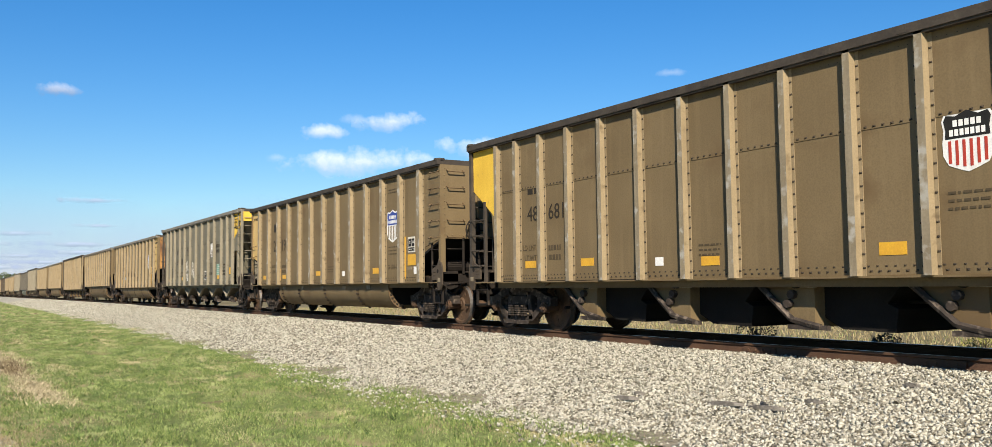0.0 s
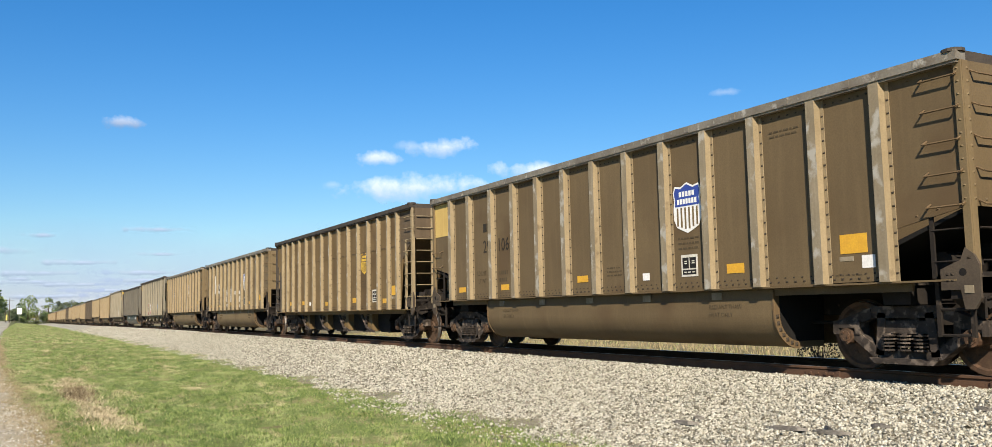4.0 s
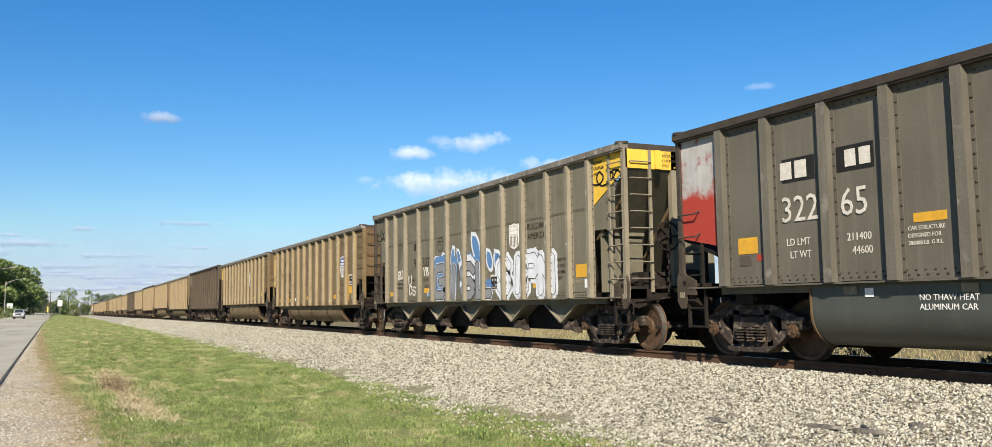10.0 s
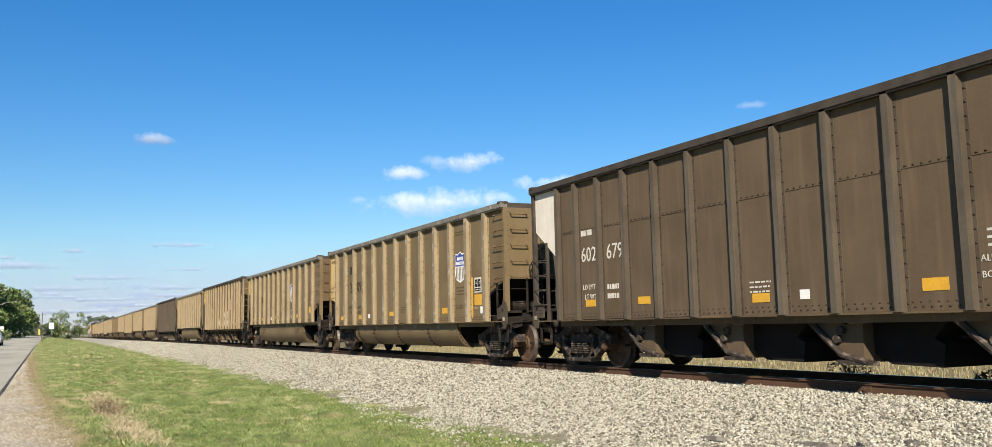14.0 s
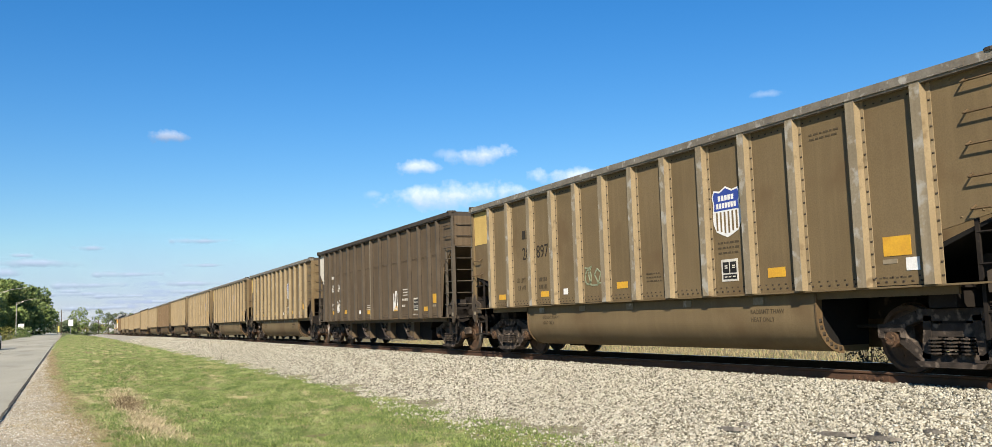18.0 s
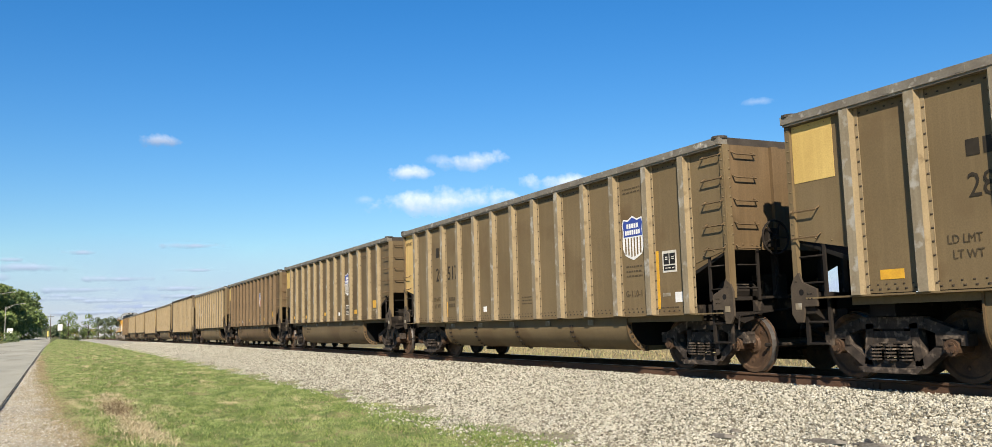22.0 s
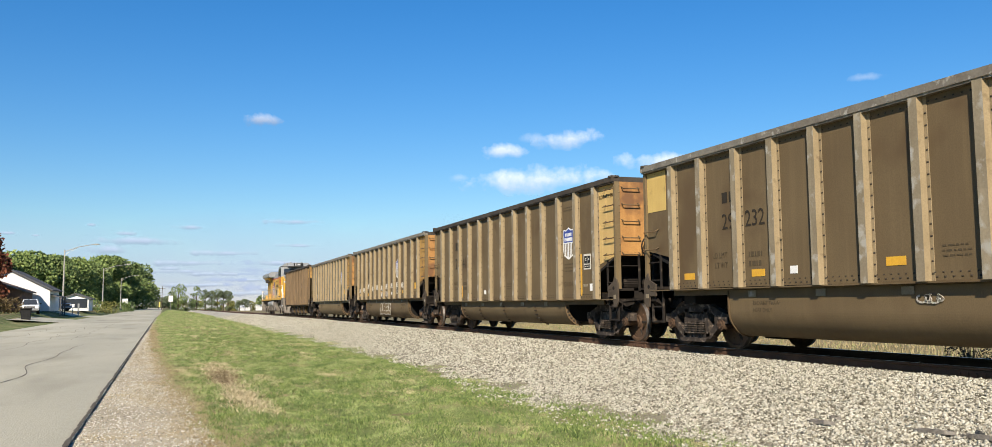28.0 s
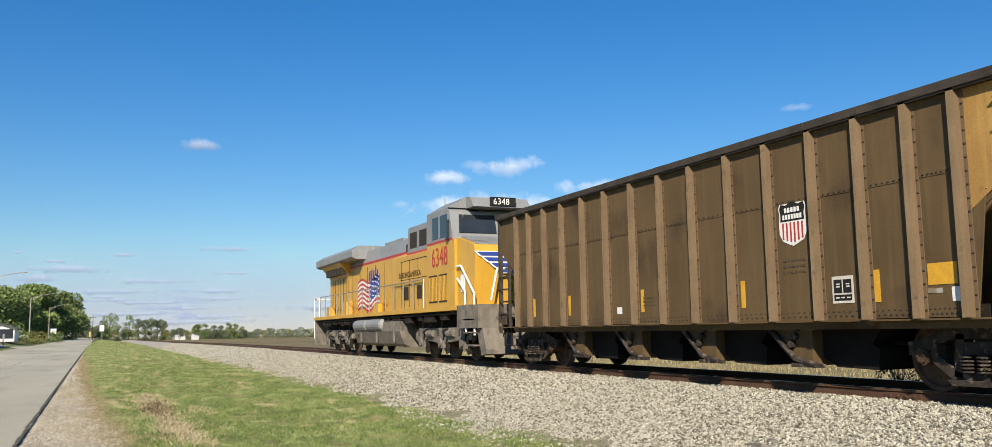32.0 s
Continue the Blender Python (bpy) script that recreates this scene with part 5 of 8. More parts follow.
        for k, (yy, zz, fw, fh, ln) in enumerate(((ys[4] - 0.25, 2.26, 0.5, 0.34, 0.3), (ys[4] - 0.85, 2.30, 0.5, 0.4, -0.2), (ys[5] - 0.30, 2.35, 0.30, 0.6, 0.2), (ys[5] - 0.70, 2.30, 0.26, 0.5, -0.3),
                                                  (ys[6] - 0.66, 2.50, 0.55, 0.85, -0.4), (ys[7] - 0.30, 2.15, 0.4, 0.6, -0.3), (ys[7] - 0.80, 2.05, 0.5, 0.7, -0.3), (ys[4] + 0.22, 1.38, 0.45, 0.34, -0.5), (ys[7] - 1.0, 1.45, 0.5, 0.36, 0.2))):
            flare(car, yy, zz, fw, fh, ln, blue, pale)
        brush(car, "GISL", ys[4] - 0.02, ys[7] - 0.42, 1.34, 2.06, [(blue, 0.185), (pale, 0.150), (black, 0.132), (grey, 0.100)], 5, 0.0, wobble=0.02, label="fat grey sprayed letter with black and white outlines")
        brush(car, "SIPN", ys[8] + 0.38, ys[10] - 0.22, 1.40, 2.06, [(pale, 0.215), (black, 0.122), (pale, 0.104)], 9, 0.0, wobble=0.02, label="fat white sprayed letter with a black outline")
        brush(car, "GUZ", ys[1] - 0.14, ys[2] + 0.20, 1.86, 2.10, spray, 44, 0.1)
        brush(car, "U", ys[2] - 0.18, ys[2] - 0.48, 1.70, 1.94, spray, 45)
        brush(car, "DS", ys[2] - 0.22, ys[3] + 0.35, 1.42, 1.66, spray, 46, -0.1)
        brush(car, "YB", ys[3] - 0.25, ys[4] + 0.32, 1.92, 2.14, spray, 47)
        scrawl(car, HALF - 0.3, ys[0] - 0.0, 3.1, 3.5, DECALD, 45, 3, 0.02)
    if n == 10:
        for o in [o for o in car.children if o.name.startswith("tub_notice")]:
            bpy.data.objects.remove(o)
        for yy in (2.85, -2.95):
            for k, txt in enumerate(("NO THAW HEAT", "ALUMINUM CAR")):
                lettering("heat_notice", txt, 0.105, WHITE, car, on_side(yy, 0.89 - 0.115 * k, -1.386))
        for yy in (3.6, 1.2, -1.6, -3.5):
            tag(car, "tub_mark", yy, 1.0, 0.14, 0.12, WHITE).location.x = 0.075
    if n == 17:
        fat = [(DECALW, 0.024)]
        brush(car, "HBO", ys[8] - 0.18, ys[9] + 0.24, 1.86, 2.14, fat, 51, 0.06)
        brush(car, "DCA", ys[8] - 0.20, ys[9] + 0.25, 1.46, 1.74, fat, 52, 0.04)
        brush(car, "YAZN", ys[9] - 0.18, ys[10] + 0.22, 1.84, 2.20, fat, 53, 0.05)
        brush(car, "ROCK", ys[9] - 0.18, ys[10] + 0.22, 1.42, 1.72, fat, 54)
        brush(car, "BETON", ys[6] - 0.18, ys[7] + 0.25, 1.46, 1.76, [(DECALW, 0.024)], 55)
        scrawl(car, ys[0] - 0.12, ys[1] + 0.1, 1.6, 1.85, DECALW, 55, 3, 0.018)
    if n in (14, 19):
        for k, txt in enumerate(("ALUMINUM", "BODY")):
            lettering("body_note", txt, 0.11, DECALW, car, on_side(g(10) + 0.35, 1.72 - 0.18 * k))
    if n == 19:
        scrawl(car, ys[2] - 0.1, ys[3] + 0.05, 1.4, 2.05, WHITE, 61, 4, 0.016)
        brush(car, "WOB", ys[9] - 0.15, ys[10] + 0.1, 1.45, 2.0, [(WHITE, 0.018)], 62, 0.1)
        bare = min((o for o in car.children if o.name.split(".")[0] == "rib"), key=lambda o: abs(o.matrix_basis.translation.y - ys[7]))
        paint(bare, CHALKY)
        lettering("end_number", "602244", 0.15, DECALW, car, Matrix.Translation((0.44, -HALF - 0.004, 3.36)) @ FRONT_TURN, "white number on the end wall", 0.9)
        s = Shape()
        for k in range(4):
            s.box(0.48 + 0.11 * k, 0.56 + 0.11 * k, -HALF - 0.006, -HALF - 0.002, 3.53, 3.65)
        for k, v in enumerate((0.16, 0.20, 0.30, 0.34)):
            for q in range(6):
                s.box(0.80 - v + 2 * v * q / 6, 0.80 - v + 2 * v * (q + 0.8) / 6, -HALF - 0.006, -HALF - 0.002, 3.24 - 0.07 * k, 3.27 - 0.07 * k)
        part("end_writing", s, DECALW, car)
    if n == 18:
        scrawl(car, ys[4] - 0.2, ys[5] + 0.1, 1.5, 2.0, mat("graffiti_pale_green", (0.30, 0.33, 0.20), None, 0.6), 63, 3, 0.016)
    if n == 27:
        scrawl(car, ys[9] - 0.2, ys[10] + 0.1, 1.65, 2.05, DECALW, 64, 4, 0.012)
        scrawl(car, 0.2, -0.2, 0.85, 0.98, DECALW, 65, 4, 0.012, x=-1.40)
    if n == 29:
        for k in range(10):
            up = (0.0, 0.02, 0.18, 0.04, 0.10, 0.06, 0.10, 0.12, 0.16, 0.12)[k]
            brush(car, "APESR", ys[k] - 0.20, ys[k + 1] + 0.26, 1.60 + up, 1.80 + up, [(DECALW, 0.015)], 70 + k, -0.08)
        brush(car, "OUSEES", 1.30, -0.95, 0.50, 0.86, [(DECALW, 0.088), (BROWN, 0.068)], 15, x=-1.40, wobble=0.03, label="outlined sprayed letter")
        brush(car, "RAE", ys[5] - 0.22, ys[6] + 0.26, 1.30, 1.54, [(DECALW, 0.013)], 90)
        brush(car, "BS", ys[6] - 0.20, ys[7] + 0.30, 1.30, 1.54, [(DECALW, 0.013)], 92)
    if n == 30:
        scrawl(car, ys[1] - 0.2, ys[2] + 0.1, 1.35, 1.7, DECALW, 91, 3, 0.014)
    if kind == "bay":
        ring(car, g(4), 2.72, 0.19, DECALD)
        for txt, size, up in (("EXCEEDS", 0.055, 0.08), ("PLATE", 0.055, 0.0), ("F", 0.11, -0.12)):
            lettering("plate_mark", txt, size, DECALD, car, on_side(g(4) + size * 0.33 * len(txt), 2.70 + up))
    settle_marks(car, build)
    word = COLOUR_WORD[body]
    if kind == "gon":
        what = "coal gondola with a round-bellied tub"
    elif kind == "hop":
        what = "coal hopper with four bottom pockets"
    else:
        what = "coal hopper with five pointed pockets"
    extra = ", graffiti" if n in SCRAWLS else ""
    tagged(car, f"{word} {what}{extra}", "coal car", "cars of the coal train")
    TRAIN.append((n, car))
for proto in (TUB_A, TUB_B, HOP, BAY):
    for o in list(proto.children_recursive) + [proto]:
        bpy.data.objects.remove(o)

# ---- the locomotive at the far end of the train ----
ARMOUR = mat("armour_yellow", (0.60, 0.335, 0.038), (0.50, 0.27, 0.032), 0.4, 0, 1.0, 0.03, 0.1, 30, (0.50, 0.29, 0.05), 0.68, 1.2)
HARBOR = mat("harbor_grey", (0.25, 0.25, 0.245), (0.20, 0.20, 0.19), 0.5, 0, 1.0, 0.04, 0.15, 30, (0.15, 0.14, 0.12), 0.66, 1.5)
LOCOTRUCK = mat("dusty_grey_truck", (0.215, 0.185, 0.15), (0.13, 0.11, 0.085), 0.7, 0, 3.0, 0.2, 0.2, 40, (0.10, 0.085, 0.07), 0.6, 4.0)
LOCORED = mat("locomotive_red", (0.50, 0.035, 0.02), None, 0.45, 0, 5, 0.02)
GLASS = mat("dark_cab_glass", (0.02, 0.026, 0.032), (0.03, 0.036, 0.042), 0.06, 0, 2, 0.0)
GRILLE = mat("dark_grille", (0.05, 0.04, 0.03), (0.03, 0.025, 0.02), 0.8, 0, 20, 0.3)


def slab(s, y0, y1, prof, mi=0):
    s.prism(prof, "y", y0, y1, mi)


def locomotive():
    lo = new("locomotive")
    lo.empty_display_size = 0.4
    s = Shape()
    s.box(-1.50, 1.50, -10.2, 10.4, 1.53, 1.60)
    s.box(-1.54, 1.54, -10.2, 10.4, 1.48, 1.62, 1)
    s.box(-0.9, 0.9, -9.8, 10.0, 0.95, 1.50)
    part("underframe", s, [UNDER, ARMOUR], lo)
    s = Shape()      # pipes and boxes hung under the walkway
    for k in range(16):
        yy = -9.0 + k * 1.18
        s.box(-1.42, -1.30, yy, yy + 0.35 + 0.3 * (k % 3), 1.16 + 0.05 * (k % 2), 1.46)
    s.line([(-1.44, -9.2, 1.40), (-1.44, 9.8, 1.40)], 0.035)
    s.line([(-1.40, -4.2, 1.28), (-1.40, 9.0, 1.30)], 0.03)
    part("air_piping", s, UNDER, lo)
    s = Shape()      # long hood
    slab(s, -6.3, 5.6, [(-0.98, 1.6), (-0.98, 3.66), (0.98, 3.66), (0.98, 1.6)], 0)
    slab(s, -6.3, 5.6, [(-0.985, 3.66), (-0.985, 3.75), (0.985, 3.75), (0.985, 3.66)], 1)
    slab(s, -6.3, 5.6, [(-0.98, 3.75), (-0.86, 4.24), (0.86, 4.24), (0.98, 3.75)], 2)
    part("long_hood", s, [ARMOUR, LOCORED, HARBOR], lo, "yellow hood with a red line and grey roof")
    s = Shape()      # equipment cabin behind the cab, wider
    slab(s, -6.3, -2.2, [(-1.42, 1.6), (-1.42, 3.46), (-0.98, 3.66), (-0.98, 1.6)], 0)
    slab(s, -6.3, -3.6, [(-1.30, 3.52), (-1.26, 4.46), (1.26, 4.46), (1.30, 3.52)], 1)
    part("equipment_cabin", s, [ARMOUR, HARBOR], lo)
    s = Shape()      # radiator section with wide overhanging roof
    slab(s, 5.6, 9.3, [(-1.0, 1.6), (-1.0, 3.4), (-1.45, 3.95), (1.45, 3.95), (1.0, 3.4), (1.0, 1.6)])
    part("radiator_section", s, ARMOUR, lo)
    s = Shape()
    slab(s, 3.2, 10.1, [(-1.52, 4.02), (-1.52, 4.30), (-1.2, 4.50), (1.2, 4.50), (1.52, 4.30), (1.52, 4.02), (1.35, 3.93), (-1.35, 3.93)])
    part("radiator_wing", s, HARBOR, lo, "wide grey radiator roof overhang")
    s = Shape()
    for k in range(5):
        yy = 5.9 + k * 0.62
        s.prism([(yy, 3.45), (yy + 0.5, 3.45), (yy + 0.5, 3.9), (yy, 3.9)], "x", -1.30, -1.1)
    part("radiator_grille", s, GRILLE, lo)
    for k in range(7):      # upright hood doors at the radiator end
        s = Shape()
        s.box(-1.016, -1.0, 5.7 + k * 0.5, 5.72 + k * 0.5, 1.75, 3.3)
        part("door_seam", s, GRILLE, lo)
    s = Shape()
    s.box(-0.62, 0.62, -1.0, 1.4, 4.18, 4.42)
    s.tube((0, 0.8, 4.4), (0, 0.8, 4.56), 0.3, 10)
    s.box(-0.35, 0.35, 1.9, 2.9, 4.18, 4.36)
    part("exhaust_housing", s, HARBOR, lo)
    # cab
    s = Shape()
    s.prism([(-8.75, 1.6), (-8.75, 3.55), (-8.60, 3.60), (-6.3, 3.60), (-6.3, 1.6)], "x", -1.52, 1.52, 0)
    s.prism([(-8.62, 3.60), (-8.36, 4.46), (-8.15, 4.58), (-6.3, 4.58), (-6.3, 3.60)], "x", -1.52, 1.52, 1)
    slab(s, -8.28, -6.3, [(-1.52, 4.58), (-0.95, 4.92), (0.95, 4.92), (1.52, 4.58)], 1)
    s.prism([(-8.9, 4.56), (-8.6, 4.88), (-8.2, 4.92), (-8.2, 4.56)], "x", -0.95, 0.95, 1)
    part("cab", s, [ARMOUR, HARBOR], lo, "yellow and grey wide cab")
    s = Shape()
    s.prism([(-10.05, 1.6), (-10.15, 3.05), (-10.05, 3.30), (-8.75, 3.62), (-8.75, 1.6)], "x", -1.44, 1.44)
    s.prism([(-10.03, 3.31), (-8.78, 3.62), (-8.78, 3.67), (-9.9, 3.37)], "x", -1.30, 1.30, 1)
    s.box(-0.28, 0.28, -10.0, -9.7, 3.34, 3.50)
    part("nose", s, [ARMOUR, HARBOR], lo, "yellow sloping nose")
    s = Shape()
    s.prism([(-1.56, -10.6), (-1.56, -9.0), (1.56, -9.0), (1.56, -10.6)], "z", 0.95, 1.6)
    s.prism([(-10.65, 0.95), (-10.9, 0.25), (-10.55, 0.2), (-10.2, 0.95)], "x", -1.45, 1.45)
    part("pilot", s, LOCOTRUCK, lo, "grey plough and step well")
    s = Shape()
    s.box(-1.5, 1.5, 10.3, 10.6, 0.3, 1.6)
    part("rear_pilot", s, LOCOTRUCK, lo)
    for y0, y1, z0, z1 in ((-8.14, -7.55, 3.72, 4.40), (-7.35, -6.85, 3.72, 4.40)):
        s = Shape()
        s.box(-1.532, -1.515, y0, y1, z0, z1)
        part("side_window", s, GLASS, lo, "dark cab window")
    for x0, x1 in ((-1.30, -0.08), (0.08, 1.30)):
        s = Shape()
        s.prism([(x0, 3.80), (x1, 3.80), (x1 - 0.06 * (x1 > 0.5), 4.36), (x0 + 0.06 * (x0 < -0.5), 4.36)], "y", 0, 0.02)
        o = part("windscreen", s, GLASS, lo, "dark windscreen pane")
        o.matrix_basis = Matrix.Translation((0, -8.66, 0)) @ Matrix.Shear("XY", 4, (0, 0)) 
        o.data.transform(Matrix(((1, 0, 0, 0), (0, 1, 0.302, -1.087), (0, 0, 1, 0), (0, 0, 0, 1))))
    s = Shape()
    s.box(-0.42, 0.42, -8.93, -8.88, 4.60, 4.86)
    part("number_board", s, BLACK, lo, "black number board")
    lettering("fleet_number", "6348", 0.27, WHITE, lo, Matrix.Translation((-0.33, -8.94, 4.635)) @ FRONT_TURN)
    lettering("fleet_number", "6348", 0.85, LOCORED, lo, Matrix.Translation((-1.53, -6.75, 2.86)) @ SIDE_TURN, "large red fleet number", 0.85)
    lettering("slogan", "BUILDING AMERICA", 0.28, GRILLE, lo, Matrix.Translation((-1.428, -3.0, 2.72)) @ SIDE_TURN, "", 0.95)
    # winged emblem on the nose as plain shapes
    s = Shape()
    for k in range(4):
        z = 3.02 - 0.155 * k
        ln = 1.25 - 0.22 * k
        s.prism([(-ln - 0.16, z + 0.06), (ln + 0.16, z + 0.06), (ln, z - 0.05), (-ln, z - 0.05)], "y", -10.185, -10.150)
    s.prism([(-0.3, 3.10), (0.3, 3.10), (0.3, 2.5), (0.0, 2.28), (-0.3, 2.5)], "y", -10.19, -10.150)
    o = part("wing_emblem", s, BLUE, lo, "blue winged emblem bars")
    s = Shape()
    for k in range(4):
        z = 3.02 - 0.155 * k
        ln = 1.25 - 0.22 * k
        s.prism([(-ln - 0.24, z + 0.085), (ln + 0.24, z + 0.085), (ln + 0.06, z - 0.075), (-ln - 0.06, z - 0.075)], "y", -10.178, -10.145)
    s.prism([(-0.35, 3.15), (0.35, 3.15), (0.35, 2.47), (0.0, 2.22), (-0.35, 2.47)], "y", -10.182, -10.145)
    part("emblem_ground", s, WHITE, o)
    # waving striped flag on the hood
    s = Shape()
    n, m = 13, 14
    for k in range(n):
        for j in range(m):
            y, dy = 4.2 - j * 0.235, 0.235
            tilt = 0.30 * math.sin(j * 0.62) + 0.02 * j
            t2 = 0.30 * math.sin((j + 1) * 0.62) + 0.02 * (j + 1)
            z = 2.98 - k * 0.095
            star = j >= 8 and k < 9
            mi = 2 if star else (0 if k % 2 else 1)
            s.add([(-0.992, y, z + tilt * 0.4), (-0.992, y - dy, z + t2 * 0.4), (-0.992, y - dy, z - 0.095 + t2 * 0.4), (-0.992, y, z - 0.095 + tilt * 0.4)], [(0, 1, 2, 3)], mi)
            if star and (k + j) % 2:
                s.box(-0.998, -0.992, y - 0.16, y - 0.06, z - 0.075 + tilt * 0.4, z - 0.02 + tilt * 0.4, 0)
    for j in range(5):      # blue streaks above the stars
        y = 2.5 - j * 0.28
        s.prism([(y, 2.95), (y - 0.2, 2.97), (y - 0.26, 3.38 + 0.10 * (j % 2)), (y - 0.1, 3.34)], "x", -0.992, -0.985, 2)
    part("flag_mural", s, [WHITE, LOCORED, BLUE], lo, "waving striped flag painted on the hood")
    s = Shape()      # red line under the cab windows, stepping down behind
    s.box(-1.526, -1.52, -8.6, -6.3, 3.57, 3.64)
    s.box(-1.31, -1.30, -6.3, -3.6, 3.50, 3.57)
    part("red_line", s, LOCORED, lo)
    s = Shape()      # dark door outlines and a walkway edge along the cabin
    for yy in (-3.3, -4.2, -5.1):
        s.box(-1.426, -1.42, yy - 0.012, yy + 0.012, 1.7, 3.3)
    s.box(-1.426, -1.42, -6.2, -3.2, 3.28, 3.305)
    s.box(-1.426, -1.42, -6.2, -3.2, 2.64, 2.66)
    part("door_seam", s, GRILLE, lo)
    # louvres and doors
    for y0, y1, z0, z1 in ((-8.1, -7.4, 1.75, 2.6), (-7.25, -6.5, 1.75, 2.6)):
        p = Shape()
        p.box(-1.532, -1.52, y0, y1, z0, z1)
        g = part("louvre_frame", p, GRILLE, lo)
        for k in range(6):
            s = Shape()
            a = y0 + (k + 0.1) * (y1 - y0) / 6
            s.box(-1.548, -1.53, a, a + (y1 - y0) / 14, z0 + 0.05, z1 - 0.05)
            part("slat", s, ARMOUR, g)
    for y0, y1, z0, z1 in ((-5.5, -5.0, 1.95, 2.4), (-4.1, -3.6, 1.95, 2.4), (-5.6, -4.9, 3.72, 4.25), (-4.6, -3.9, 3.72, 4.25), (-3.3, -2.5, 3.72, 4.0)):
        s = Shape()
        x = -1.435 if y0 < -2.2 and z0 < 3 else -1.305 if y0 < -3.5 else -0.99 if z0 > 3 else -0.99
        s.box(x, x + 0.012, y0, y1, z0, z1)
        part("vent", s, GRILLE, lo)
    for yy in [-2.0, -0.9, 0.3, 1.5, 2.7, 3.9, 5.1]:
        s = Shape()
        s.box(-0.992, -0.98, yy - 0.012, yy + 0.012, 1.65, 3.55)
        part("door_seam", s, GRILLE, lo)
    s = Shape()      # pale plate on the nose side, small boxes on the walkway
    s.box(-1.455, -1.44, -9.35, -9.05, 2.0, 2.5)
    part("marker_plate", s, WHITE, lo, "white plate on the nose side")
    for yy, l, h in ((-2.0, 0.7, 0.5), (0.2, 0.5, 0.35), (5.0, 0.6, 0.6), (8.3, 0.5, 0.45)):
        s = Shape()
        s.box(-1.30, -1.02, yy, yy + l, 1.62, 1.62 + h)
        part("equipment_box", s, ARMOUR, lo)
    # tank and reservoirs
    s = Shape()
    s.prism([(-1.45, 1.25), (-1.50, 0.9), (-1.35, 0.45), (-1.1, 0.35), (1.1, 0.35), (1.35, 0.45), (1.50, 0.9), (1.45, 1.25)], "y", -3.3, 2.9)
    for yy in (-2.6, -0.4, 1.8):
        s.box(-1.515, -1.44, yy, yy + 0.06, 0.5, 1.22)
    s.tube((-1.53, 2.3, 0.85), (-1.48, 2.3, 0.85), 0.09, 10)
    part("fuel_tank", s, LOCOTRUCK, lo, "dusty grey fuel tank")
    for y0, y1 in ((-1.1, 0.7), (0.95, 2.6)):
        s = Shape()
        s.tube((-1.42, y0, 1.14), (-1.42, y1, 1.14), 0.22, 14)
        s.ball((-1.42, y0, 1.14), 0.22, 0.1, 0.22)
        s.ball((-1.42, y1, 1.14), 0.22, 0.1, 0.22)
        part("air_reservoir", s, HARBOR, lo)
    for e in (-1, 1):
        part("coupler", coupler_shape(e).mesh("coupler", [UNDER]), UNDER, lo, "", (0, e * 3.05, 0.05))
    # three-axle trucks
    for yc in (-6.75, 6.85):
        s = Shape()
        s.box(-1.0, 1.0, -2.4, 2.4, 0.62, 0.85)
        t = part("truck", s, UNDER, lo, "three-axle truck", (0, yc, 0))
        for d in (-1, 1):
            s = Shape()
            x0, x1 = sorted((d * 1.05, d * 1.22))
            s.prism([(-2.5, 0.62), (-2.5, 0.80), (-2.1, 0.98), (2.1, 0.98), (2.5, 0.80), (2.5, 0.62), (2.15, 0.52), (1.5, 0.60), (0.4, 0.52), (-0.4, 0.52), (-1.5, 0.60), (-2.15, 0.52)], "x", x0, x1)
            for yy in (-1.85, 0.0, 1.85):
                s.box(x0 - 0.03, x1 + 0.03, yy - 0.24, yy + 0.24, 0.36, 0.72)
                s.tube((d * 1.2, yy, 0.53), (d * 1.30, yy, 0.53), 0.13, 10)
            for yy in (-0.92, 0.92):
                s.tube((d * 1.16, yy - 0.14, 0.62), (d * 1.16, yy - 0.14, 0.98), 0.09, 8)
                s.tube((d * 1.16, yy + 0.14, 0.62), (d * 1.16, yy + 0.14, 0.98), 0.09, 8)
                s.tube((d * 1.25, yy - 0.3, 0.8), (d * 1.25, yy + 0.3, 0.8), 0.1, 8)
            part("side_frame", s, LOCOTRUCK, t)
            for yy in (-1.85, 0.0, 1.85):      # brake cylinder, hanger, spring and sand pipe at each axle
                s = Shape()
                s.tube((d * 1.24, yy - 0.62, 0.86), (d * 1.24, yy - 0.34, 0.86), 0.09, 8)
                s.line([(d * 1.24, yy - 0.34, 0.86), (d * 1.24, yy - 0.22, 0.60)], 0.03, 5)
                s.box(d * 1.2 - 0.05, d * 1.2 + 0.05, yy - 0.56, yy - 0.46, 0.20, 0.62)
                part("brake_rigging", s, UNDER, t)
                s = Shape()
                for e in (-0.3, 0.3):
                    for k in range(4):
                        s.tube((d * 1.16, yy + e, 0.72 + 0.06 * k), (d * 1.16, yy + e, 0.75 + 0.06 * k), 0.085, 8)
                part("spring", s, UNDER, t)
                s = Shape()
                s.line([(d * 1.0, yy + 0.5, 1.3), (d * 1.05, yy + 0.52, 0.7), (d * 0.85, yy + 0.48, 0.15)], 0.025, 5)
                part("sand_pipe", s, LOCOTRUCK, t)
        for yy in (-1.85, 0.0, 1.85):
            w = part("wheelset", WHEELSET, WHEELM, t, "", (0, yy, 0.53))
            w.scale = (1, 1.16, 1.16)
    # rails along the walkway
    for k in range(15):
        yy = -5.9 + k * 1.08
        s = Shape()
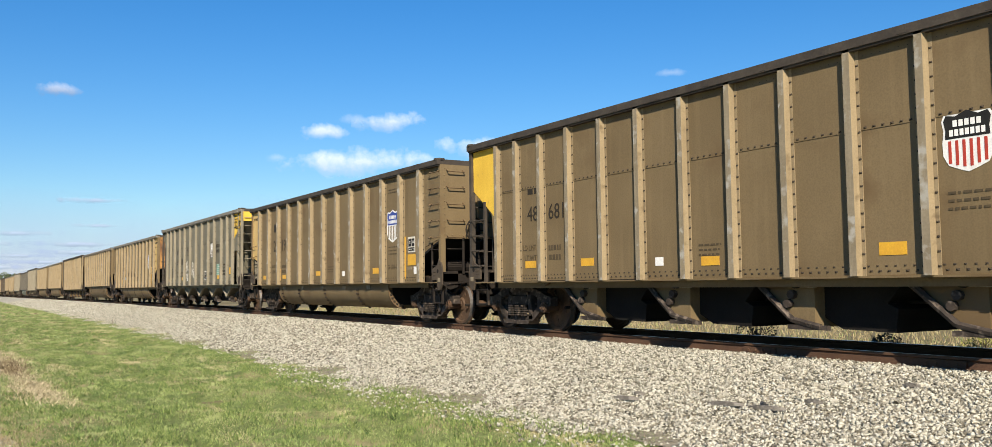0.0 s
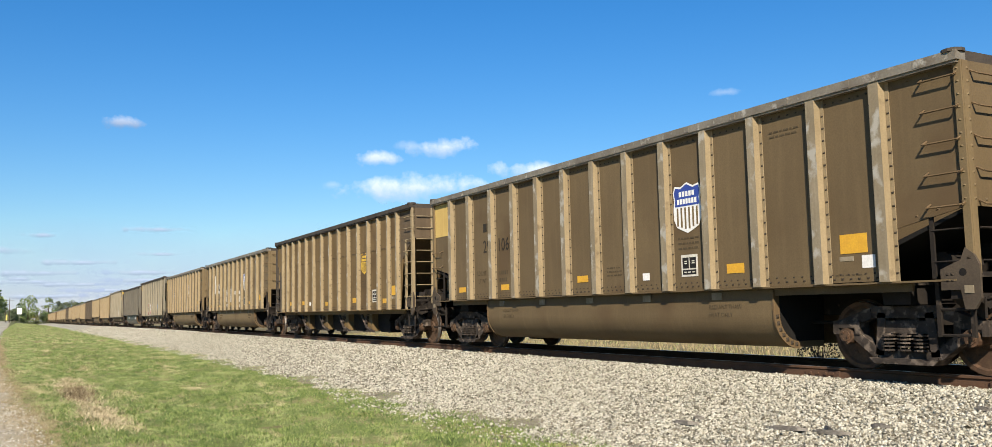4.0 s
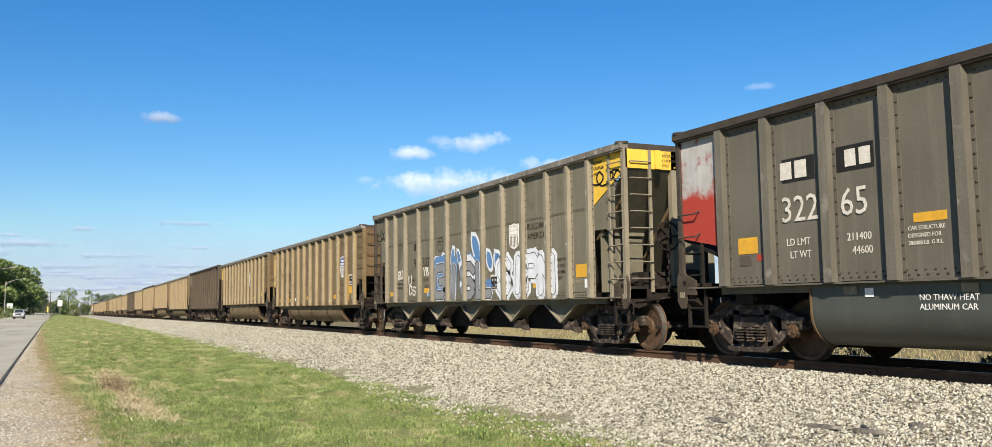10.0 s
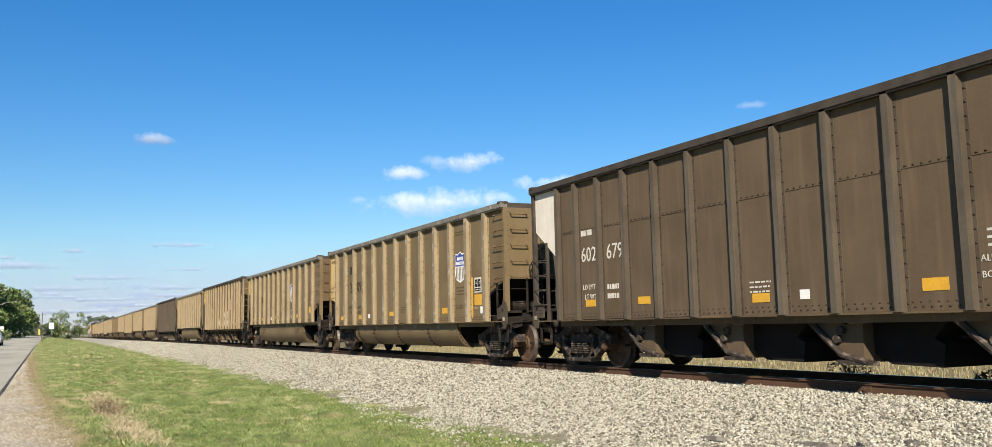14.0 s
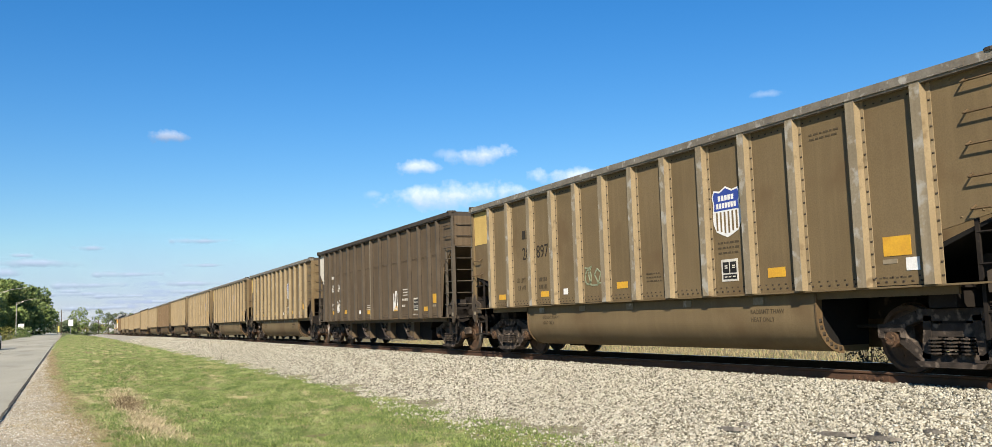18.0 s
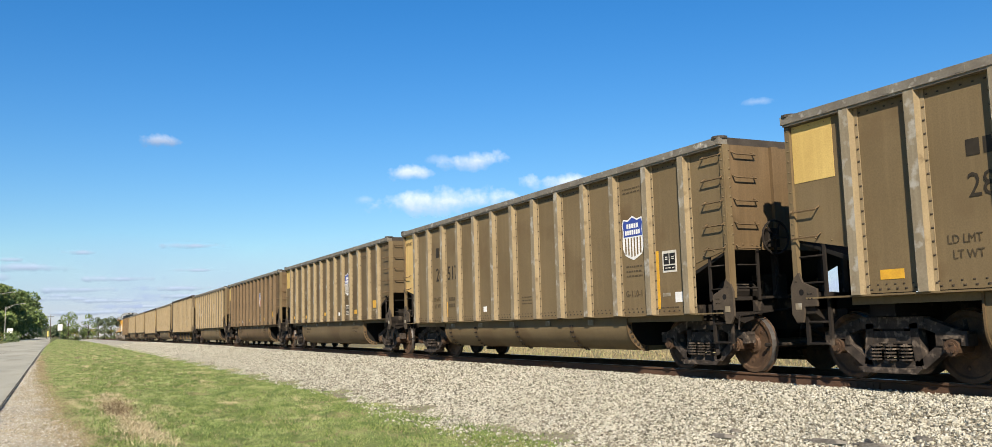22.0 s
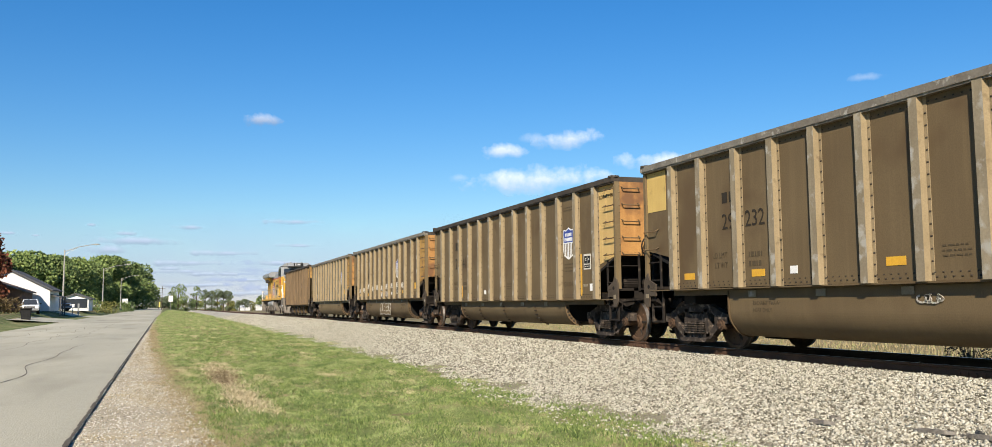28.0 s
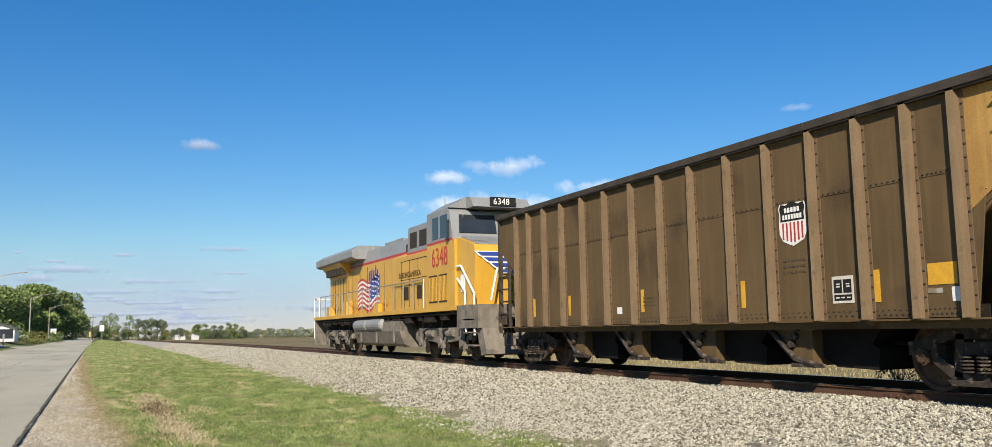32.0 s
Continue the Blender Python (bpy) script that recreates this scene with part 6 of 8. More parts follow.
        s.tube((-1.50, yy, 1.60), (-1.50, yy, 2.55), 0.02, 6)
        part("stanchion", s, HARBOR if k else WHITE, lo)
    s = Shape()
    s.line([(-1.50, -5.9, 2.55), (-1.50, 9.3, 2.55)], 0.02, 6)
    part("handrail", s, HARBOR, lo)
    for pts in (((-1.52, -10.25, 0.75), (-1.52, -10.25, 1.9), (-1.50, -9.2, 2.75), (-1.50, -8.85, 2.75)), ((-1.1, -10.45, 1.7), (-0.9, -10.45, 2.6), (-0.3, -10.3, 2.6)), ((-1.52, -9.6, 0.8), (-1.52, -9.55, 2.0), (-1.5, -8.9, 2.4)),
                ((-1.5, 10.4, 0.6), (-1.5, 10.45, 2.5), (-0.4, 10.45, 2.5)), ((-1.5, 9.4, 1.6), (-1.5, 9.4, 2.55), (-1.5, 10.45, 2.55))):
        s = Shape()
        s.line(pts, 0.032, 6)
        part("grab_rail", s, WHITE, lo, "white grab rail")
    for k in range(3):
        s = Shape()
        s.box(-1.56, -1.3, -10.3, -9.5, 0.45 + 0.36 * k, 0.49 + 0.36 * k)
        part("step", s, LOCOTRUCK, lo)
    s = Shape()
    s.box(-1.62, -1.53, -8.36, -8.2, 3.6, 4.2)
    part("mirror", s, GLASS, lo)
    s = Shape()
    for x in (-0.5, 0.5):
        s.tube((x, -7.3, 4.90), (x, -7.3, 5.04), 0.06, 8)
    s.box(-0.15, 0.15, -7.0, -6.6, 4.92, 5.0)
    s.line([(-1.0, -6.6, 4.8), (-1.0, -6.6, 5.1)], 0.015)
    part("roof_antenna", s, HARBOR, lo)
    return tagged(lo, "yellow and grey diesel locomotive coupled to the coal train", "locomotive")


LOCO = locomotive()
TRAIN.append(("loco", LOCO))

# ---- ground ----
def bumps(x, y):
    """Small humps and hollows of the grass verge."""
    if not 0.3 < x < 5.6:
        return 0.0
    f = min(1.0, (x - 0.3) / 0.6, (5.6 - x) / 0.8)
    return f * (0.045 * math.sin(1.1 * y + 2.9 * x) * math.sin(0.53 * y - 1.3 * x) + 0.030 * math.sin(1.7 * y + 2.3 * x) + 0.024 * math.sin(3.9 * y - 1.4 * x + 1.1) + 0.020 * math.sin(0.61 * y + 4.7 * x + 0.4) + 0.014 * math.sin(7.3 * y + 5.9 * x))


def fall(x):
    """The road lies level; the track beside it runs gently downhill."""
    return min(1.0, max(0.0, (x + 1.0) / 7.0))


def shoulder_width(y):
    return 0.3 + 1.3 * math.exp(-(max(y, 6.0) - 12.0) / 22.0)


def ground_z(x, y):
    """Height of the land: swale of grass, ballast shoulder, flat track bed, lower field beyond."""
    pts = [(-400, 1.1), (-22, 1.1), (-16, 0.82), (-14, 0.10), (-9.6, 0.0), (-0.9, 0.0), (0.4, -0.03), (2.5, -0.10), (5.2, -0.02), (5.7, 0.0), (6.2, 0.05), (8.9, 0.41), (9.4, 0.468), (12.4, 0.468), (13.0, 0.41), (14.6, 0.13), (16.5, 0.05), (22, 0.0), (600, -0.1)]
    for (a, za), (b, zb) in zip(pts, pts[1:]):
        if a <= x <= b:
            return za + (zb - za) * (x - a) / (b - a) + grade(y) * fall(x) + bumps(x, y)
    return pts[-1][1] + grade(y) * fall(x)


def road_edge(y):
    return -0.95 - 0.0098 * y


def strip(name, x_of, ys, z_up, material, label, category, kind="structure", jitter=0.0, seed=1, nx=1):
    """A band of ground between x_of(y)[0] and x_of(y)[1], following the land."""
    rng = random.Random(seed)
    vs, fs = [], []
    for y in ys:
        a, b = x_of(y)
        a += rng.uniform(-jitter, jitter)
        b += rng.uniform(-jitter, jitter)
        for k in range(nx + 1):
            x = a + (b - a) * k / nx
            vs.append((x, y, ground_z(x, y) + z_up))
    w = nx + 1
    for j in range(len(ys) - 1):
        for k in range(nx):
            i = j * w + k
            fs.append((i, i + 1, i + 1 + w, i + w))
    me = bpy.data.meshes.new(name)
    me.from_pydata(vs, [], fs)
    me.materials.append(material)
    return tagged(new(name, me), label, category, "", kind)


def ground_mat(name, a, b, c, s1, s2, s3, bump, rough=0.95, stretch=(1, 1, 1), c_at=0.6):
    """Ground by three sizes of noise."""
    m = bpy.data.materials.new(name)
    m.use_nodes = True
    nt, N = m.node_tree, m.node_tree.nodes
    L = nt.links.new
    p = N["Principled BSDF"]
    p.inputs["Roughness"].default_value = rough
    co = N.new("ShaderNodeTexCoord")
    mp = N.new("ShaderNodeMapping")
    mp.inputs["Scale"].default_value = stretch
    L(co.outputs["Object"], mp.inputs[0])
    outs = []
    for sc, lo, hi, de in ((s1, 0.35, 0.65, 4), (s2, 0.3, 0.7, 3), (s3, c_at - 0.08, c_at + 0.08, 5)):
        n = N.new("ShaderNodeTexNoise")
        n.inputs["Scale"].default_value, n.inputs["Detail"].default_value = sc, de
        L(mp.outputs[0], n.inputs["Vector"])
        r = N.new("ShaderNodeMapRange")
        r.inputs[1].default_value, r.inputs[2].default_value = lo, hi
        L(n.outputs["Fac"], r.inputs[0])
        outs.append((r.outputs[0], n.outputs["Fac"]))
    m1 = N.new("ShaderNodeMix")
    m1.data_type = "RGBA"
    m1.inputs[6].default_value, m1.inputs[7].default_value = (*a, 1), (*b, 1)
    L(outs[1][0], m1.inputs[0])
    m2 = N.new("ShaderNodeMix")
    m2.data_type = "RGBA"
    m2.inputs[7].default_value = (*c, 1)
    L(m1.outputs[2], m2.inputs[6])
    L(outs[2][0], m2.inputs[0])
    m3 = N.new("ShaderNodeMix")
    m3.data_type = "RGBA"
    m3.blend_type = "MULTIPLY"
    m3.inputs[0].default_value = 0.5
    L(m2.outputs[2], m3.inputs[6])
    rr = N.new("ShaderNodeMapRange")
    rr.inputs[3].default_value, rr.inputs[4].default_value = 0.6, 1.25
    L(outs[0][0], rr.inputs[0])
    L(rr.outputs[0], m3.inputs[7])
    p.inputs["Specular IOR Level"].default_value = 0.12
    L(m3.outputs[2], p.inputs["Base Color"])
    bp = N.new("ShaderNodeBump")
    bp.inputs["Strength"].default_value, bp.inputs["Distance"].default_value = bump, 0.03
    L(outs[1][1], bp.inputs["Height"])
    L(bp.outputs[0], p.inputs["Normal"])
    return m


FIELD = ground_mat("field_soil_and_stubble", (0.20, 0.155, 0.085), (0.14, 0.12, 0.05), (0.24, 0.19, 0.10), 0.02, 3.0, 0.15, 0.4)
GRASSM = ground_mat("mown_grass", (0.160, 0.185, 0.062), (0.085, 0.104, 0.034), (0.26, 0.21, 0.11), 0.6, 11.0, 0.7, 1.0, c_at=0.57)
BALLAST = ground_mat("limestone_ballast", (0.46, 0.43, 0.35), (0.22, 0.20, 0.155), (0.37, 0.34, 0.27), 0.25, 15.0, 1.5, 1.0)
# darker than the stones: shade between them is put into this colour
BEDDING = ground_mat("gap_shade_bed", (0.27, 0.235, 0.17), (0.15, 0.125, 0.088), (0.31, 0.265, 0.19), 0.25, 15.0, 1.5, 1.0)
SHOULDER = ground_mat("gravel_shoulder", (0.50, 0.435, 0.325), (0.36, 0.305, 0.215), (0.36, 0.29, 0.17), 0.4, 25.0, 0.8, 0.8)
ASPHALT = ground_mat("worn_pale_road", (0.445, 0.402, 0.292), (0.380, 0.342, 0.244), (0.315, 0.282, 0.196), 0.18, 45.0, 0.5, 0.2, 0.6, (1, 0.25, 1))
DRYM = ground_mat("dry_dead_grass", (0.34, 0.275, 0.16), (0.16, 0.125, 0.070), (0.10, 0.078, 0.042), 0.8, 14.0, 1.5, 0.8)

YS_ALL = [-60, -30, -12, -4] + [y for y in range(0, 60, 2)] + list(range(60, 200, 10)) + list(range(200, 700, 50)) + [800, 1000, 1400, 2000, 3000]
me = bpy.data.meshes.new("ground")
xs = [-3000, -800, -300, -100, -40, -22, -16, -14, -9.6, -0.9, 0.4, 1.5, 2.5, 4, 5.2, 6.2, 7.5, 8.9, 9.4, 12.4, 13.0, 14.6, 16.5, 22, 60, 200, 600, 1500, 3000]
ysg = [-3000, -600, -150] + YS_ALL
vs = [(x, y, ground_z(x, y) - (0.12 if 0 < x < 6 else 0.03)) for y in ysg for x in xs]
w = len(xs)
me.from_pydata(vs, [], [(j * w + i, j * w + i + 1, (j + 1) * w + i + 1, (j + 1) * w + i) for j in range(len(ysg) - 1) for i in range(w - 1)])
me.materials.append(FIELD)
tagged(new("ground", me), "flat farmland with dry stubble reaching the horizon", "ground", "", "structure")


def wob(y, s):
    return noise.noise((y * 0.35, s, 0.3)) * 0.28 + noise.noise((y * 1.3, s, 5.3)) * 0.12


near_ys = [-20, -10] + [0.3 * k for k in range(0, 267)] + list(range(80, 200, 5)) + list(range(200, 620, 20))
strip("verge", lambda y: (road_edge(y) + shoulder_width(y) - 0.25 + wob(y, 1), 6.0 + wob(y, 2) * 2.2), near_ys, 0.0, GRASSM, "mown green grass verge between road and track", "grass", nx=26)
strip("ballast_bed", lambda y: (5.6 + wob(y, 3), 14.9), [y for y in near_ys if y <= 60], 0.012, BEDDING, "dark bed under the crushed limestone, its colour holding the shade of the gaps", "ballast", nx=14)
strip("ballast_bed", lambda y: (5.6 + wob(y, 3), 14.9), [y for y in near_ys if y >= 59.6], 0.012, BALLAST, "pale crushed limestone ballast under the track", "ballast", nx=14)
strip("road", lambda y: (road_edge(y) - 8.4, road_edge(y)), [-60, -30] + list(range(-10, 700, 5)), 0.035, ASPHALT, "worn pale two-lane road with fine cracks", "road", nx=4)
strip("road_shoulder", lambda y: (road_edge(y) - 0.02, road_edge(y) + shoulder_width(y) + wob(y, 1)), near_ys, 0.006, SHOULDER, "gravel and dead grass road shoulder", "shoulder", nx=3)
strip("left_verge", lambda y: (-40, road_edge(y) - 8.3 + wob(y, 8)), near_ys, 0.0, GRASSM, "grass lawn beside the road", "grass", nx=16)

# rails and ties
for d in (-1, 1):
    s = Shape()
    prof = [(-0.075, 0), (0.075, 0), (0.07, 0.02), (0.014, 0.035), (0.012, 0.125), (0.036, 0.14), (0.036, 0.165), (0.028, 0.172), (-0.028, 0.172), (-0.036, 0.165), (-0.036, 0.14), (-0.012, 0.125), (-0.014, 0.035), (-0.07, 0.02)]
    ysr = [-80] + list(range(0, 60, 10)) + list(range(60, 640, 20))
    n = len(prof)
    vs, fs, mi = [], [], []
    for y in ysr:
        vs += [(TRACK_X + d * 0.753 + px, y, RAIL_Z - 0.172 + pz + grade(y)) for px, pz in prof]
    for j in range(len(ysr) - 1):
        for i in range(n):
            s.f.append((j * n + i, j * n + (i + 1) % n, (j + 1) * n + (i + 1) % n, (j + 1) * n + i))
            s.m.append(1 if i in (6, 7, 8, 9) and i == 7 else 0)
    s.v = vs
    tagged(part("rail", s, [RAILM, RAILTOP], None), "rusty steel rail with a polished head", "rail", "rails of the track", "structure")

# ---- distance: trees, houses, lamps, parked cars ----
BARK = mat("bark", (0.10, 0.075, 0.05), (0.06, 0.045, 0.03), 0.95, 0, 6, 0.5)


def leaf_mat(name, a, b):
    m = bpy.data.materials.new(name)
    m.use_nodes = True
    nt, N = m.node_tree, m.node_tree.nodes
    p = N["Principled BSDF"]
    p.inputs["Roughness"].default_value = 0.75
    p.inputs["Specular IOR Level"].default_value = 0.2
    g = N.new("ShaderNodeNewGeometry")
    mx = N.new("ShaderNodeMix")
    mx.data_type = "RGBA"
    mx.inputs[6].default_value, mx.inputs[7].default_value = (*a, 1), (*b, 1)
    nt.links.new(g.outputs["Random Per Island"], mx.inputs[0])
    nt.links.new(mx.outputs[2], p.inputs["Base Color"])
    return m


def turf_mat(name, dark, mid, pale, straw):
    """Grass blades: each its own shade, in drifts of dark, fresh and dry growth that run along the verge."""
    m = leaf_mat(name, dark, mid)
    nt, N = m.node_tree, m.node_tree.nodes
    p = N["Principled BSDF"]
    col = p.inputs["Base Color"].links[0].from_socket
    co = N.new("ShaderNodeTexCoord")
    for colour, scale, stretch, lo, hi, most in ((pale, 1.5, (1.0, 0.45, 1.0), 0.47, 0.66, 0.65), (dark, 2.4, (1.0, 0.5, 1.0), 0.52, 0.62, 0.82), (straw, 1.1, (1.3, 0.30, 1.0), 0.53, 0.64, 0.85)):
        mp = N.new("ShaderNodeMapping")
        mp.inputs["Scale"].default_value = stretch
        mp.inputs["Location"].default_value = (scale * 7.3, scale * 3.1, 0)
        nt.links.new(co.outputs["Object"], mp.inputs[0])
        n = N.new("ShaderNodeTexNoise")
        n.inputs["Scale"].default_value, n.inputs["Detail"].default_value, n.inputs["Roughness"].default_value = scale, 6, 0.65
        nt.links.new(mp.outputs[0], n.inputs["Vector"])
        r = N.new("ShaderNodeMapRange")
        r.inputs[1].default_value, r.inputs[2].default_value, r.inputs[4].default_value = lo, hi, most
        nt.links.new(n.outputs["Fac"], r.inputs[0])
        mx = N.new("ShaderNodeMix")
        mx.data_type = "RGBA"
        mx.inputs[7].default_value = (*colour, 1)
        nt.links.new(col, mx.inputs[6])
        nt.links.new(r.outputs[0], mx.inputs[0])
        col = mx.outputs[2]
    nt.links.new(col, p.inputs["Base Color"])
    return m


LEAF = leaf_mat("green_leaves", (0.085, 0.130, 0.036), (0.25, 0.300, 0.095))
LEAF_DK = leaf_mat("dark_green_leaves", (0.074, 0.114, 0.036), (0.205, 0.250, 0.085))
LEAF_RED = leaf_mat("autumn_red_leaves", (0.09, 0.03, 0.018), (0.19, 0.065, 0.03))
LEAF_HEDGE = leaf_mat("bronze_hedge_leaves", (0.075, 0.05, 0.022), (0.15, 0.105, 0.045))
LEAF_YEL = leaf_mat("yellow_green_leaves", (0.12, 0.13, 0.03), (0.22, 0.20, 0.06))
# greyed leaf tone, the haze of distance mixed into the colour
LEAF_FAR = leaf_mat("haze_tinted_leaves", (0.085, 0.11, 0.06), (0.15, 0.17, 0.095))


def leaf_cloud(blobs, count, size, seed):
    """Small bent leaf clumps scattered in the shells of several crowns."""
    rng = np.random.RandomState(seed)
    vs, fs = [], []
    vol = np.array([b[3] * b[4] * b[5] for b in blobs]) ** 0.67
    pick = rng.choice(len(blobs), count, p=vol / vol.sum())
    for i in pick:
        cx, cy, cz, rx, ry, rz = blobs[i]
        d = rng.normal(size=3)
        d /= np.linalg.norm(d)
        r = rng.uniform(0.55, 1.06) ** 0.6
        c = np.array([cx + d[0] * rx * r, cy + d[1] * ry * r, cz + d[2] * rz * r])
        u = rng.normal(size=3)
        u /= np.linalg.norm(u)
        v = np.cross(u, rng.normal(size=3))
        v /= np.linalg.norm(v) + 1e-9
        s = size * rng.uniform(0.5, 1.2)
        w = np.cross(u, v) * s * 0.3
        o = len(vs)
        vs += [tuple(c + u * s + w), tuple(c + v * s * 0.6), tuple(c - u * s + w), tuple(c - v * s * 0.6)]
        fs += [(o, o + 1, o + 3), (o + 1, o + 2, o + 3)]
    me = bpy.data.meshes.new("crown")
    me.from_pydata(vs, [], fs)
    return me


def tree(x, y, h, w, leaf, seed, count=2600, low=0.25, label="leafy green broadleaf tree", blobs_n=14, size=None, gap=1.0):
    rng = random.Random(seed)
    z0 = ground_z(x, y)
    t = empty("tree", Matrix.Translation((x, y, z0)), label, "tree", "trees of the village")
    s = Shape()
    s.tube((0, 0, -0.2), (0.1, 0, h * 0.3), h * 0.028, 8, h * 0.020)
    s.tube((0.1, 0, h * 0.3), (0, 0.1, h * 0.7), h * 0.020, 8, h * 0.008)
    for k in range(7):
        a = 2 * math.pi * k / 7 + rng.random()
        b = h * (0.25 + 0.06 * k)
        s.tube((0.05, 0, b), (0.38 * w * math.cos(a), 0.38 * w * math.sin(a), b + h * 0.22), h * 0.011, 6, h * 0.003)
    part("trunk", s, BARK, t)
    blobs = []
    for k in range(blobs_n):
        a = rng.uniform(0, 2 * math.pi)
        f = rng.uniform(0.0, 1.0)
        zc = h * (low + (0.93 - low) * f)
        rr = w * 0.5 * math.sin(math.pi * min(1, 0.22 + 0.70 * f)) * gap
        r = w * rng.uniform(0.16, 0.26)
        blobs.append((rr * 0.75 * math.cos(a), rr * 0.75 * math.sin(a), zc, r, r, min(r * 0.8, h - zc + 0.1)))
    me = leaf_cloud(blobs, count, size or w * 0.045, seed)
    me.materials.append(leaf)
    c = new("crown", me)
    c.parent = t
    return t


# the wooded village side
for x, y, h, w, lf, sd in ((-33, 190, 11.6, 11, LEAF, 1), (-28, 198, 12.2, 12, LEAF, 2), (-24, 203, 11.6, 11, LEAF_DK, 3), (-26.2, 271, 14.2, 12.8, LEAF, 4), (-23.3, 284, 13.7, 11.5, LEAF_DK, 13),
                           (-29.7, 338, 18.4, 17.5, LEAF, 5), (-25.0, 354, 20.0, 17.5, LEAF, 6), (-19.7, 367, 20.3, 17.5, LEAF_DK, 7), (-15.4, 405, 19.7, 17.5, LEAF, 8), (-23.0, 385, 18.4, 17.5, LEAF, 9)):
    tree(x, y, h * 0.95, w, lf, sd, 7000, 0.10, blobs_n=24, size=w * 0.033)
tree(-21.8, 118, 10.2, 6.2, LEAF_RED, 10, 4200, 0.10, "dark red autumn tree beside a house", 22)
# beyond the end of the road
tree(1.6, 420, 11.6, 8.0, LEAF_DK, 11, 1800, 0.05, "dark green roundish tree by the crossing", 18)
tree(-0.9, 428, 9.0, 5.5, LEAF_DK, 14, 900, 0.05, "dark green roundish tree by the crossing", 14)
tree(9.4, 425, 11.0, 6.0, LEAF_DK, 12, 1400, 0.05, "dark green roundish tree by the crossing", 16)
for k, (az, h, w) in enumerate(((1.8, 10.6, 5.8), (2.15, 10.2, 5.6), (2.5, 11.0, 6.2), (2.85, 10.8, 6.0), (3.1, 10.2, 5.0))):
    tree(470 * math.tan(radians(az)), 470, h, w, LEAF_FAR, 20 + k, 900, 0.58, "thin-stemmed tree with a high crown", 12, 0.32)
for k in range(13):
    az = 0.5 + 0.33 * k
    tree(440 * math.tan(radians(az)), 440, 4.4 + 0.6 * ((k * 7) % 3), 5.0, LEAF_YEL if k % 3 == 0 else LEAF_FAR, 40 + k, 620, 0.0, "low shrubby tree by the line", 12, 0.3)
for k, (az, h, w) in enumerate(((5.15, 9.4, 6.5), (5.55, 8.6, 6.0), (6.1, 7.4, 6.0), (6.5, 7.6, 6.0), (6.95, 9.0, 4.5), (7.3, 9.4, 5.0), (7.8, 6.6, 6.0))):
    tree(520 * math.tan(radians(az)), 520, h, w, LEAF_DK if k in (0, 1, 4, 5) else LEAF_FAR, 55 + k, 1000, 0.0, "tree of a far hedgerow", 16, 0.4)
for k in range(34):
    az = 3.3 + 0.36 * k
    d = 545 + (k * 37) % 50
    h = (5.6, 4.8, 6.2, 4.6, 5.4)[k % 5]
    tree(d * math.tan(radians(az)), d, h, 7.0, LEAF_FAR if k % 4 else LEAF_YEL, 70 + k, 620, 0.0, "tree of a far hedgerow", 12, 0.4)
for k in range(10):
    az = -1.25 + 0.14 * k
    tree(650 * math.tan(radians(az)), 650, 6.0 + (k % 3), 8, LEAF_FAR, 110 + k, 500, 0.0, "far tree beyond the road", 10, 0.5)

STUCCO = mat("white_siding", (0.74, 0.72, 0.68), (0.66, 0.64, 0.60), 0.7, 0, 1, 0.05, 0.1)
ROOFG = mat("grey_shingles", (0.12, 0.115, 0.11), (0.08, 0.078, 0.075), 0.9, 0, 3, 0.3)
ROOFB = mat("brown_shingles", (0.16, 0.11, 0.085), (0.11, 0.078, 0.06), 0.9, 0, 3, 0.3)
BRICKM = mat("brown_brick", (0.20, 0.12, 0.085), (0.15, 0.09, 0.065), 0.9, 0, 3, 0.3)
PANE = mat("dark_window", (0.03, 0.035, 0.04), (0.04, 0.045, 0.05), 0.1, 0, 1, 0.0)


def house(x, y, w, d, h, ridge, wall, roof, label, windows, turn=0, overhang=0.4):
    """A gabled house; its gable looks down the road, w wide and d deep."""
    e = empty("house", Matrix.Translation((x, y, ground_z(x, y) - 0.05)) @ Matrix.Rotation(radians(turn), 4, "Z"), label, "house")
    s = Shape()
    s.prism([(-w / 2, 0), (w / 2, 0), (w / 2, h), (0, ridge - 0.12), (-w / 2, h)], "y", 0, d)
    part("wall", s, wall, e)
    for sg in (-1, 1):
        s = Shape()
        k = (ridge - h) / (w / 2)
        s.prism([(0, ridge), (sg * (w / 2 + overhang), h - overhang * k), (sg * (w / 2 + overhang), h - overhang * k - 0.18), (0, ridge - 0.18)], "y", -overhang, d + overhang)
        part("roof", s, roof, e)
    for wx, wz, ww, wh in windows:
        s = Shape()
        s.box(wx - ww / 2 - 0.08, wx + ww / 2 + 0.08, -0.05, 0.02, wz - 0.08, wz + wh + 0.08)
        f = part("window_frame", s, WHITE, e)
        s = Shape()
        s.box(wx - ww / 2, wx + ww / 2, -0.07, -0.04, wz, wz + wh)
        part("pane", s, PANE, f)
    return e


HX, HY = -19.6, 132.0
house(-20.5, 132, 9.7, 10, 3.05, 5.6, STUCCO, ROOFG, "white gabled house with a grey shingle roof", [(1.4, 1.1, 0.9, 1.1), (-1.6, 1.1, 0.9, 1.1)])
house(-21.6, 122, 8.0, 9, 2.6, 4.0, BRICKM, ROOFB, "brown house with a low roof beside the red tree", [(0.8, 1.0, 1.2, 1.1)])
house(-16.4, 172, 4.4, 8, 2.3, 3.1, STUCCO, ROOFG, "small pale garage with a dark roof", [(0, 0.5, 4.0, 1.6)])
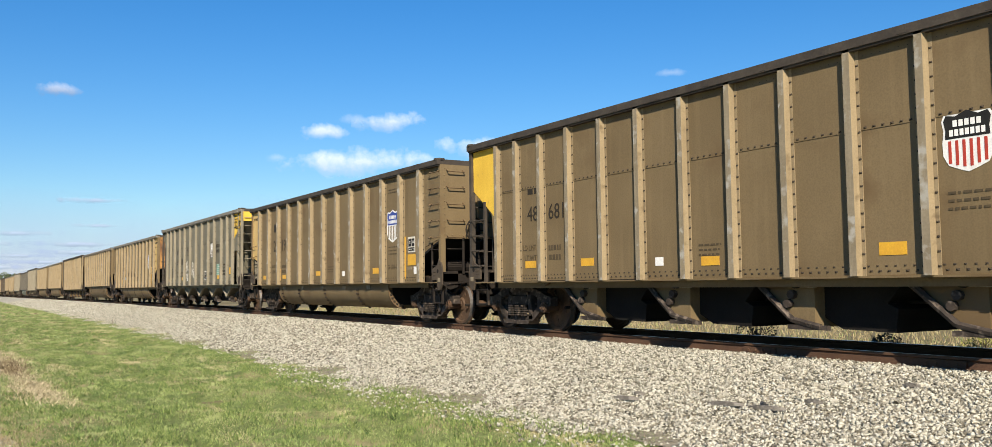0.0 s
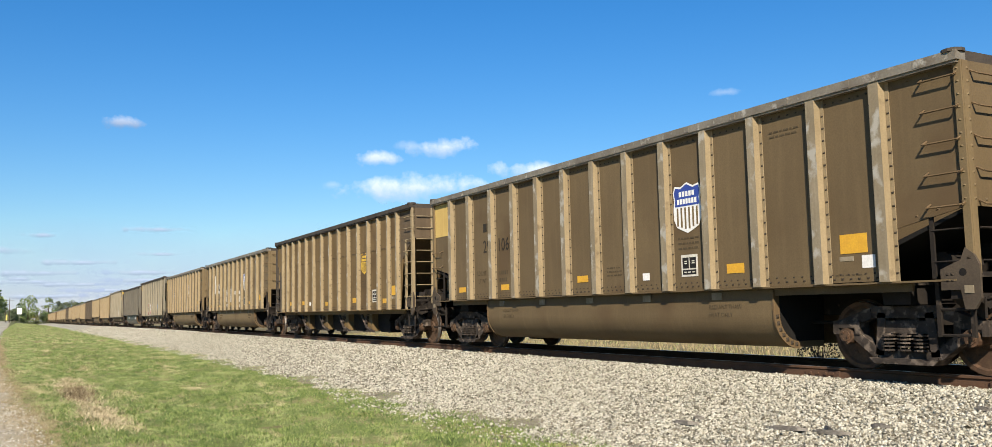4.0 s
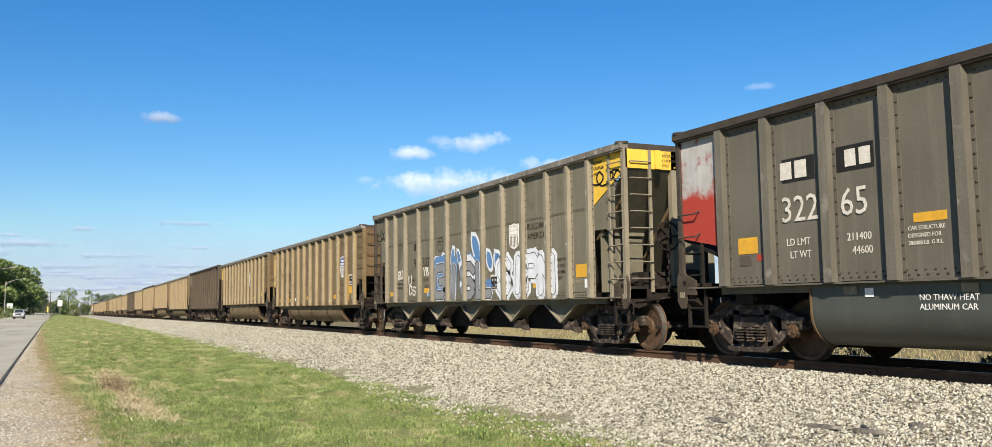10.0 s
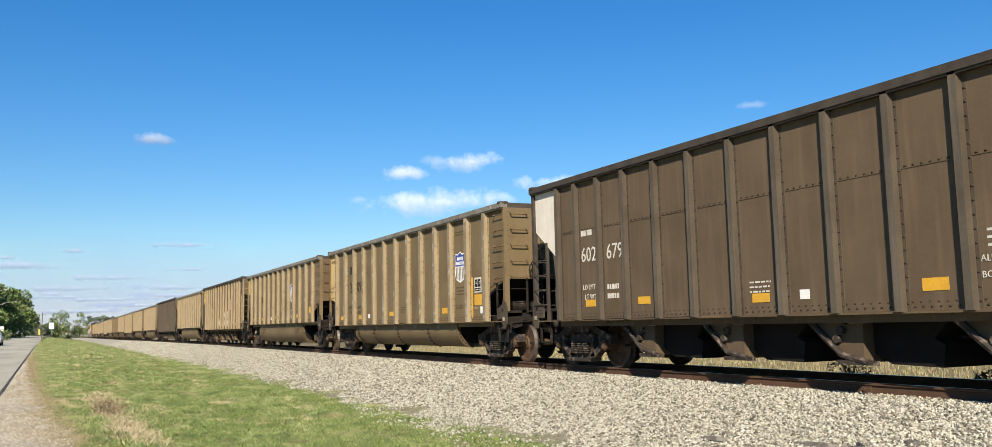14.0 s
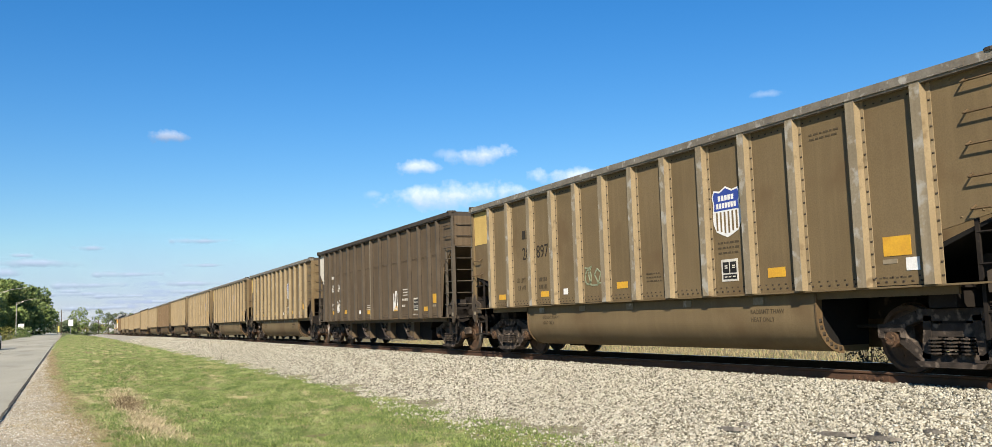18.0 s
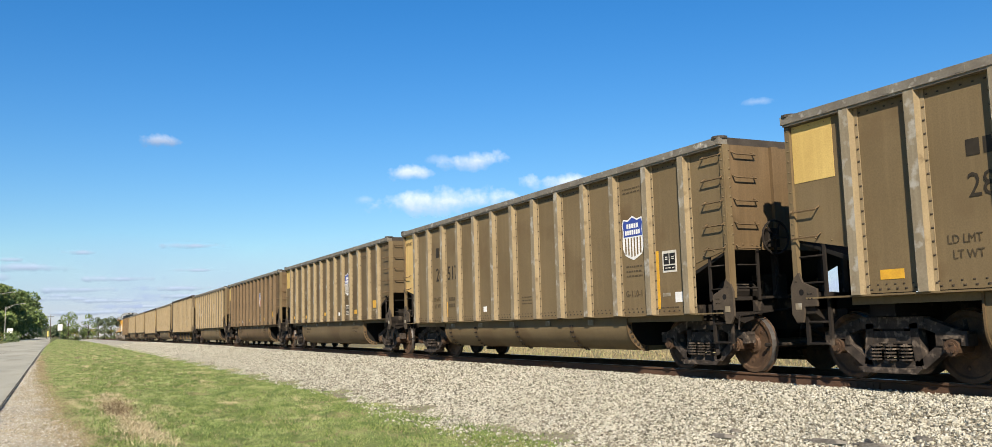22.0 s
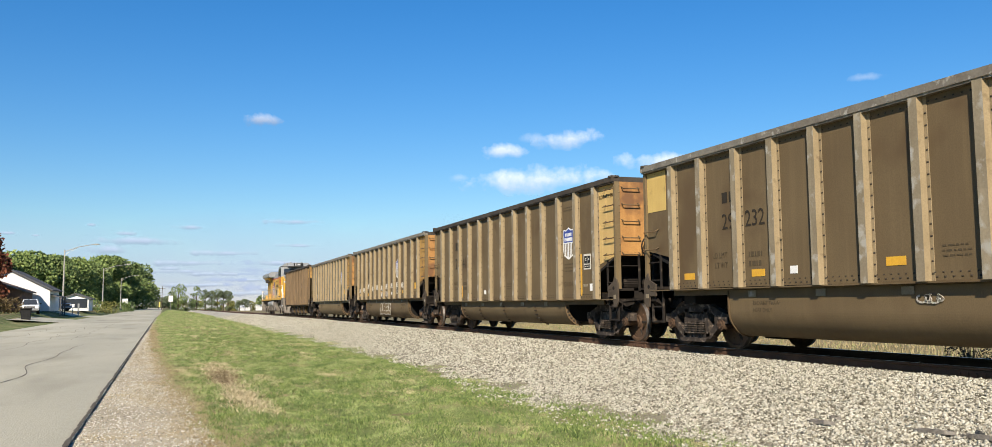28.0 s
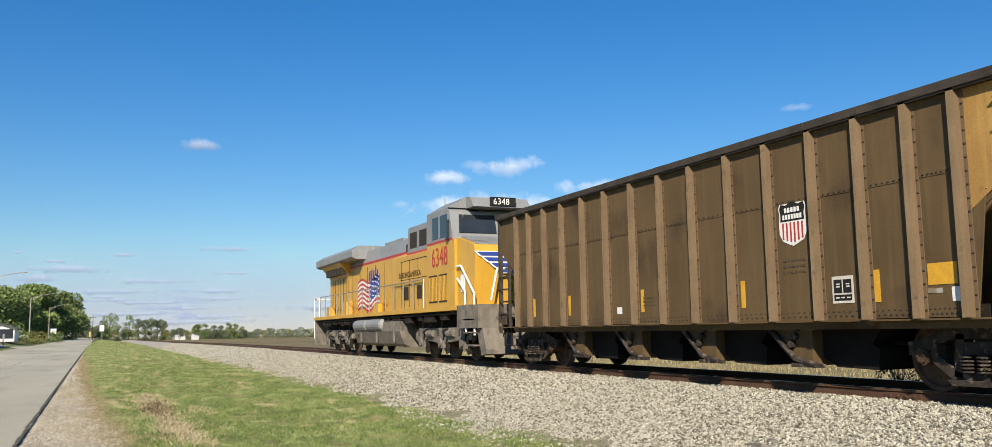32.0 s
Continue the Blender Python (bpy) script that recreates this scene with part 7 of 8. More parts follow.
house(38.2, 470, 10.5, 10, 1.9, 3.6, STUCCO, mat("white_metal_roof", (0.66, 0.66, 0.65), None, 0.5), "far white metal farm shed", [], 20)
# porch beside the white house
s = Shape()
s.prism([(-15.9, 3.3), (-14.3, 2.9), (-14.3, 2.75), (-15.9, 3.15)], "y", 132.5, 138)
for yy in (132.7, 135.2, 137.8):
    s.box(-14.5, -14.35, yy - 0.07, yy + 0.07, -0.3, 2.85)
tagged(part("porch", s, ROOFG, None), "dark open porch roof on posts beside the white house", "porch")


def street_lamp(x, y, h, arm, seed):
    z = ground_z(x, y)
    e = empty("street_lamp", Matrix.Translation((x, y, z)), "tall pale metal street lamp with a long arm", "lamp", "street lamps along the road")
    s = Shape()
    s.tube((0, 0, -0.2), (0.05, 0, h), 0.17, 10, 0.09)
    s.tube((0, 0, 0), (0, 0, 0.5), 0.2, 10)
    part("pole", s, mat("pale_lamp_metal", (0.42, 0.39, 0.33), (0.33, 0.30, 0.25), 0.5, 0.3), e)
    s = Shape()
    s.line([(0.05, 0, h - 0.3), (arm * 0.5, 0, h + 0.55), (arm, 0, h + 1.0)], 0.06, 6)
    s.line([(0.05, 0, h - 0.9), (arm * 0.45, 0, h + 0.45)], 0.03, 5)
    part("arm", s, MATS["pale_lamp_metal"], e)
    s = Shape()
    s.ball((arm + 0.35, 0, h + 1.0), 0.5, 0.2, 0.12)
    part("lamp_head", s, MATS["pale_lamp_metal"], e)
    return e


street_lamp(-17.6, 165, 10.2, 4.6, 1)
street_lamp(-17.4, 250, 10.5, 5.7, 2)
street_lamp(-17.2, 328, 10.2, 5.0, 3)


def pickup(name, m, body, label, suv=False):
    """A parked or driving vehicle; its front looks along -y."""
    e = empty(name, m, label, "truck" if not suv else "car")
    front, back, deck = (-2.3, 2.3, 1.05) if suv else (-2.85, 2.85, 1.18)
    s = Shape()
    s.prism([(front + 0.06, 0.42), (front, 0.62), (front + 0.03, deck - 0.14), (front + 0.25, deck - 0.02), (front + 1.3, deck + 0.03), (back - 0.05, deck + 0.03), (back, deck - 0.2), (back, 0.45)], "x", -0.96, 0.96)
    b = part("body", s, body, e)
    md = b.modifiers.new("edge", "BEVEL")
    md.width, md.segments = 0.10, 3
    c0, c1 = front + 1.25, (back - 0.1 if suv else 1.0)
    top = deck + 0.68
    r0, r1 = c0 + 0.75, c1 - (0.5 if suv else 0.25)
    s = Shape()      # cabin, leaning in towards the roof
    lo_ = [(-0.90, c0, deck), (0.90, c0, deck), (0.90, c1, deck), (-0.90, c1, deck)]
    up_ = [(-0.70, r0, top), (0.70, r0, top), (0.70, r1, top), (-0.70, r1, top)]
    s.add(lo_ + up_, [(0, 3, 2, 1), (4, 5, 6, 7), (0, 1, 5, 4), (1, 2, 6, 5), (2, 3, 7, 6), (3, 0, 4, 7)])
    cab = part("cabin", s, body, e)
    md = cab.modifiers.new("edge", "BEVEL")
    md.width, md.segments = 0.07, 2

    def glass(nm, quad, f=0.12, off=(0, 0, 0)):
        mid = sum((Vector(q) for q in quad), Vector()) / 4
        pts = [Vector(q).lerp(mid, f) + Vector(off) for q in quad]
        g = Shape()
        g.add(pts, [(0, 1, 2, 3)])
        part(nm, g, PANE, e)
    glass("windscreen", [lo_[0], lo_[1], up_[1], up_[0]], 0.12, (0, -0.02, 0.01))
    glass("rear_window", [lo_[2], lo_[3], up_[3], up_[2]], 0.2, (0, 0.02, 0.01))
    glass("side_window", [lo_[1], lo_[2], up_[2], up_[1]], 0.18, (0.02, 0, 0.01))
    glass("side_window", [lo_[3], lo_[0], up_[0], up_[3]], 0.18, (-0.02, 0, 0.01))
    if not suv:
        s = Shape()
        s.box(-0.80, 0.80, 1.15, 2.72, deck + 0.0, deck + 0.045)
        part("bed_liner", s, BLACK, e)
    for d in (-1, 1):
        s = Shape()
        s.box(d * 0.74 - 0.17, d * 0.74 + 0.17, front - 0.02, front + 0.08, deck - 0.36, deck - 0.16)
        part("headlight", s, WHITE, e)
        s = Shape()
        s.box(d * 1.07 - 0.10, d * 1.07 + 0.10, c0 + 0.32, c0 + 0.42, deck + 0.06, deck + 0.26)
        part("mirror", s, BLACK, e)
        for yy in (front + 1.05, back - 1.1):
            s = Shape()
            s.tube((d * 0.70, yy, 0.39), (d * 0.985, yy, 0.39), 0.39, 18)
            w = part("wheel", s, BLACK, e)
            s = Shape()
            s.tube((d * 0.96, yy, 0.39), (d * 1.0, yy, 0.39), 0.25, 12)
            part("rim", s, HARBOR, w)
            s = Shape()
            s.tube((d * 0.90, yy, 0.41), (d * 0.968, yy, 0.41), 0.47, 18)
            part("wheel_arch", s, BLACK, e)
    s = Shape()
    s.box(-0.54, 0.54, front - 0.03, front + 0.05, deck - 0.42, deck - 0.13)
    g = part("grille", s, GRILLE, e)
    for k in range(3):
        s = Shape()
        s.box(-0.52, 0.52, front - 0.045, front - 0.02, deck - 0.38 + 0.09 * k, deck - 0.355 + 0.09 * k)
        part("grille_bar", s, HARBOR, g)
    s = Shape()
    s.box(-0.95, 0.95, front - 0.12, front + 0.1, 0.44, 0.66)
    part("bumper", s, HARBOR, e)
    s = Shape()
    s.box(-0.7, 0.7, front - 0.06, front + 0.1, 0.26, 0.44)
    part("air_dam", s, BLACK, e)
    return e


SILVER = mat("silver_car_paint", (0.55, 0.55, 0.54), (0.50, 0.50, 0.49), 0.3, 0.3, 1, 0.0)
WHITECAR = mat("white_car_paint", (0.78, 0.78, 0.77), (0.74, 0.74, 0.73), 0.3, 0, 1, 0.0)
NAVY = mat("slate_blue_car_paint", (0.10, 0.13, 0.19), (0.09, 0.12, 0.17), 0.3, 0.2, 1, 0.0)
DRIVER = pickup("pickup_truck", pose(-6, 180, 0), SILVER, "silver pickup truck driving down the road")
pickup("suv", pose(-15.65, 115, ground_z(-15.65, 115) + 0.02, 0, 0, 6), WHITECAR, "white car parked on a driveway", True)
pickup("pickup_truck", pose(-16.9, 148, ground_z(-16.9, 148) + 0.02, 0, 0, 40), NAVY, "slate blue pickup parked by the lamp post")
pickup("car", pose(-16.2, 205, ground_z(-16.2, 205) + 0.02, 0, 0, 30), WHITECAR, "small white car parked under the trees", True)
pickup("car", pose(-24.6, 113, ground_z(-24.6, 113) + 0.02, 0, 0, 10), WHITECAR, "white car parked before the brown house", True)

# bin, hedges, posts, signs
b = empty("wheelie_bin", Matrix.Translation((-13.75, 98.5, ground_z(-13.75, 98.5))), "black wheeled rubbish bin at the kerb", "bin")
s = Shape()
s.prism([(-0.36, 0.05), (0.36, 0.05), (0.45, 1.25), (-0.45, 1.25)], "y", -0.4, 0.4)
part("body", s, BLACK, b)
s = Shape()
s.box(-0.48, 0.48, -0.5, 0.46, 1.25, 1.34)
part("lid", s, BLACK, b)


def hedge(x, y, w, d, h, leaf, seed, label, n=900):
    e = empty("hedge", Matrix.Translation((x, y, ground_z(x, y))), label, "hedge")
    me = leaf_cloud([(-w * 0.3, 0, h * 0.5, w * 0.3, d / 2, h * 0.5), (0, 0, h * 0.52, w * 0.3, d / 2, h * 0.5), (w * 0.3, 0, h * 0.48, w * 0.3, d / 2, h * 0.5)], n, 0.16, seed)
    me.materials.append(leaf)
    o = new("foliage", me)
    o.parent = e
    return e


hedge(-17.3, 107, 3.6, 2.4, 1.75, LEAF_HEDGE, 5, "clipped reddish-brown hedge by the driveway")
hedge(-21.2, 106, 4.0, 2.4, 1.75, LEAF_HEDGE, 6, "clipped reddish-brown hedge by the driveway")
hedge(-12.8, 196, 4.0, 3, 2.6, LEAF_YEL, 7, "pale green roadside shrub")
hedge(-15.8, 190, 4.0, 3, 2.4, LEAF_DK, 8, "dark green roadside shrub")
hedge(-11.2, 240, 3.5, 3, 2.8, LEAF_DK, 9, "dark green roadside shrub")


def sign(x, y, h, w, sh, face, label, post=0.05):
    e = empty("road_sign", Matrix.Translation((x, y, ground_z(x, y))), label, "sign")
    s = Shape()
    s.box(-post, post, -post, post, -0.1, h)
    part("post", s, HARBOR, e)
    s = Shape()
    s.box(-w / 2, w / 2, -0.08, -0.05, h - sh, h)
    part("board", s, face, e)


sign(-14.4, 300, 3.6, 1.6, 1.5, WHITE, "white square road sign on a post")
sign(-1.2, 330, 5.0, 1.4, 2.0, WHITE, "white sign by the track")
sign(-5.1, 350, 3.0, 0.5, 1.9, mat("yellow_marker", (0.6, 0.5, 0.12), None, 0.6), "yellow marker post beside the road")
sign(-14.6, 150, 1.6, 0.5, 0.5, WHITE, "white mail box on a post")
sign(-13.6, 148, 1.9, 0.25, 1.5, HARBOR, "grey post by the driveway")
for k, (x, y, h) in enumerate(((-4.4, 360, 9.0), (-6.6, 430, 8.5))):
    e = empty("utility_pole", Matrix.Translation((x, y, ground_z(x, y))), "thin wooden utility pole", "pole", "utility poles")
    s = Shape()
    s.tube((0, 0, 0), (0, 0, h), 0.15, 8, 0.1)
    part("pole", s, BARK, e)
    s = Shape()
    s.box(-1.1, 1.1, -0.06, 0.06, h - 0.9, h - 0.75)
    part("crossarm", s, BARK, e)
# pale drives and a kerb strip on the village side
strip("driveway", lambda y: (-24, road_edge(y) - 8.3), [94, 97, 100, 104, 108, 112], 0.02, ASPHALT, "pale concrete driveway", "driveway", nx=3)
strip("driveway", lambda y: (-19, road_edge(y) - 8.3), [140, 145, 150, 156], 0.02, ASPHALT, "pale concrete driveway", "driveway", nx=3)

# ---- clouds and added horizon haze, far off ----
def cloud_mat(name, soft, dens, low, high, rag=2.3):
    m = bpy.data.materials.new(name)
    m.use_nodes = True
    nt, N = m.node_tree, m.node_tree.nodes
    L = nt.links.new
    N.remove(N["Principled BSDF"])
    co = N.new("ShaderNodeTexCoord")
    info = N.new("ShaderNodeObjectInfo")
    mp = N.new("ShaderNodeMapping")
    mp.inputs["Location"].default_value, mp.inputs["Scale"].default_value = (-1, -1, 0), (2, 2, 0)
    L(co.outputs["Generated"], mp.inputs[0])
    ln = N.new("ShaderNodeVectorMath")
    ln.operation = "LENGTH"
    L(mp.outputs[0], ln.inputs[0])
    add = N.new("ShaderNodeVectorMath")
    add.operation = "ADD"
    cm = N.new("ShaderNodeCombineXYZ")
    rn = N.new("ShaderNodeMath")
    rn.operation = "MULTIPLY"
    rn.inputs[1].default_value = 91.0
    L(info.outputs["Random"], rn.inputs[0])
    L(rn.outputs[0], cm.inputs[2])
    L(co.outputs["Object"], add.inputs[0])
    L(cm.outputs[0], add.inputs[1])
    n = N.new("ShaderNodeTexNoise")
    n.inputs["Scale"].default_value = soft
    n.inputs["Detail"].default_value = 7
    n.inputs["Roughness"].default_value = 0.58
    L(add.outputs[0], n.inputs["Vector"])
    s1 = N.new("ShaderNodeMath")
    s1.operation = "MULTIPLY_ADD"
    s1.inputs[1].default_value, s1.inputs[2].default_value = rag, 0.6 - rag / 2
    L(n.outputs["Fac"], s1.inputs[0])
    s2 = N.new("ShaderNodeMath")
    s2.operation = "SUBTRACT"
    L(s1.outputs[0], s2.inputs[0])
    s3 = N.new("ShaderNodeMath")
    s3.operation = "MULTIPLY"
    s3.inputs[1].default_value = 1.15
    L(ln.outputs["Value"], s3.inputs[0])
    L(s3.outputs[0], s2.inputs[1])
    r = N.new("ShaderNodeMapRange")
    r.inputs[1].default_value, r.inputs[2].default_value, r.inputs[4].default_value = -0.30, 0.45, dens
    L(s2.outputs[0], r.inputs[0])
    em = N.new("ShaderNodeEmission")
    sep = N.new("ShaderNodeSeparateXYZ")
    L(mp.outputs[0], sep.inputs[0])
    mr = N.new("ShaderNodeMapRange")
    mr.inputs[1].default_value, mr.inputs[2].default_value = -0.6, 0.3
    L(sep.outputs[1], mr.inputs[0])
    mx = N.new("ShaderNodeMix")
    mx.data_type = "RGBA"
    mx.inputs[6].default_value, mx.inputs[7].default_value = (*low, 1), (*high, 1)
    L(mr.outputs[0], mx.inputs[0])
    L(mx.outputs[2], em.inputs["Color"])
    em.inputs["Strength"].default_value = 0.85
    tr = N.new("ShaderNodeBsdfTransparent")
    ms = N.new("ShaderNodeMixShader")
    L(r.outputs[0], ms.inputs[0])
    L(tr.outputs[0], ms.inputs[1])
    L(em.outputs[0], ms.inputs[2])
    L(ms.outputs[0], N["Material Output"].inputs["Surface"])
    return m


PUFF = cloud_mat("white_cloud", 0.010, 0.70, (0.50, 0.57, 0.67), (0.84, 0.86, 0.90))
WISP = cloud_mat("thin_cloud", 0.013, 0.82, (0.21, 0.265, 0.385), (0.47, 0.55, 0.70))
# smooth haze colour for the low sky, painted as a faint glow
BANK = cloud_mat("horizon_haze_bank", 0.003, 0.52, (0.33, 0.375, 0.61), (0.25, 0.335, 0.62), 0.3)
PALE = cloud_mat("faint_cloud", 0.012, 0.22, (0.60, 0.66, 0.74), (0.80, 0.82, 0.84))


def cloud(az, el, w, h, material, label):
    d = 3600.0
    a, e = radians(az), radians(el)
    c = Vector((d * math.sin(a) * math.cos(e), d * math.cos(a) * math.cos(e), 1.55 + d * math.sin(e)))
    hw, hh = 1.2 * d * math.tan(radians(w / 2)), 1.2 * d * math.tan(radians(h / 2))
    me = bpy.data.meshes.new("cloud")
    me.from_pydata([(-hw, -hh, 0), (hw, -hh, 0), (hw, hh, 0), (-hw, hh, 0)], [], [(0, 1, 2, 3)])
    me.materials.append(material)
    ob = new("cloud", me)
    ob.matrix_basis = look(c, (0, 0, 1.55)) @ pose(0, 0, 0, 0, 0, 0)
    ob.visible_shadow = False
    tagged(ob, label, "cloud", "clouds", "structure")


for az, el, w, h, cm in ((23.0, 7.92, 9.6, 1.8, PUFF), (20.7, 9.80, 3.8, 1.25, PUFF), (24.9, 10.5, 4.4, 1.3, PUFF), (5.2, 11.55, 3.2, 1.0, WISP), (31.2, 8.9, 6.2, 1.4, PUFF), (22.4, 10.6, 2.2, 0.8, PALE), (43.0, 13.2, 2.6, 0.55, PALE), (17.6, 8.1, 1.8, 0.7, PALE)):
    cloud(az, el, w, h, cm, "small white fair-weather cloud")
STREAKS = [(0.9, 4.77, 2.3, 0.4), (-2.8, 4.32, 1.4, 0.32), (-2.1, 3.89, 5.4, 0.59), (-3.6, 3.35, 2.9, 0.74), (3.1, 3.21, 4.8, 0.42), (7.4, 3.71, 3.1, 0.3), (1.0, 2.59, 5.1, 0.44), (6.4, 2.61, 5.2, 0.41), (3.2, 1.93, 6.2, 0.31), (-0.3, 2.26, 1.5, 0.31), (4.4, 1.57, 5.6, 0.31), (0.7, 2.09, 3.9, 0.36), (6.5, 2.15, 5.0, 0.37), (7.2, 5.2, 3.6, 0.41), (-9.0, 4.19, 1.0, 0.24), (-7.6, 4.09, 0.5, 0.17), (-4.7, 4.79, 0.6, 0.25), (1.6, 1.27, 6.3, 0.36), (6.2, 1.07, 5.7, 0.46), (3.9, 0.75, 10.3, 0.46), (-11.6, 3.15, 4.3, 0.41), (-10.9, 2.29, 4.6, 0.41)]
for az, el, w, h in STREAKS + [(14 + 4.5 * k, 1.6 + 1.1 * ((k * 5) % 4), 9 + 2 * (k % 3), 0.6 + 0.2 * (k % 3)) for k in range(10)]:
    cloud(az, el, w, h, WISP, "thin streak of cloud low over the horizon")
# broad cards added to tint the sky near the horizon with haze
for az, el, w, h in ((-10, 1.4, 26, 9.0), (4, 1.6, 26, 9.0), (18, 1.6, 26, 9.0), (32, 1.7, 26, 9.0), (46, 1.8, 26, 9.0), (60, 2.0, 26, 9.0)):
    cloud(az, el, w, h, BANK, "pale bank of thin cloud and painted haze, added along the horizon")

# ---- track details ----
s = Shape()
s.box(-1.3, 1.3, -0.115, 0.115, -0.17, 0.0)
TIE_ME = s.mesh("tie", [TIE])
s = Shape()
s.box(-0.19, 0.19, -0.09, 0.09, 0.0, 0.02)
for dx in (-0.11, 0.11):
    for dy in (-0.05, 0.05):
        s.box(dx - 0.015, dx + 0.015, dy - 0.015, dy + 0.015, 0.02, 0.055)
PLATE_ME = s.mesh("tie_plate", [RAILM])
rng = random.Random(5)
for k in range(120):
    y = -2 + k * 0.52
    t = part("tie", TIE_ME, TIE, None, "", (TRACK_X + rng.uniform(-0.04, 0.04), y, RAIL_Z - 0.195 + grade(y)))
    t.rotation_euler.z = rng.uniform(-0.02, 0.02)
    tagged(t, "weathered timber railway tie sunk in ballast", "tie", "ties under the rails")
    if k < 60:
        for d in (-1, 1):
            part("tie_plate", PLATE_ME, RAILM, t, "", (d * 0.753, 0, 0.0))
s = Shape()
for k in range(1000):
    y = 60.4 + k * 0.52
    if y > 560:
        break
    s.box(TRACK_X - 1.3, TRACK_X + 1.3, y - 0.11, y + 0.11, RAIL_Z - 0.30 + grade(y), RAIL_Z - 0.195 + grade(y))
tagged(part("far_ties", s, TIE, None), "weathered timber ties of the distant track", "tie", "", "stuff")
# rail joints: bars bolted to the web
for y in (6.3, 9.1, 18.2, 30.0):
    s = Shape()
    s.box(TRACK_X - 0.753 - 0.045, TRACK_X - 0.753 - 0.012, y - 0.3, y + 0.3, RAIL_Z - 0.14, RAIL_Z - 0.05)
    for q in (-0.2, -0.07, 0.07, 0.2):
        s.tube((TRACK_X - 0.82, y + q, RAIL_Z - 0.095), (TRACK_X - 0.79, y + q, RAIL_Z - 0.095), 0.022, 6)
    tagged(part("joint_bar", s, RAILM, None), "bolted rusty rail joint bar", "joint bar", "rail joints", "structure")


# ---- crushed stone ----
def stone_mat(name, a, b, c):
    m = bpy.data.materials.new(name)
    m.use_nodes = True
    nt, N = m.node_tree, m.node_tree.nodes
    p = N["Principled BSDF"]
    p.inputs["Roughness"].default_value = 0.9
    p.inputs["Specular IOR Level"].default_value = 0.15
    g = N.new("ShaderNodeNewGeometry")
    r = N.new("ShaderNodeValToRGB")
    r.color_ramp.elements[0].color, r.color_ramp.elements[1].color = (*a, 1), (*c, 1)
    e = r.color_ramp.elements.new(0.45)
    e.color = (*b, 1)
    nt.links.new(g.outputs["Random Per Island"], r.inputs[0])
    co = N.new("ShaderNodeTexCoord")
    n = N.new("ShaderNodeTexNoise")
    n.inputs["Scale"].default_value = 60
    nt.links.new(co.outputs["Object"], n.inputs["Vector"])
    mx = N.new("ShaderNodeMix")
    mx.data_type, mx.blend_type = "RGBA", "MULTIPLY"
    mx.inputs[0].default_value = 0.5
    nt.links.new(r.outputs[0], mx.inputs[6])
    mr = N.new("ShaderNodeMapRange")
    mr.inputs[1].default_value, mr.inputs[2].default_value, mr.inputs[3].default_value, mr.inputs[4].default_value = 0.3, 0.7, 0.5, 1.2
    nt.links.new(n.outputs["Fac"], mr.inputs[0])
    nt.links.new(mr.outputs[0], mx.inputs[7])
    nt.links.new(mx.outputs[2], p.inputs["Base Color"])
    return m


STONE = stone_mat("limestone_chips", (0.098, 0.085, 0.062), (0.385, 0.354, 0.272), (0.57, 0.532, 0.428))
OCT = np.array([(1, 0, 0), (-1, 0, 0), (0, 1, 0), (0, -1, 0), (0, 0, 1), (0, 0, -1)], float)
OCT_F = [(0, 2, 4), (2, 1, 4), (1, 3, 4), (3, 0, 4), (2, 0, 5), (1, 2, 5), (3, 1, 5), (0, 3, 5)]


def stones(name, xs, ys, zs, size, material, seed, label, category):
    """Many broken stones in one mesh: skewed, turned eight-sided chips."""
    r = np.random.RandomState(seed)
    n = len(xs)
    base = OCT[None] * r.uniform(0.55, 1.0, (n, 6, 1)) * size[:, None, None] * np.array([1.0, 0.85, 0.65])
    base += r.normal(0, 0.22, (n, 6, 3)) * size[:, None, None]
    a = r.uniform(0, 2 * math.pi, n)
    b = r.normal(0, 0.6, n)
    ca, sa, cb, sb = np.cos(a), np.sin(a), np.cos(b), np.sin(b)
    x, y, z = base[..., 0], base[..., 1], base[..., 2]
    y, z = cb[:, None] * y - sb[:, None] * z, sb[:, None] * y + cb[:, None] * z
    x, y = ca[:, None] * x - sa[:, None] * y, sa[:, None] * x + ca[:, None] * y
    v = np.stack([x + xs[:, None], y + ys[:, None], z + zs[:, None]], -1).reshape(-1, 3)
    f = (np.array(OCT_F)[None] + (np.arange(n) * 6)[:, None, None]).reshape(-1, 3)
    me = bpy.data.meshes.new(name)
    me.vertices.add(len(v))
    me.vertices.foreach_set("co", v.ravel())
    me.loops.add(f.size)
    me.loops.foreach_set("vertex_index", f.ravel())
    me.polygons.add(len(f))
    me.polygons.foreach_set("loop_start", np.arange(0, f.size, 3))
    me.polygons.foreach_set("loop_total", np.full(len(f), 3))
    me.update(calc_edges=True)
    me.materials.append(material)
    return tagged(new(name, me), label, category, "", "stuff")


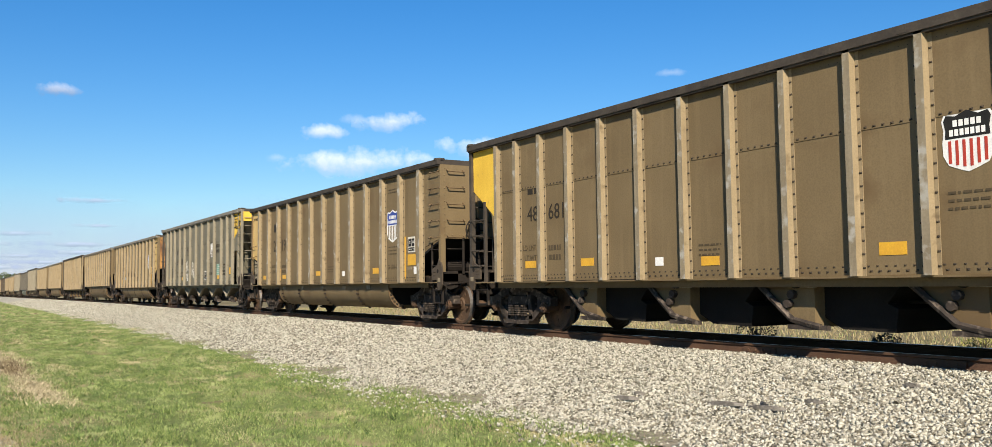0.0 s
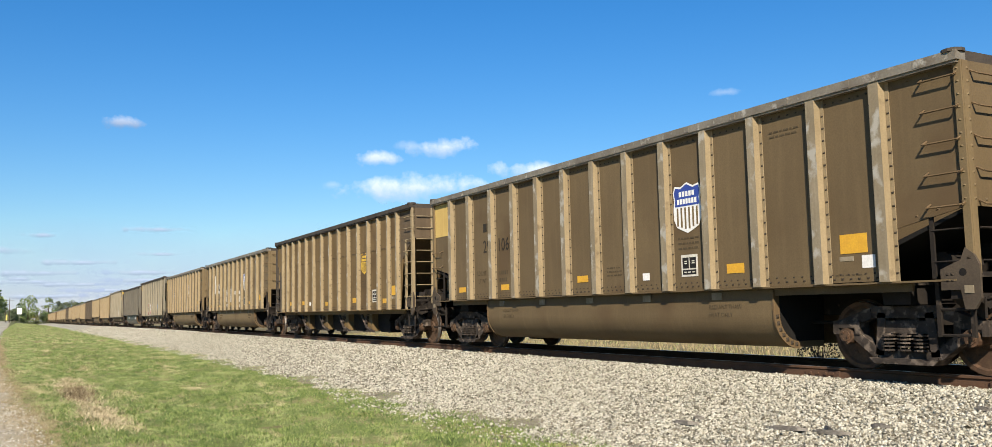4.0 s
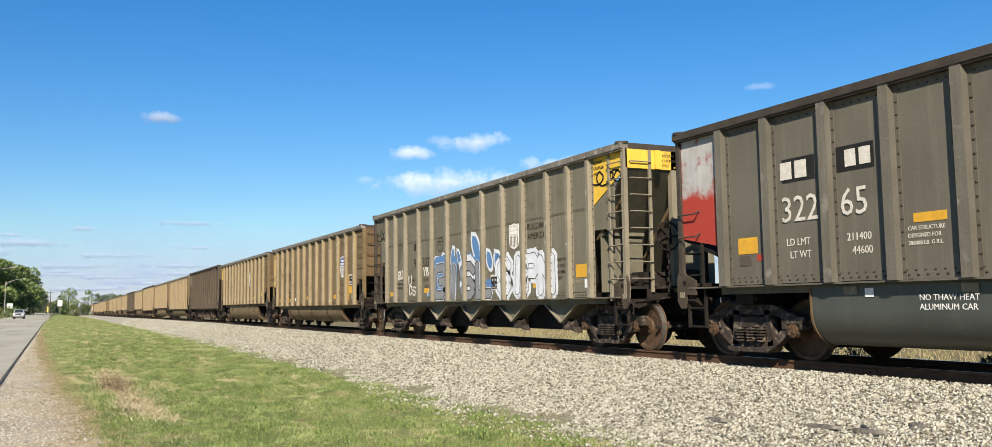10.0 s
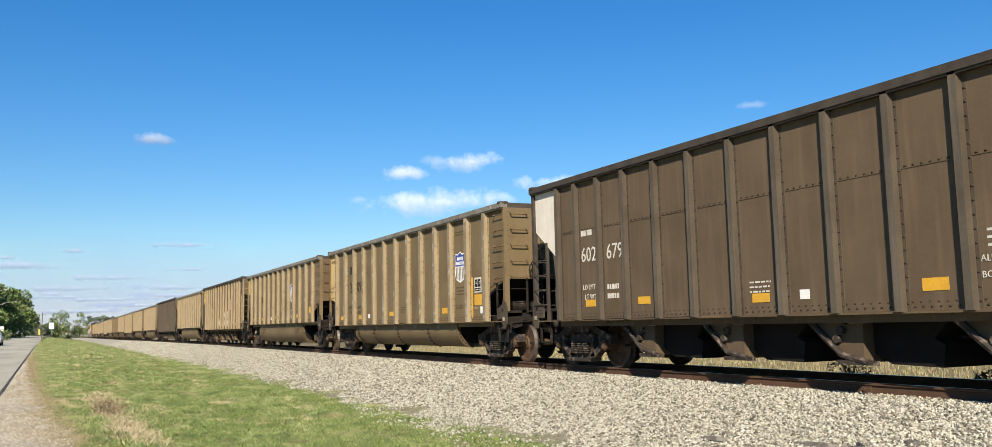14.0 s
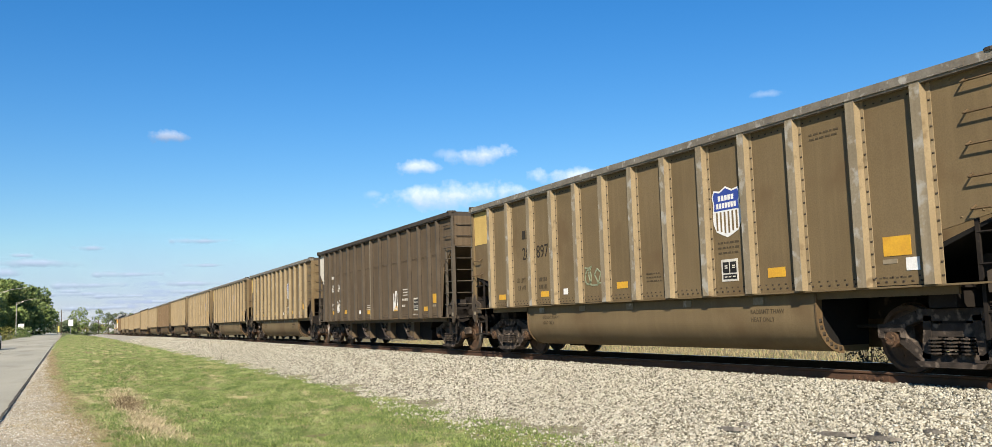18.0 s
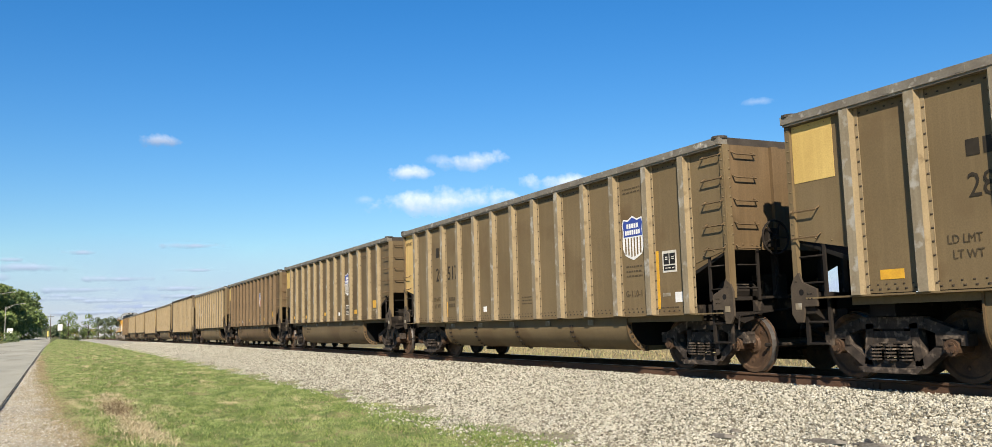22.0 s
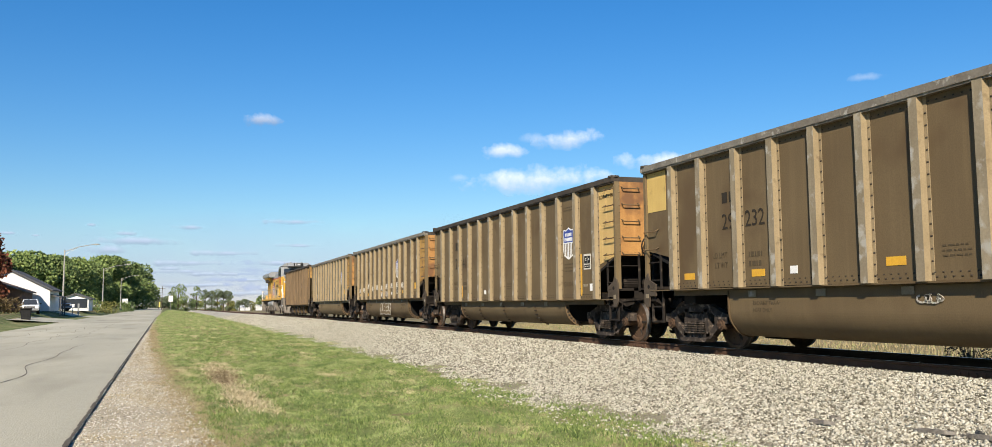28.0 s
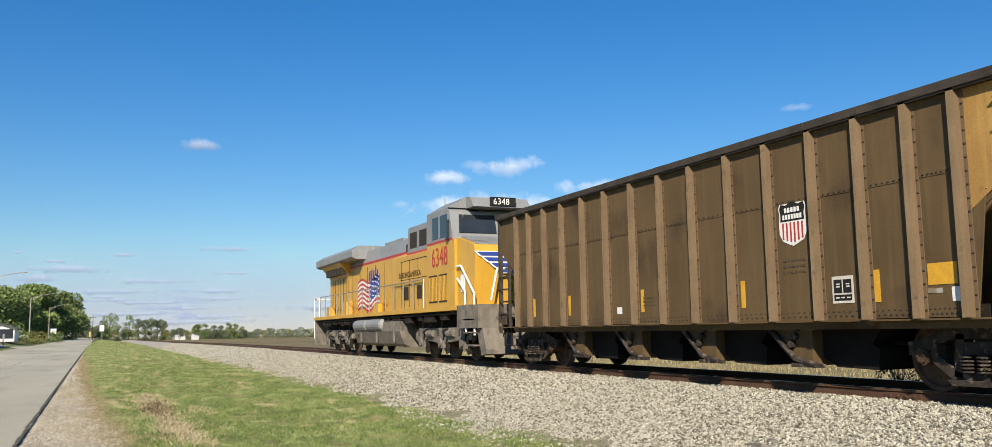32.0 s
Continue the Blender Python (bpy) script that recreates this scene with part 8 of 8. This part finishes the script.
def land(xs, ys):
    px = [-14, -9.6, -0.9, 0.4, 2.5, 5.2, 5.7, 6.2, 8.9, 9.4, 12.4, 13.0, 14.6, 16.5]
    pz = [-0.05, 0.0, 0.0, -0.03, -0.10, -0.02, 0.0, 0.05, 0.41, 0.468, 0.468, 0.41, 0.13, 0.05]
    d = ys - 60.0
    f = np.clip(np.minimum((xs - 0.3) / 0.6, (5.6 - xs) / 0.8), 0, 1)
    hump = f * (0.045 * np.sin(1.1 * ys + 2.9 * xs) * np.sin(0.53 * ys - 1.3 * xs) + 0.030 * np.sin(1.7 * ys + 2.3 * xs) + 0.024 * np.sin(3.9 * ys - 1.4 * xs + 1.1) + 0.020 * np.sin(0.61 * ys + 4.7 * xs + 0.4) + 0.014 * np.sin(7.3 * ys + 5.9 * xs))
    return hump + np.interp(xs, px, pz) - 0.003 * np.where(d > 30, d, np.maximum(0, d + 30) ** 2 / 120) * np.clip((xs + 1.0) / 7.0, 0, 1)


R = np.random.RandomState(11)
near = 96000
ys_ = 3.2 + 13.3 * R.uniform(0, 1, near) ** 1.12
xs_ = R.uniform(4.9, 10.05, near)
toe = 5.7 + 0.35 * np.sin(ys_ * 1.3) + 0.2 * np.sin(ys_ * 3.7 + 1)
keep = (xs_ > toe) | (R.uniform(0, 1, near) < 0.10)
xs_, ys_ = xs_[keep], ys_[keep]
stones("ballast_stones", xs_, ys_, land(xs_, ys_) + R.uniform(0.0, 0.03, len(xs_)), R.uniform(0.018, 0.037, len(xs_)), STONE, 3, "pale broken limestone ballast stones", "ballast")
far = 70000
ys_ = 16.0 + 44.0 * R.uniform(0, 1, far) ** 1.3
xs_ = R.uniform(5.4, 10.0, far)
toe = 5.7 + 0.35 * np.sin(ys_ * 1.3) + 0.2 * np.sin(ys_ * 3.7 + 1)
keep = (xs_ > toe) | (R.uniform(0, 1, far) < 0.06)
xs_, ys_ = xs_[keep], ys_[keep]
stones("ballast_stones", xs_, ys_, land(xs_, ys_) + R.uniform(0.0, 0.03, len(xs_)), R.uniform(0.022, 0.048, len(xs_)), STONE, 4, "pale broken limestone ballast stones", "ballast")
ys_ = 60.0 + 75.0 * R.uniform(0, 1, 42000) ** 1.5
xs_ = R.uniform(5.6, 10.0, 42000)
stones("ballast_stones", xs_, ys_, land(xs_, ys_) + R.uniform(0.0, 0.03, 42000), R.uniform(0.04, 0.085, 42000), STONE, 8, "pale broken limestone ballast stones", "ballast")
ys_ = R.uniform(4, 40, 16000)
xs_ = R.uniform(10.25, 13.4, 16000)
stones("ballast_stones", xs_, ys_, land(xs_, ys_) + R.uniform(-0.01, 0.02, 16000), R.uniform(0.025, 0.05, 16000), STONE, 5, "pale broken limestone ballast stones", "ballast")
ys_ = 8.0 + 44 * R.uniform(0, 1, 14000) ** 1.6
xs_ = road_edge(ys_) + R.uniform(0.0, 1.0, 14000) * (0.3 + 1.3 * np.exp(-(ys_ - 12.0) / 22.0)) * 0.95
stones("shoulder_gravel", xs_, ys_, land(xs_, ys_) + 0.010, R.uniform(0.008, 0.024, 14000), stone_mat("shoulder_chips", (0.19, 0.165, 0.125), (0.46, 0.415, 0.33), (0.66, 0.61, 0.51)), 6, "loose gravel on the road shoulder", "gravel")

# single larger stones that lie loose at the toe of the ballast
s = Shape()
s.ball((0, 0, 0), 0.040, 0.034, 0.026, 5, 4)
STONE_ME = s.mesh("stone", [STONE])
rng = random.Random(9)
for k in range(120):
    y = rng.uniform(6, 17)
    x = rng.uniform(5.9, 9.6)
    o = part("stone", STONE_ME, STONE, None, "", (x, y, ground_z(x, y) + 0.03))
    o.rotation_euler = (rng.uniform(-0.5, 0.5), rng.uniform(-0.5, 0.5), rng.uniform(0, 6))
    o.scale = (rng.uniform(0.6, 1.3), rng.uniform(0.6, 1.2), rng.uniform(0.6, 1.2))
    tagged(o, "loose pale limestone lump on the ballast", "stone", "loose stones", "")

# weathered broken tie pieces on the ballast
WOOD = mat("grey_split_wood", (0.27, 0.24, 0.20), (0.11, 0.094, 0.075), 0.95, 0, 6, 0.6, 0.3, 40)
for x, y, ln, a, w in ((7.18, 7.02, 0.56, 88, 0.034), (7.24, 6.50, 0.52, 86, 0.034), (7.36, 6.62, 0.36, 52, 0.020), (6.85, 8.28, 0.46, 84, 0.045), (7.68, 6.24, 0.26, 78, 0.020), (7.10, 8.32, 0.16, 95, 0.02), (8.70, 5.80, 0.22, 80, 0.02)):
    s = Shape()
    s.prism([(-ln / 2, -w), (-ln / 2 + 0.1, w * 0.7), (ln * 0.2, w), (ln / 2, w * 0.3), (ln / 2 - 0.15, -w * 0.8), (0, -w * 0.6)], "z", 0.0, 0.030)
    s.prism([(-ln / 3, -w * 0.5), (-ln / 4, w * 0.3), (ln * 0.3, w * 0.4), (ln / 3, -w * 0.4)], "z", 0.030, 0.042)
    o = part("wood_piece", s, WOOD, None, "", (x, y, ground_z(x, y) + 0.03))
    o.rotation_euler = (0, 0.06, radians(a))
    tagged(o, "splintered grey piece of old timber on the ballast", "wood", "timber scraps")


# ---- grass ----
def blades(name, xs, ys, h, lean, material, seed, label, wid=0.006):
    r = np.random.RandomState(seed)
    n = len(xs)
    zs = land(xs, ys) - 0.005
    a = r.uniform(0, 2 * math.pi, n)
    hh = h * r.uniform(0.5, 1.2, n)
    l = lean * r.uniform(0.2, 1.0, n) * hh
    w = wid * r.uniform(0.7, 1.4, n)
    dx, dy = np.cos(a), np.sin(a)
    bx, by = r.uniform(-1, 1, n), r.uniform(-1, 1, n)
    p0 = np.stack([xs - dx * w, ys - dy * w, zs], -1)
    p1 = np.stack([xs + dx * w, ys + dy * w, zs], -1)
    p2 = np.stack([xs + bx * l, ys + by * l, zs + hh], -1)
    v = np.stack([p0, p1, p2], 1).reshape(-1, 3)
    f = np.arange(n * 3)
    me = bpy.data.meshes.new(name)
    me.vertices.add(len(v))
    me.vertices.foreach_set("co", v.ravel())
    me.loops.add(n * 3)
    me.loops.foreach_set("vertex_index", f)
    me.polygons.add(n)
    me.polygons.foreach_set("loop_start", np.arange(0, n * 3, 3))
    me.polygons.foreach_set("loop_total", np.full(n, 3))
    me.update(calc_edges=True)
    me.materials.append(material)
    return tagged(new(name, me), label, "grass", "", "stuff")


BLADE = turf_mat("grass_blades", (0.072, 0.112, 0.032), (0.30, 0.355, 0.120), (0.40, 0.415, 0.180), (0.47, 0.395, 0.225))
STRAW = leaf_mat("straw_blades", (0.17, 0.135, 0.072), (0.42, 0.345, 0.20))
def thin(x, y):
    """Worn, yellowing drifts across the verge."""
    w = np.sin(0.55 * y + 1.9 * x + 1.3 * np.sin(0.31 * y)) + np.sin(1.35 * y - 2.6 * x + 2.0) * 0.8 + np.sin(2.9 * y + 3.3 * x) * 0.5 + np.sin(0.23 * y + 5.1 * x) * 0.7
    return np.clip(0.46 * w - 0.22, 0, 0.88)


def in_bare(x, y):
    """Dead patch in the verge."""
    return np.exp(-(((x - 1.06) / 0.17) ** 2 + ((y - 20.2) / 2.4) ** 2)) + 0.9 * np.exp(-(((x - 1.16) / 0.20) ** 2 + ((y - 15.8) / 1.4) ** 2)) + 0.8 * np.exp(-(((x - 0.94) / 0.15) ** 2 + ((y - 23.6) / 1.3) ** 2))


for (y0, y1, n, h, w) in ((6.5, 14, 150000, 0.030, 0.0050), (14, 28, 150000, 0.036, 0.009), (28, 60, 90000, 0.050, 0.020), (60, 150, 70000, 0.08, 0.05), (150, 330, 50000, 0.12, 0.12)):
    ys_ = R.uniform(y0, y1, n)
    xs_ = R.uniform(-2.2 if y0 > 50 else -1.2 if y0 > 20 else -0.4, 6.1, n)
    edge = road_edge(ys_) + 0.3 + 1.3 * np.exp(-(ys_ - 12.0) / 22.0) + 0.10 * np.sin(ys_ * 0.9) + 0.14 * R.normal(size=n)
    toe = 5.85 + 0.35 * np.sin(ys_ * 1.3) + 0.2 * np.sin(ys_ * 3.7 + 1)
    keep = (xs_ > edge) & (xs_ < toe) & (in_bare(xs_, ys_) + thin(xs_, ys_) < R.uniform(0.15, 1.0, n))
    blades("grass", xs_[keep], ys_[keep], h, 1.7, BLADE, int(y0), "short mown green grass blades", w)
    m_ = n // 3
    ys_ = R.uniform(y0, y1, m_)
    xs_ = R.uniform(-1.4, 6.0, m_)
    keep = (np.abs(xs_ - road_edge(ys_) - 0.35 - 1.4 * np.exp(-(ys_ - 12.0) / 22.0)) < 0.5 * np.abs(R.normal(size=m_))) | (in_bare(xs_, ys_) + thin(xs_, ys_) > R.uniform(0.1, 0.6, m_)) | (R.uniform(0, 1, m_) < 0.16)
    keep &= xs_ > road_edge(ys_) + 0.12
    blades("dry_grass", xs_[keep], ys_[keep], h, 2.2, STRAW, int(y0) + 1, "dead straw-coloured grass", w)
# belt of brown dead growth where the gravel shoulder meets the grass
BELT = leaf_mat("rusty_dead_blades", (0.15, 0.10, 0.055), (0.43, 0.33, 0.19))
for y0, y1, n, h, w in ((8.0, 16, 26000, 0.026, 0.006), (16, 34, 20000, 0.032, 0.011), (34, 80, 12000, 0.05, 0.026)):
    ys_ = R.uniform(y0, y1, n)
    wide = 0.3 + 1.3 * np.exp(-(ys_ - 12.0) / 22.0)
    drift_ = 0.5 + 0.22 * np.sin(1.7 * ys_) + 0.16 * np.sin(4.3 * ys_ + 1.0)
    xs_ = road_edge(ys_) + wide * (1.05 - 0.36 * drift_ * np.abs(R.normal(size=n)) + 0.10 * R.normal(size=n))
    keep = xs_ > road_edge(ys_) + 0.2 * wide
    half_ = R.uniform(0, 1, n) < 0.5
    blades("dead_growth", xs_[keep & half_], ys_[keep & half_], h, 2.6, BELT, int(y0) + 2, "brown dead growth along the gravel shoulder", w)
    blades("dead_growth", xs_[keep & ~half_], ys_[keep & ~half_], h, 2.6, STRAW, int(y0) + 3, "bleached dead grass along the gravel shoulder", w)
# the dead patch itself
for cx, cy, rx, ry in ((1.06, 20.2, 0.15, 1.9), (1.16, 15.8, 0.17, 1.2), (0.94, 23.6, 0.12, 1.0)):
    vs, fs, m = [], [], 32
    for r in range(1, 9):
        for k in range(m):
            a = 2 * math.pi * k / m
            f = r / 8
            x = cx + f * rx * (1 + 0.25 * math.sin(5 * a) + 0.12 * math.sin(11 * a)) * math.cos(a)
            y = cy + f * ry * (1 + 0.2 * math.cos(4 * a) + 0.1 * math.sin(9 * a)) * math.sin(a)
            vs.append((x, y, ground_z(x, y) + 0.028 - 0.030 * f * f))
    for r in range(7):
        fs += [(r * m + k, r * m + (k + 1) % m, (r + 1) * m + (k + 1) % m, (r + 1) * m + k) for k in range(m)]
    fs.append(tuple(range(m)))
    me = bpy.data.meshes.new("bare_patch")
    me.from_pydata(vs, [], fs)
    me.materials.append(DRYM)
    tagged(new("bare_patch", me), "bare dead patch in the grass verge", "bare ground", "", "structure")
# raked heaps of brown straw on the bare patch, and darker tufts over the verge
n = 9000
c = R.randint(0, 5, n)
hx, hy = np.array([0.94, 1.02, 1.10, 1.14, 1.20])[c], np.array([23.6, 21.4, 19.0, 16.6, 14.9])[c]
xs_ = hx + R.normal(0, 0.17, n) + 0.06 * np.sin(5 * hy + 9 * R.uniform(0, 1, n))
ys_ = hy + R.normal(0, 0.65, n)
blades("straw_heap", xs_, ys_, 0.075, 2.4, leaf_mat("brown_straw", (0.22, 0.17, 0.095), (0.58, 0.49, 0.30)), 41, "heap of raked brown straw on the verge", 0.009)
n = 1500
xs_, ys_ = 1.05 + R.normal(0, 0.13, n), 20.6 + R.normal(0, 1.0, n)
blades("dead_stalks", xs_, ys_, 0.10, 1.6, leaf_mat("dark_dead_stalks", (0.07, 0.048, 0.026), (0.24, 0.175, 0.095)), 42, "dark dead stalks standing in the bare patch", 0.010)
n = 90000
c = R.randint(0, 2600, n)
cx_, cy_ = R.uniform(0.4, 5.8, 2600), 7.0 + 43.0 * R.uniform(0, 1, 2600) ** 1.4
xs_ = cx_[c] + R.normal(0, 0.055, n)
ys_ = cy_[c] + R.normal(0, 0.11, n)
keep = in_bare(xs_, ys_) < 0.3
blades("grass_tufts", xs_[keep], ys_[keep], 0.060, 1.3, leaf_mat("tuft_blades", (0.050, 0.085, 0.020), (0.25, 0.30, 0.090)), 43, "taller darker tufts of grass in the verge", 0.008)
# rough dry grass beyond the track and the stubble field
ys_ = R.uniform(4, 60, 40000)
xs_ = 14.0 + 14 * R.uniform(0, 1, 40000) ** 1.5
blades("rough_grass", xs_, ys_, 0.13, 0.8, leaf_mat("field_straw", (0.21, 0.165, 0.08), (0.36, 0.29, 0.155)), 77, "rough dry grass beyond the track", 0.010)
xs2, ys2 = xs_[:6000] + 0.05, ys_[:6000] + 0.07
blades("rough_grass", xs2, ys2, 0.15, 0.8, BLADE, 78, "rough green grass beyond the track", 0.010)
# weeds behind the track
WEED = leaf_mat("dark_weed_leaves", (0.035, 0.028, 0.018), (0.075, 0.065, 0.035))
for x, y, h, w, sd in ((14.8, 13.4, 0.75, 0.9, 1), (15.2, 10.6, 0.4, 0.6, 2), (16.0, 9.2, 0.4, 0.9, 6)):
    e = empty("weed_bush", Matrix.Translation((x, y, ground_z(x, y))), "dark dried weed clump behind the track", "weed", "weeds behind the track")
    s = Shape()
    rr = random.Random(sd)
    for k in range(26):
        a, l = rr.uniform(0, 6.28), rr.uniform(0.1, 0.5) * w
        s.tube((0, 0, 0), (l * math.cos(a), l * math.sin(a), h * rr.uniform(0.6, 1.1)), 0.008, 4, 0.003)
    part("stem", s, BARK, e)
    me = leaf_cloud([(0, 0, h * 0.55, w * 0.5, w * 0.5, h * 0.5)], 420, 0.035, sd)
    me.materials.append(WEED if sd in (1, 2) else LEAF_YEL)
    o = new("foliage", me)
    o.parent = e
# cracks along the road
CRACK = mat("tar_crack", (0.075, 0.06, 0.045), (0.11, 0.09, 0.065), 0.9, 0, 10, 0.2)
rng = random.Random(21)


def crack(pts, wd):
    s = Shape()
    prev = None
    for x, y in pts:
        z = ground_z(x, y) + 0.041
        w2 = wd * rng.uniform(0.4, 1.2)
        s.v += [(x - w2, y, z), (x + w2, y, z)]
        k = len(s.v)
        if prev is not None:
            s.f.append((k - 4, k - 3, k - 1, k - 2))
            s.m.append(0)
        prev = 1
    tagged(part("road_crack", s, CRACK, None), "dark crack in the road surface", "crack", "cracks in the road", "structure")


crack([(road_edge(y) - 0.03 + 0.03 * noise.noise((y * 0.6, 3.0, 0.0)) + 0.025 * noise.noise((y * 2.7, 9.0, 0.0)), y) for y in [8 + 0.16 * k for k in range(700)]], 0.030)
for x0, y0, y1 in ((-3.1, 16, 40), (-5.2, 22, 75), (-4.0, 45, 120), (-7.1, 30, 80)):
    crack([(x0 + 0.5 * noise.noise((y * 0.25, x0, 0)) - 0.0098 * y, y) for y in [y0 + 0.6 * k for k in range(int((y1 - y0) / 0.6))]], 0.012)
for yy in (26, 37, 49, 66, 88):
    crack([(road_edge(yy) - 8.2 + 0.4 * k, yy + 0.5 * noise.noise((k * 0.3, yy, 0)) + 0.02 * k) for k in range(20)], 0.022)


# ---- movement ----
# how far single cars sit off the even pitch of the train
DRIFT = {1: -0.11, 5: -0.10, 8: 0.01, 9: 0.15, 10: 0.10, 11: 0.33, 13: 0.29, 17: 0.50, 18: -0.20, 20: -0.21, 24: -0.17, 27: 0.01, 28: -0.02, 31: 0.09}


def drift(n):
    keys = sorted(DRIFT)
    for a, b in zip(keys, keys[1:]):
        if a <= n <= b:
            return DRIFT[a] + (DRIFT[b] - DRIFT[a]) * (n - a) / (b - a)


def train_s(t):
    """How far the train has rolled, in metres; it gathers a little speed."""
    return 0.13 - 14.988 * t - 0.001116 * t * t


def motions():
    rows_t = [k * 0.5 for k in range(65)]
    for n, car in TRAIN:
        rows = []
        for t in rows_t:
            y = train_s(t) + (PITCH_L * n - 7.32 + drift(n) if n != "loco" else PITCH_L * 31 + 0.86 + 11.25)
            slope = math.degrees(math.atan((grade(y + 6) - grade(y - 6)) / 12))
            rows.append((t, pose(TRACK_X, y, RAIL_Z + grade(y), slope, 0, 0)))
        walk(car, rows)
    drive = [(0, 310), (6.5, 243), (8, 226), (10, 199), (12, 166), (13.5, 144), (15.5, 121), (16, 115), (17, 103), (18, 90), (20, 64), (22, 36), (26, -24), (32, -120)]
    walk(DRIVER, [(t, pose(-6.2 - 0.0085 * y, y, ground_z(-6, y) + 0.04, 0, 0, -0.4)) for t, y in drive])
    first = {}
    for n, car in TRAIN:
        for o in car.children_recursive:
            if o.name.split(".")[0] != "wheelset":
                continue
            key = (round(o.location.y, 2), round(o.location.z, 2))
            big = o.location.z > 0.5
            if key not in first:
                y0, z0 = o.location.y, o.location.z
                walk(o, [(f / FPS, pose(0, y0, z0, math.degrees(-train_s(f / FPS) / (0.53 if big else 0.457)), 0, 0)) for f in range(0, 32 * FPS + 1)])
                first[key] = o
            else:
                o.rotation_mode = "QUATERNION"
                src = first[key].animation_data
                o.animation_data_create()
                o.animation_data.action = src.action
                o.animation_data.action_slot = src.action_slot


motions()
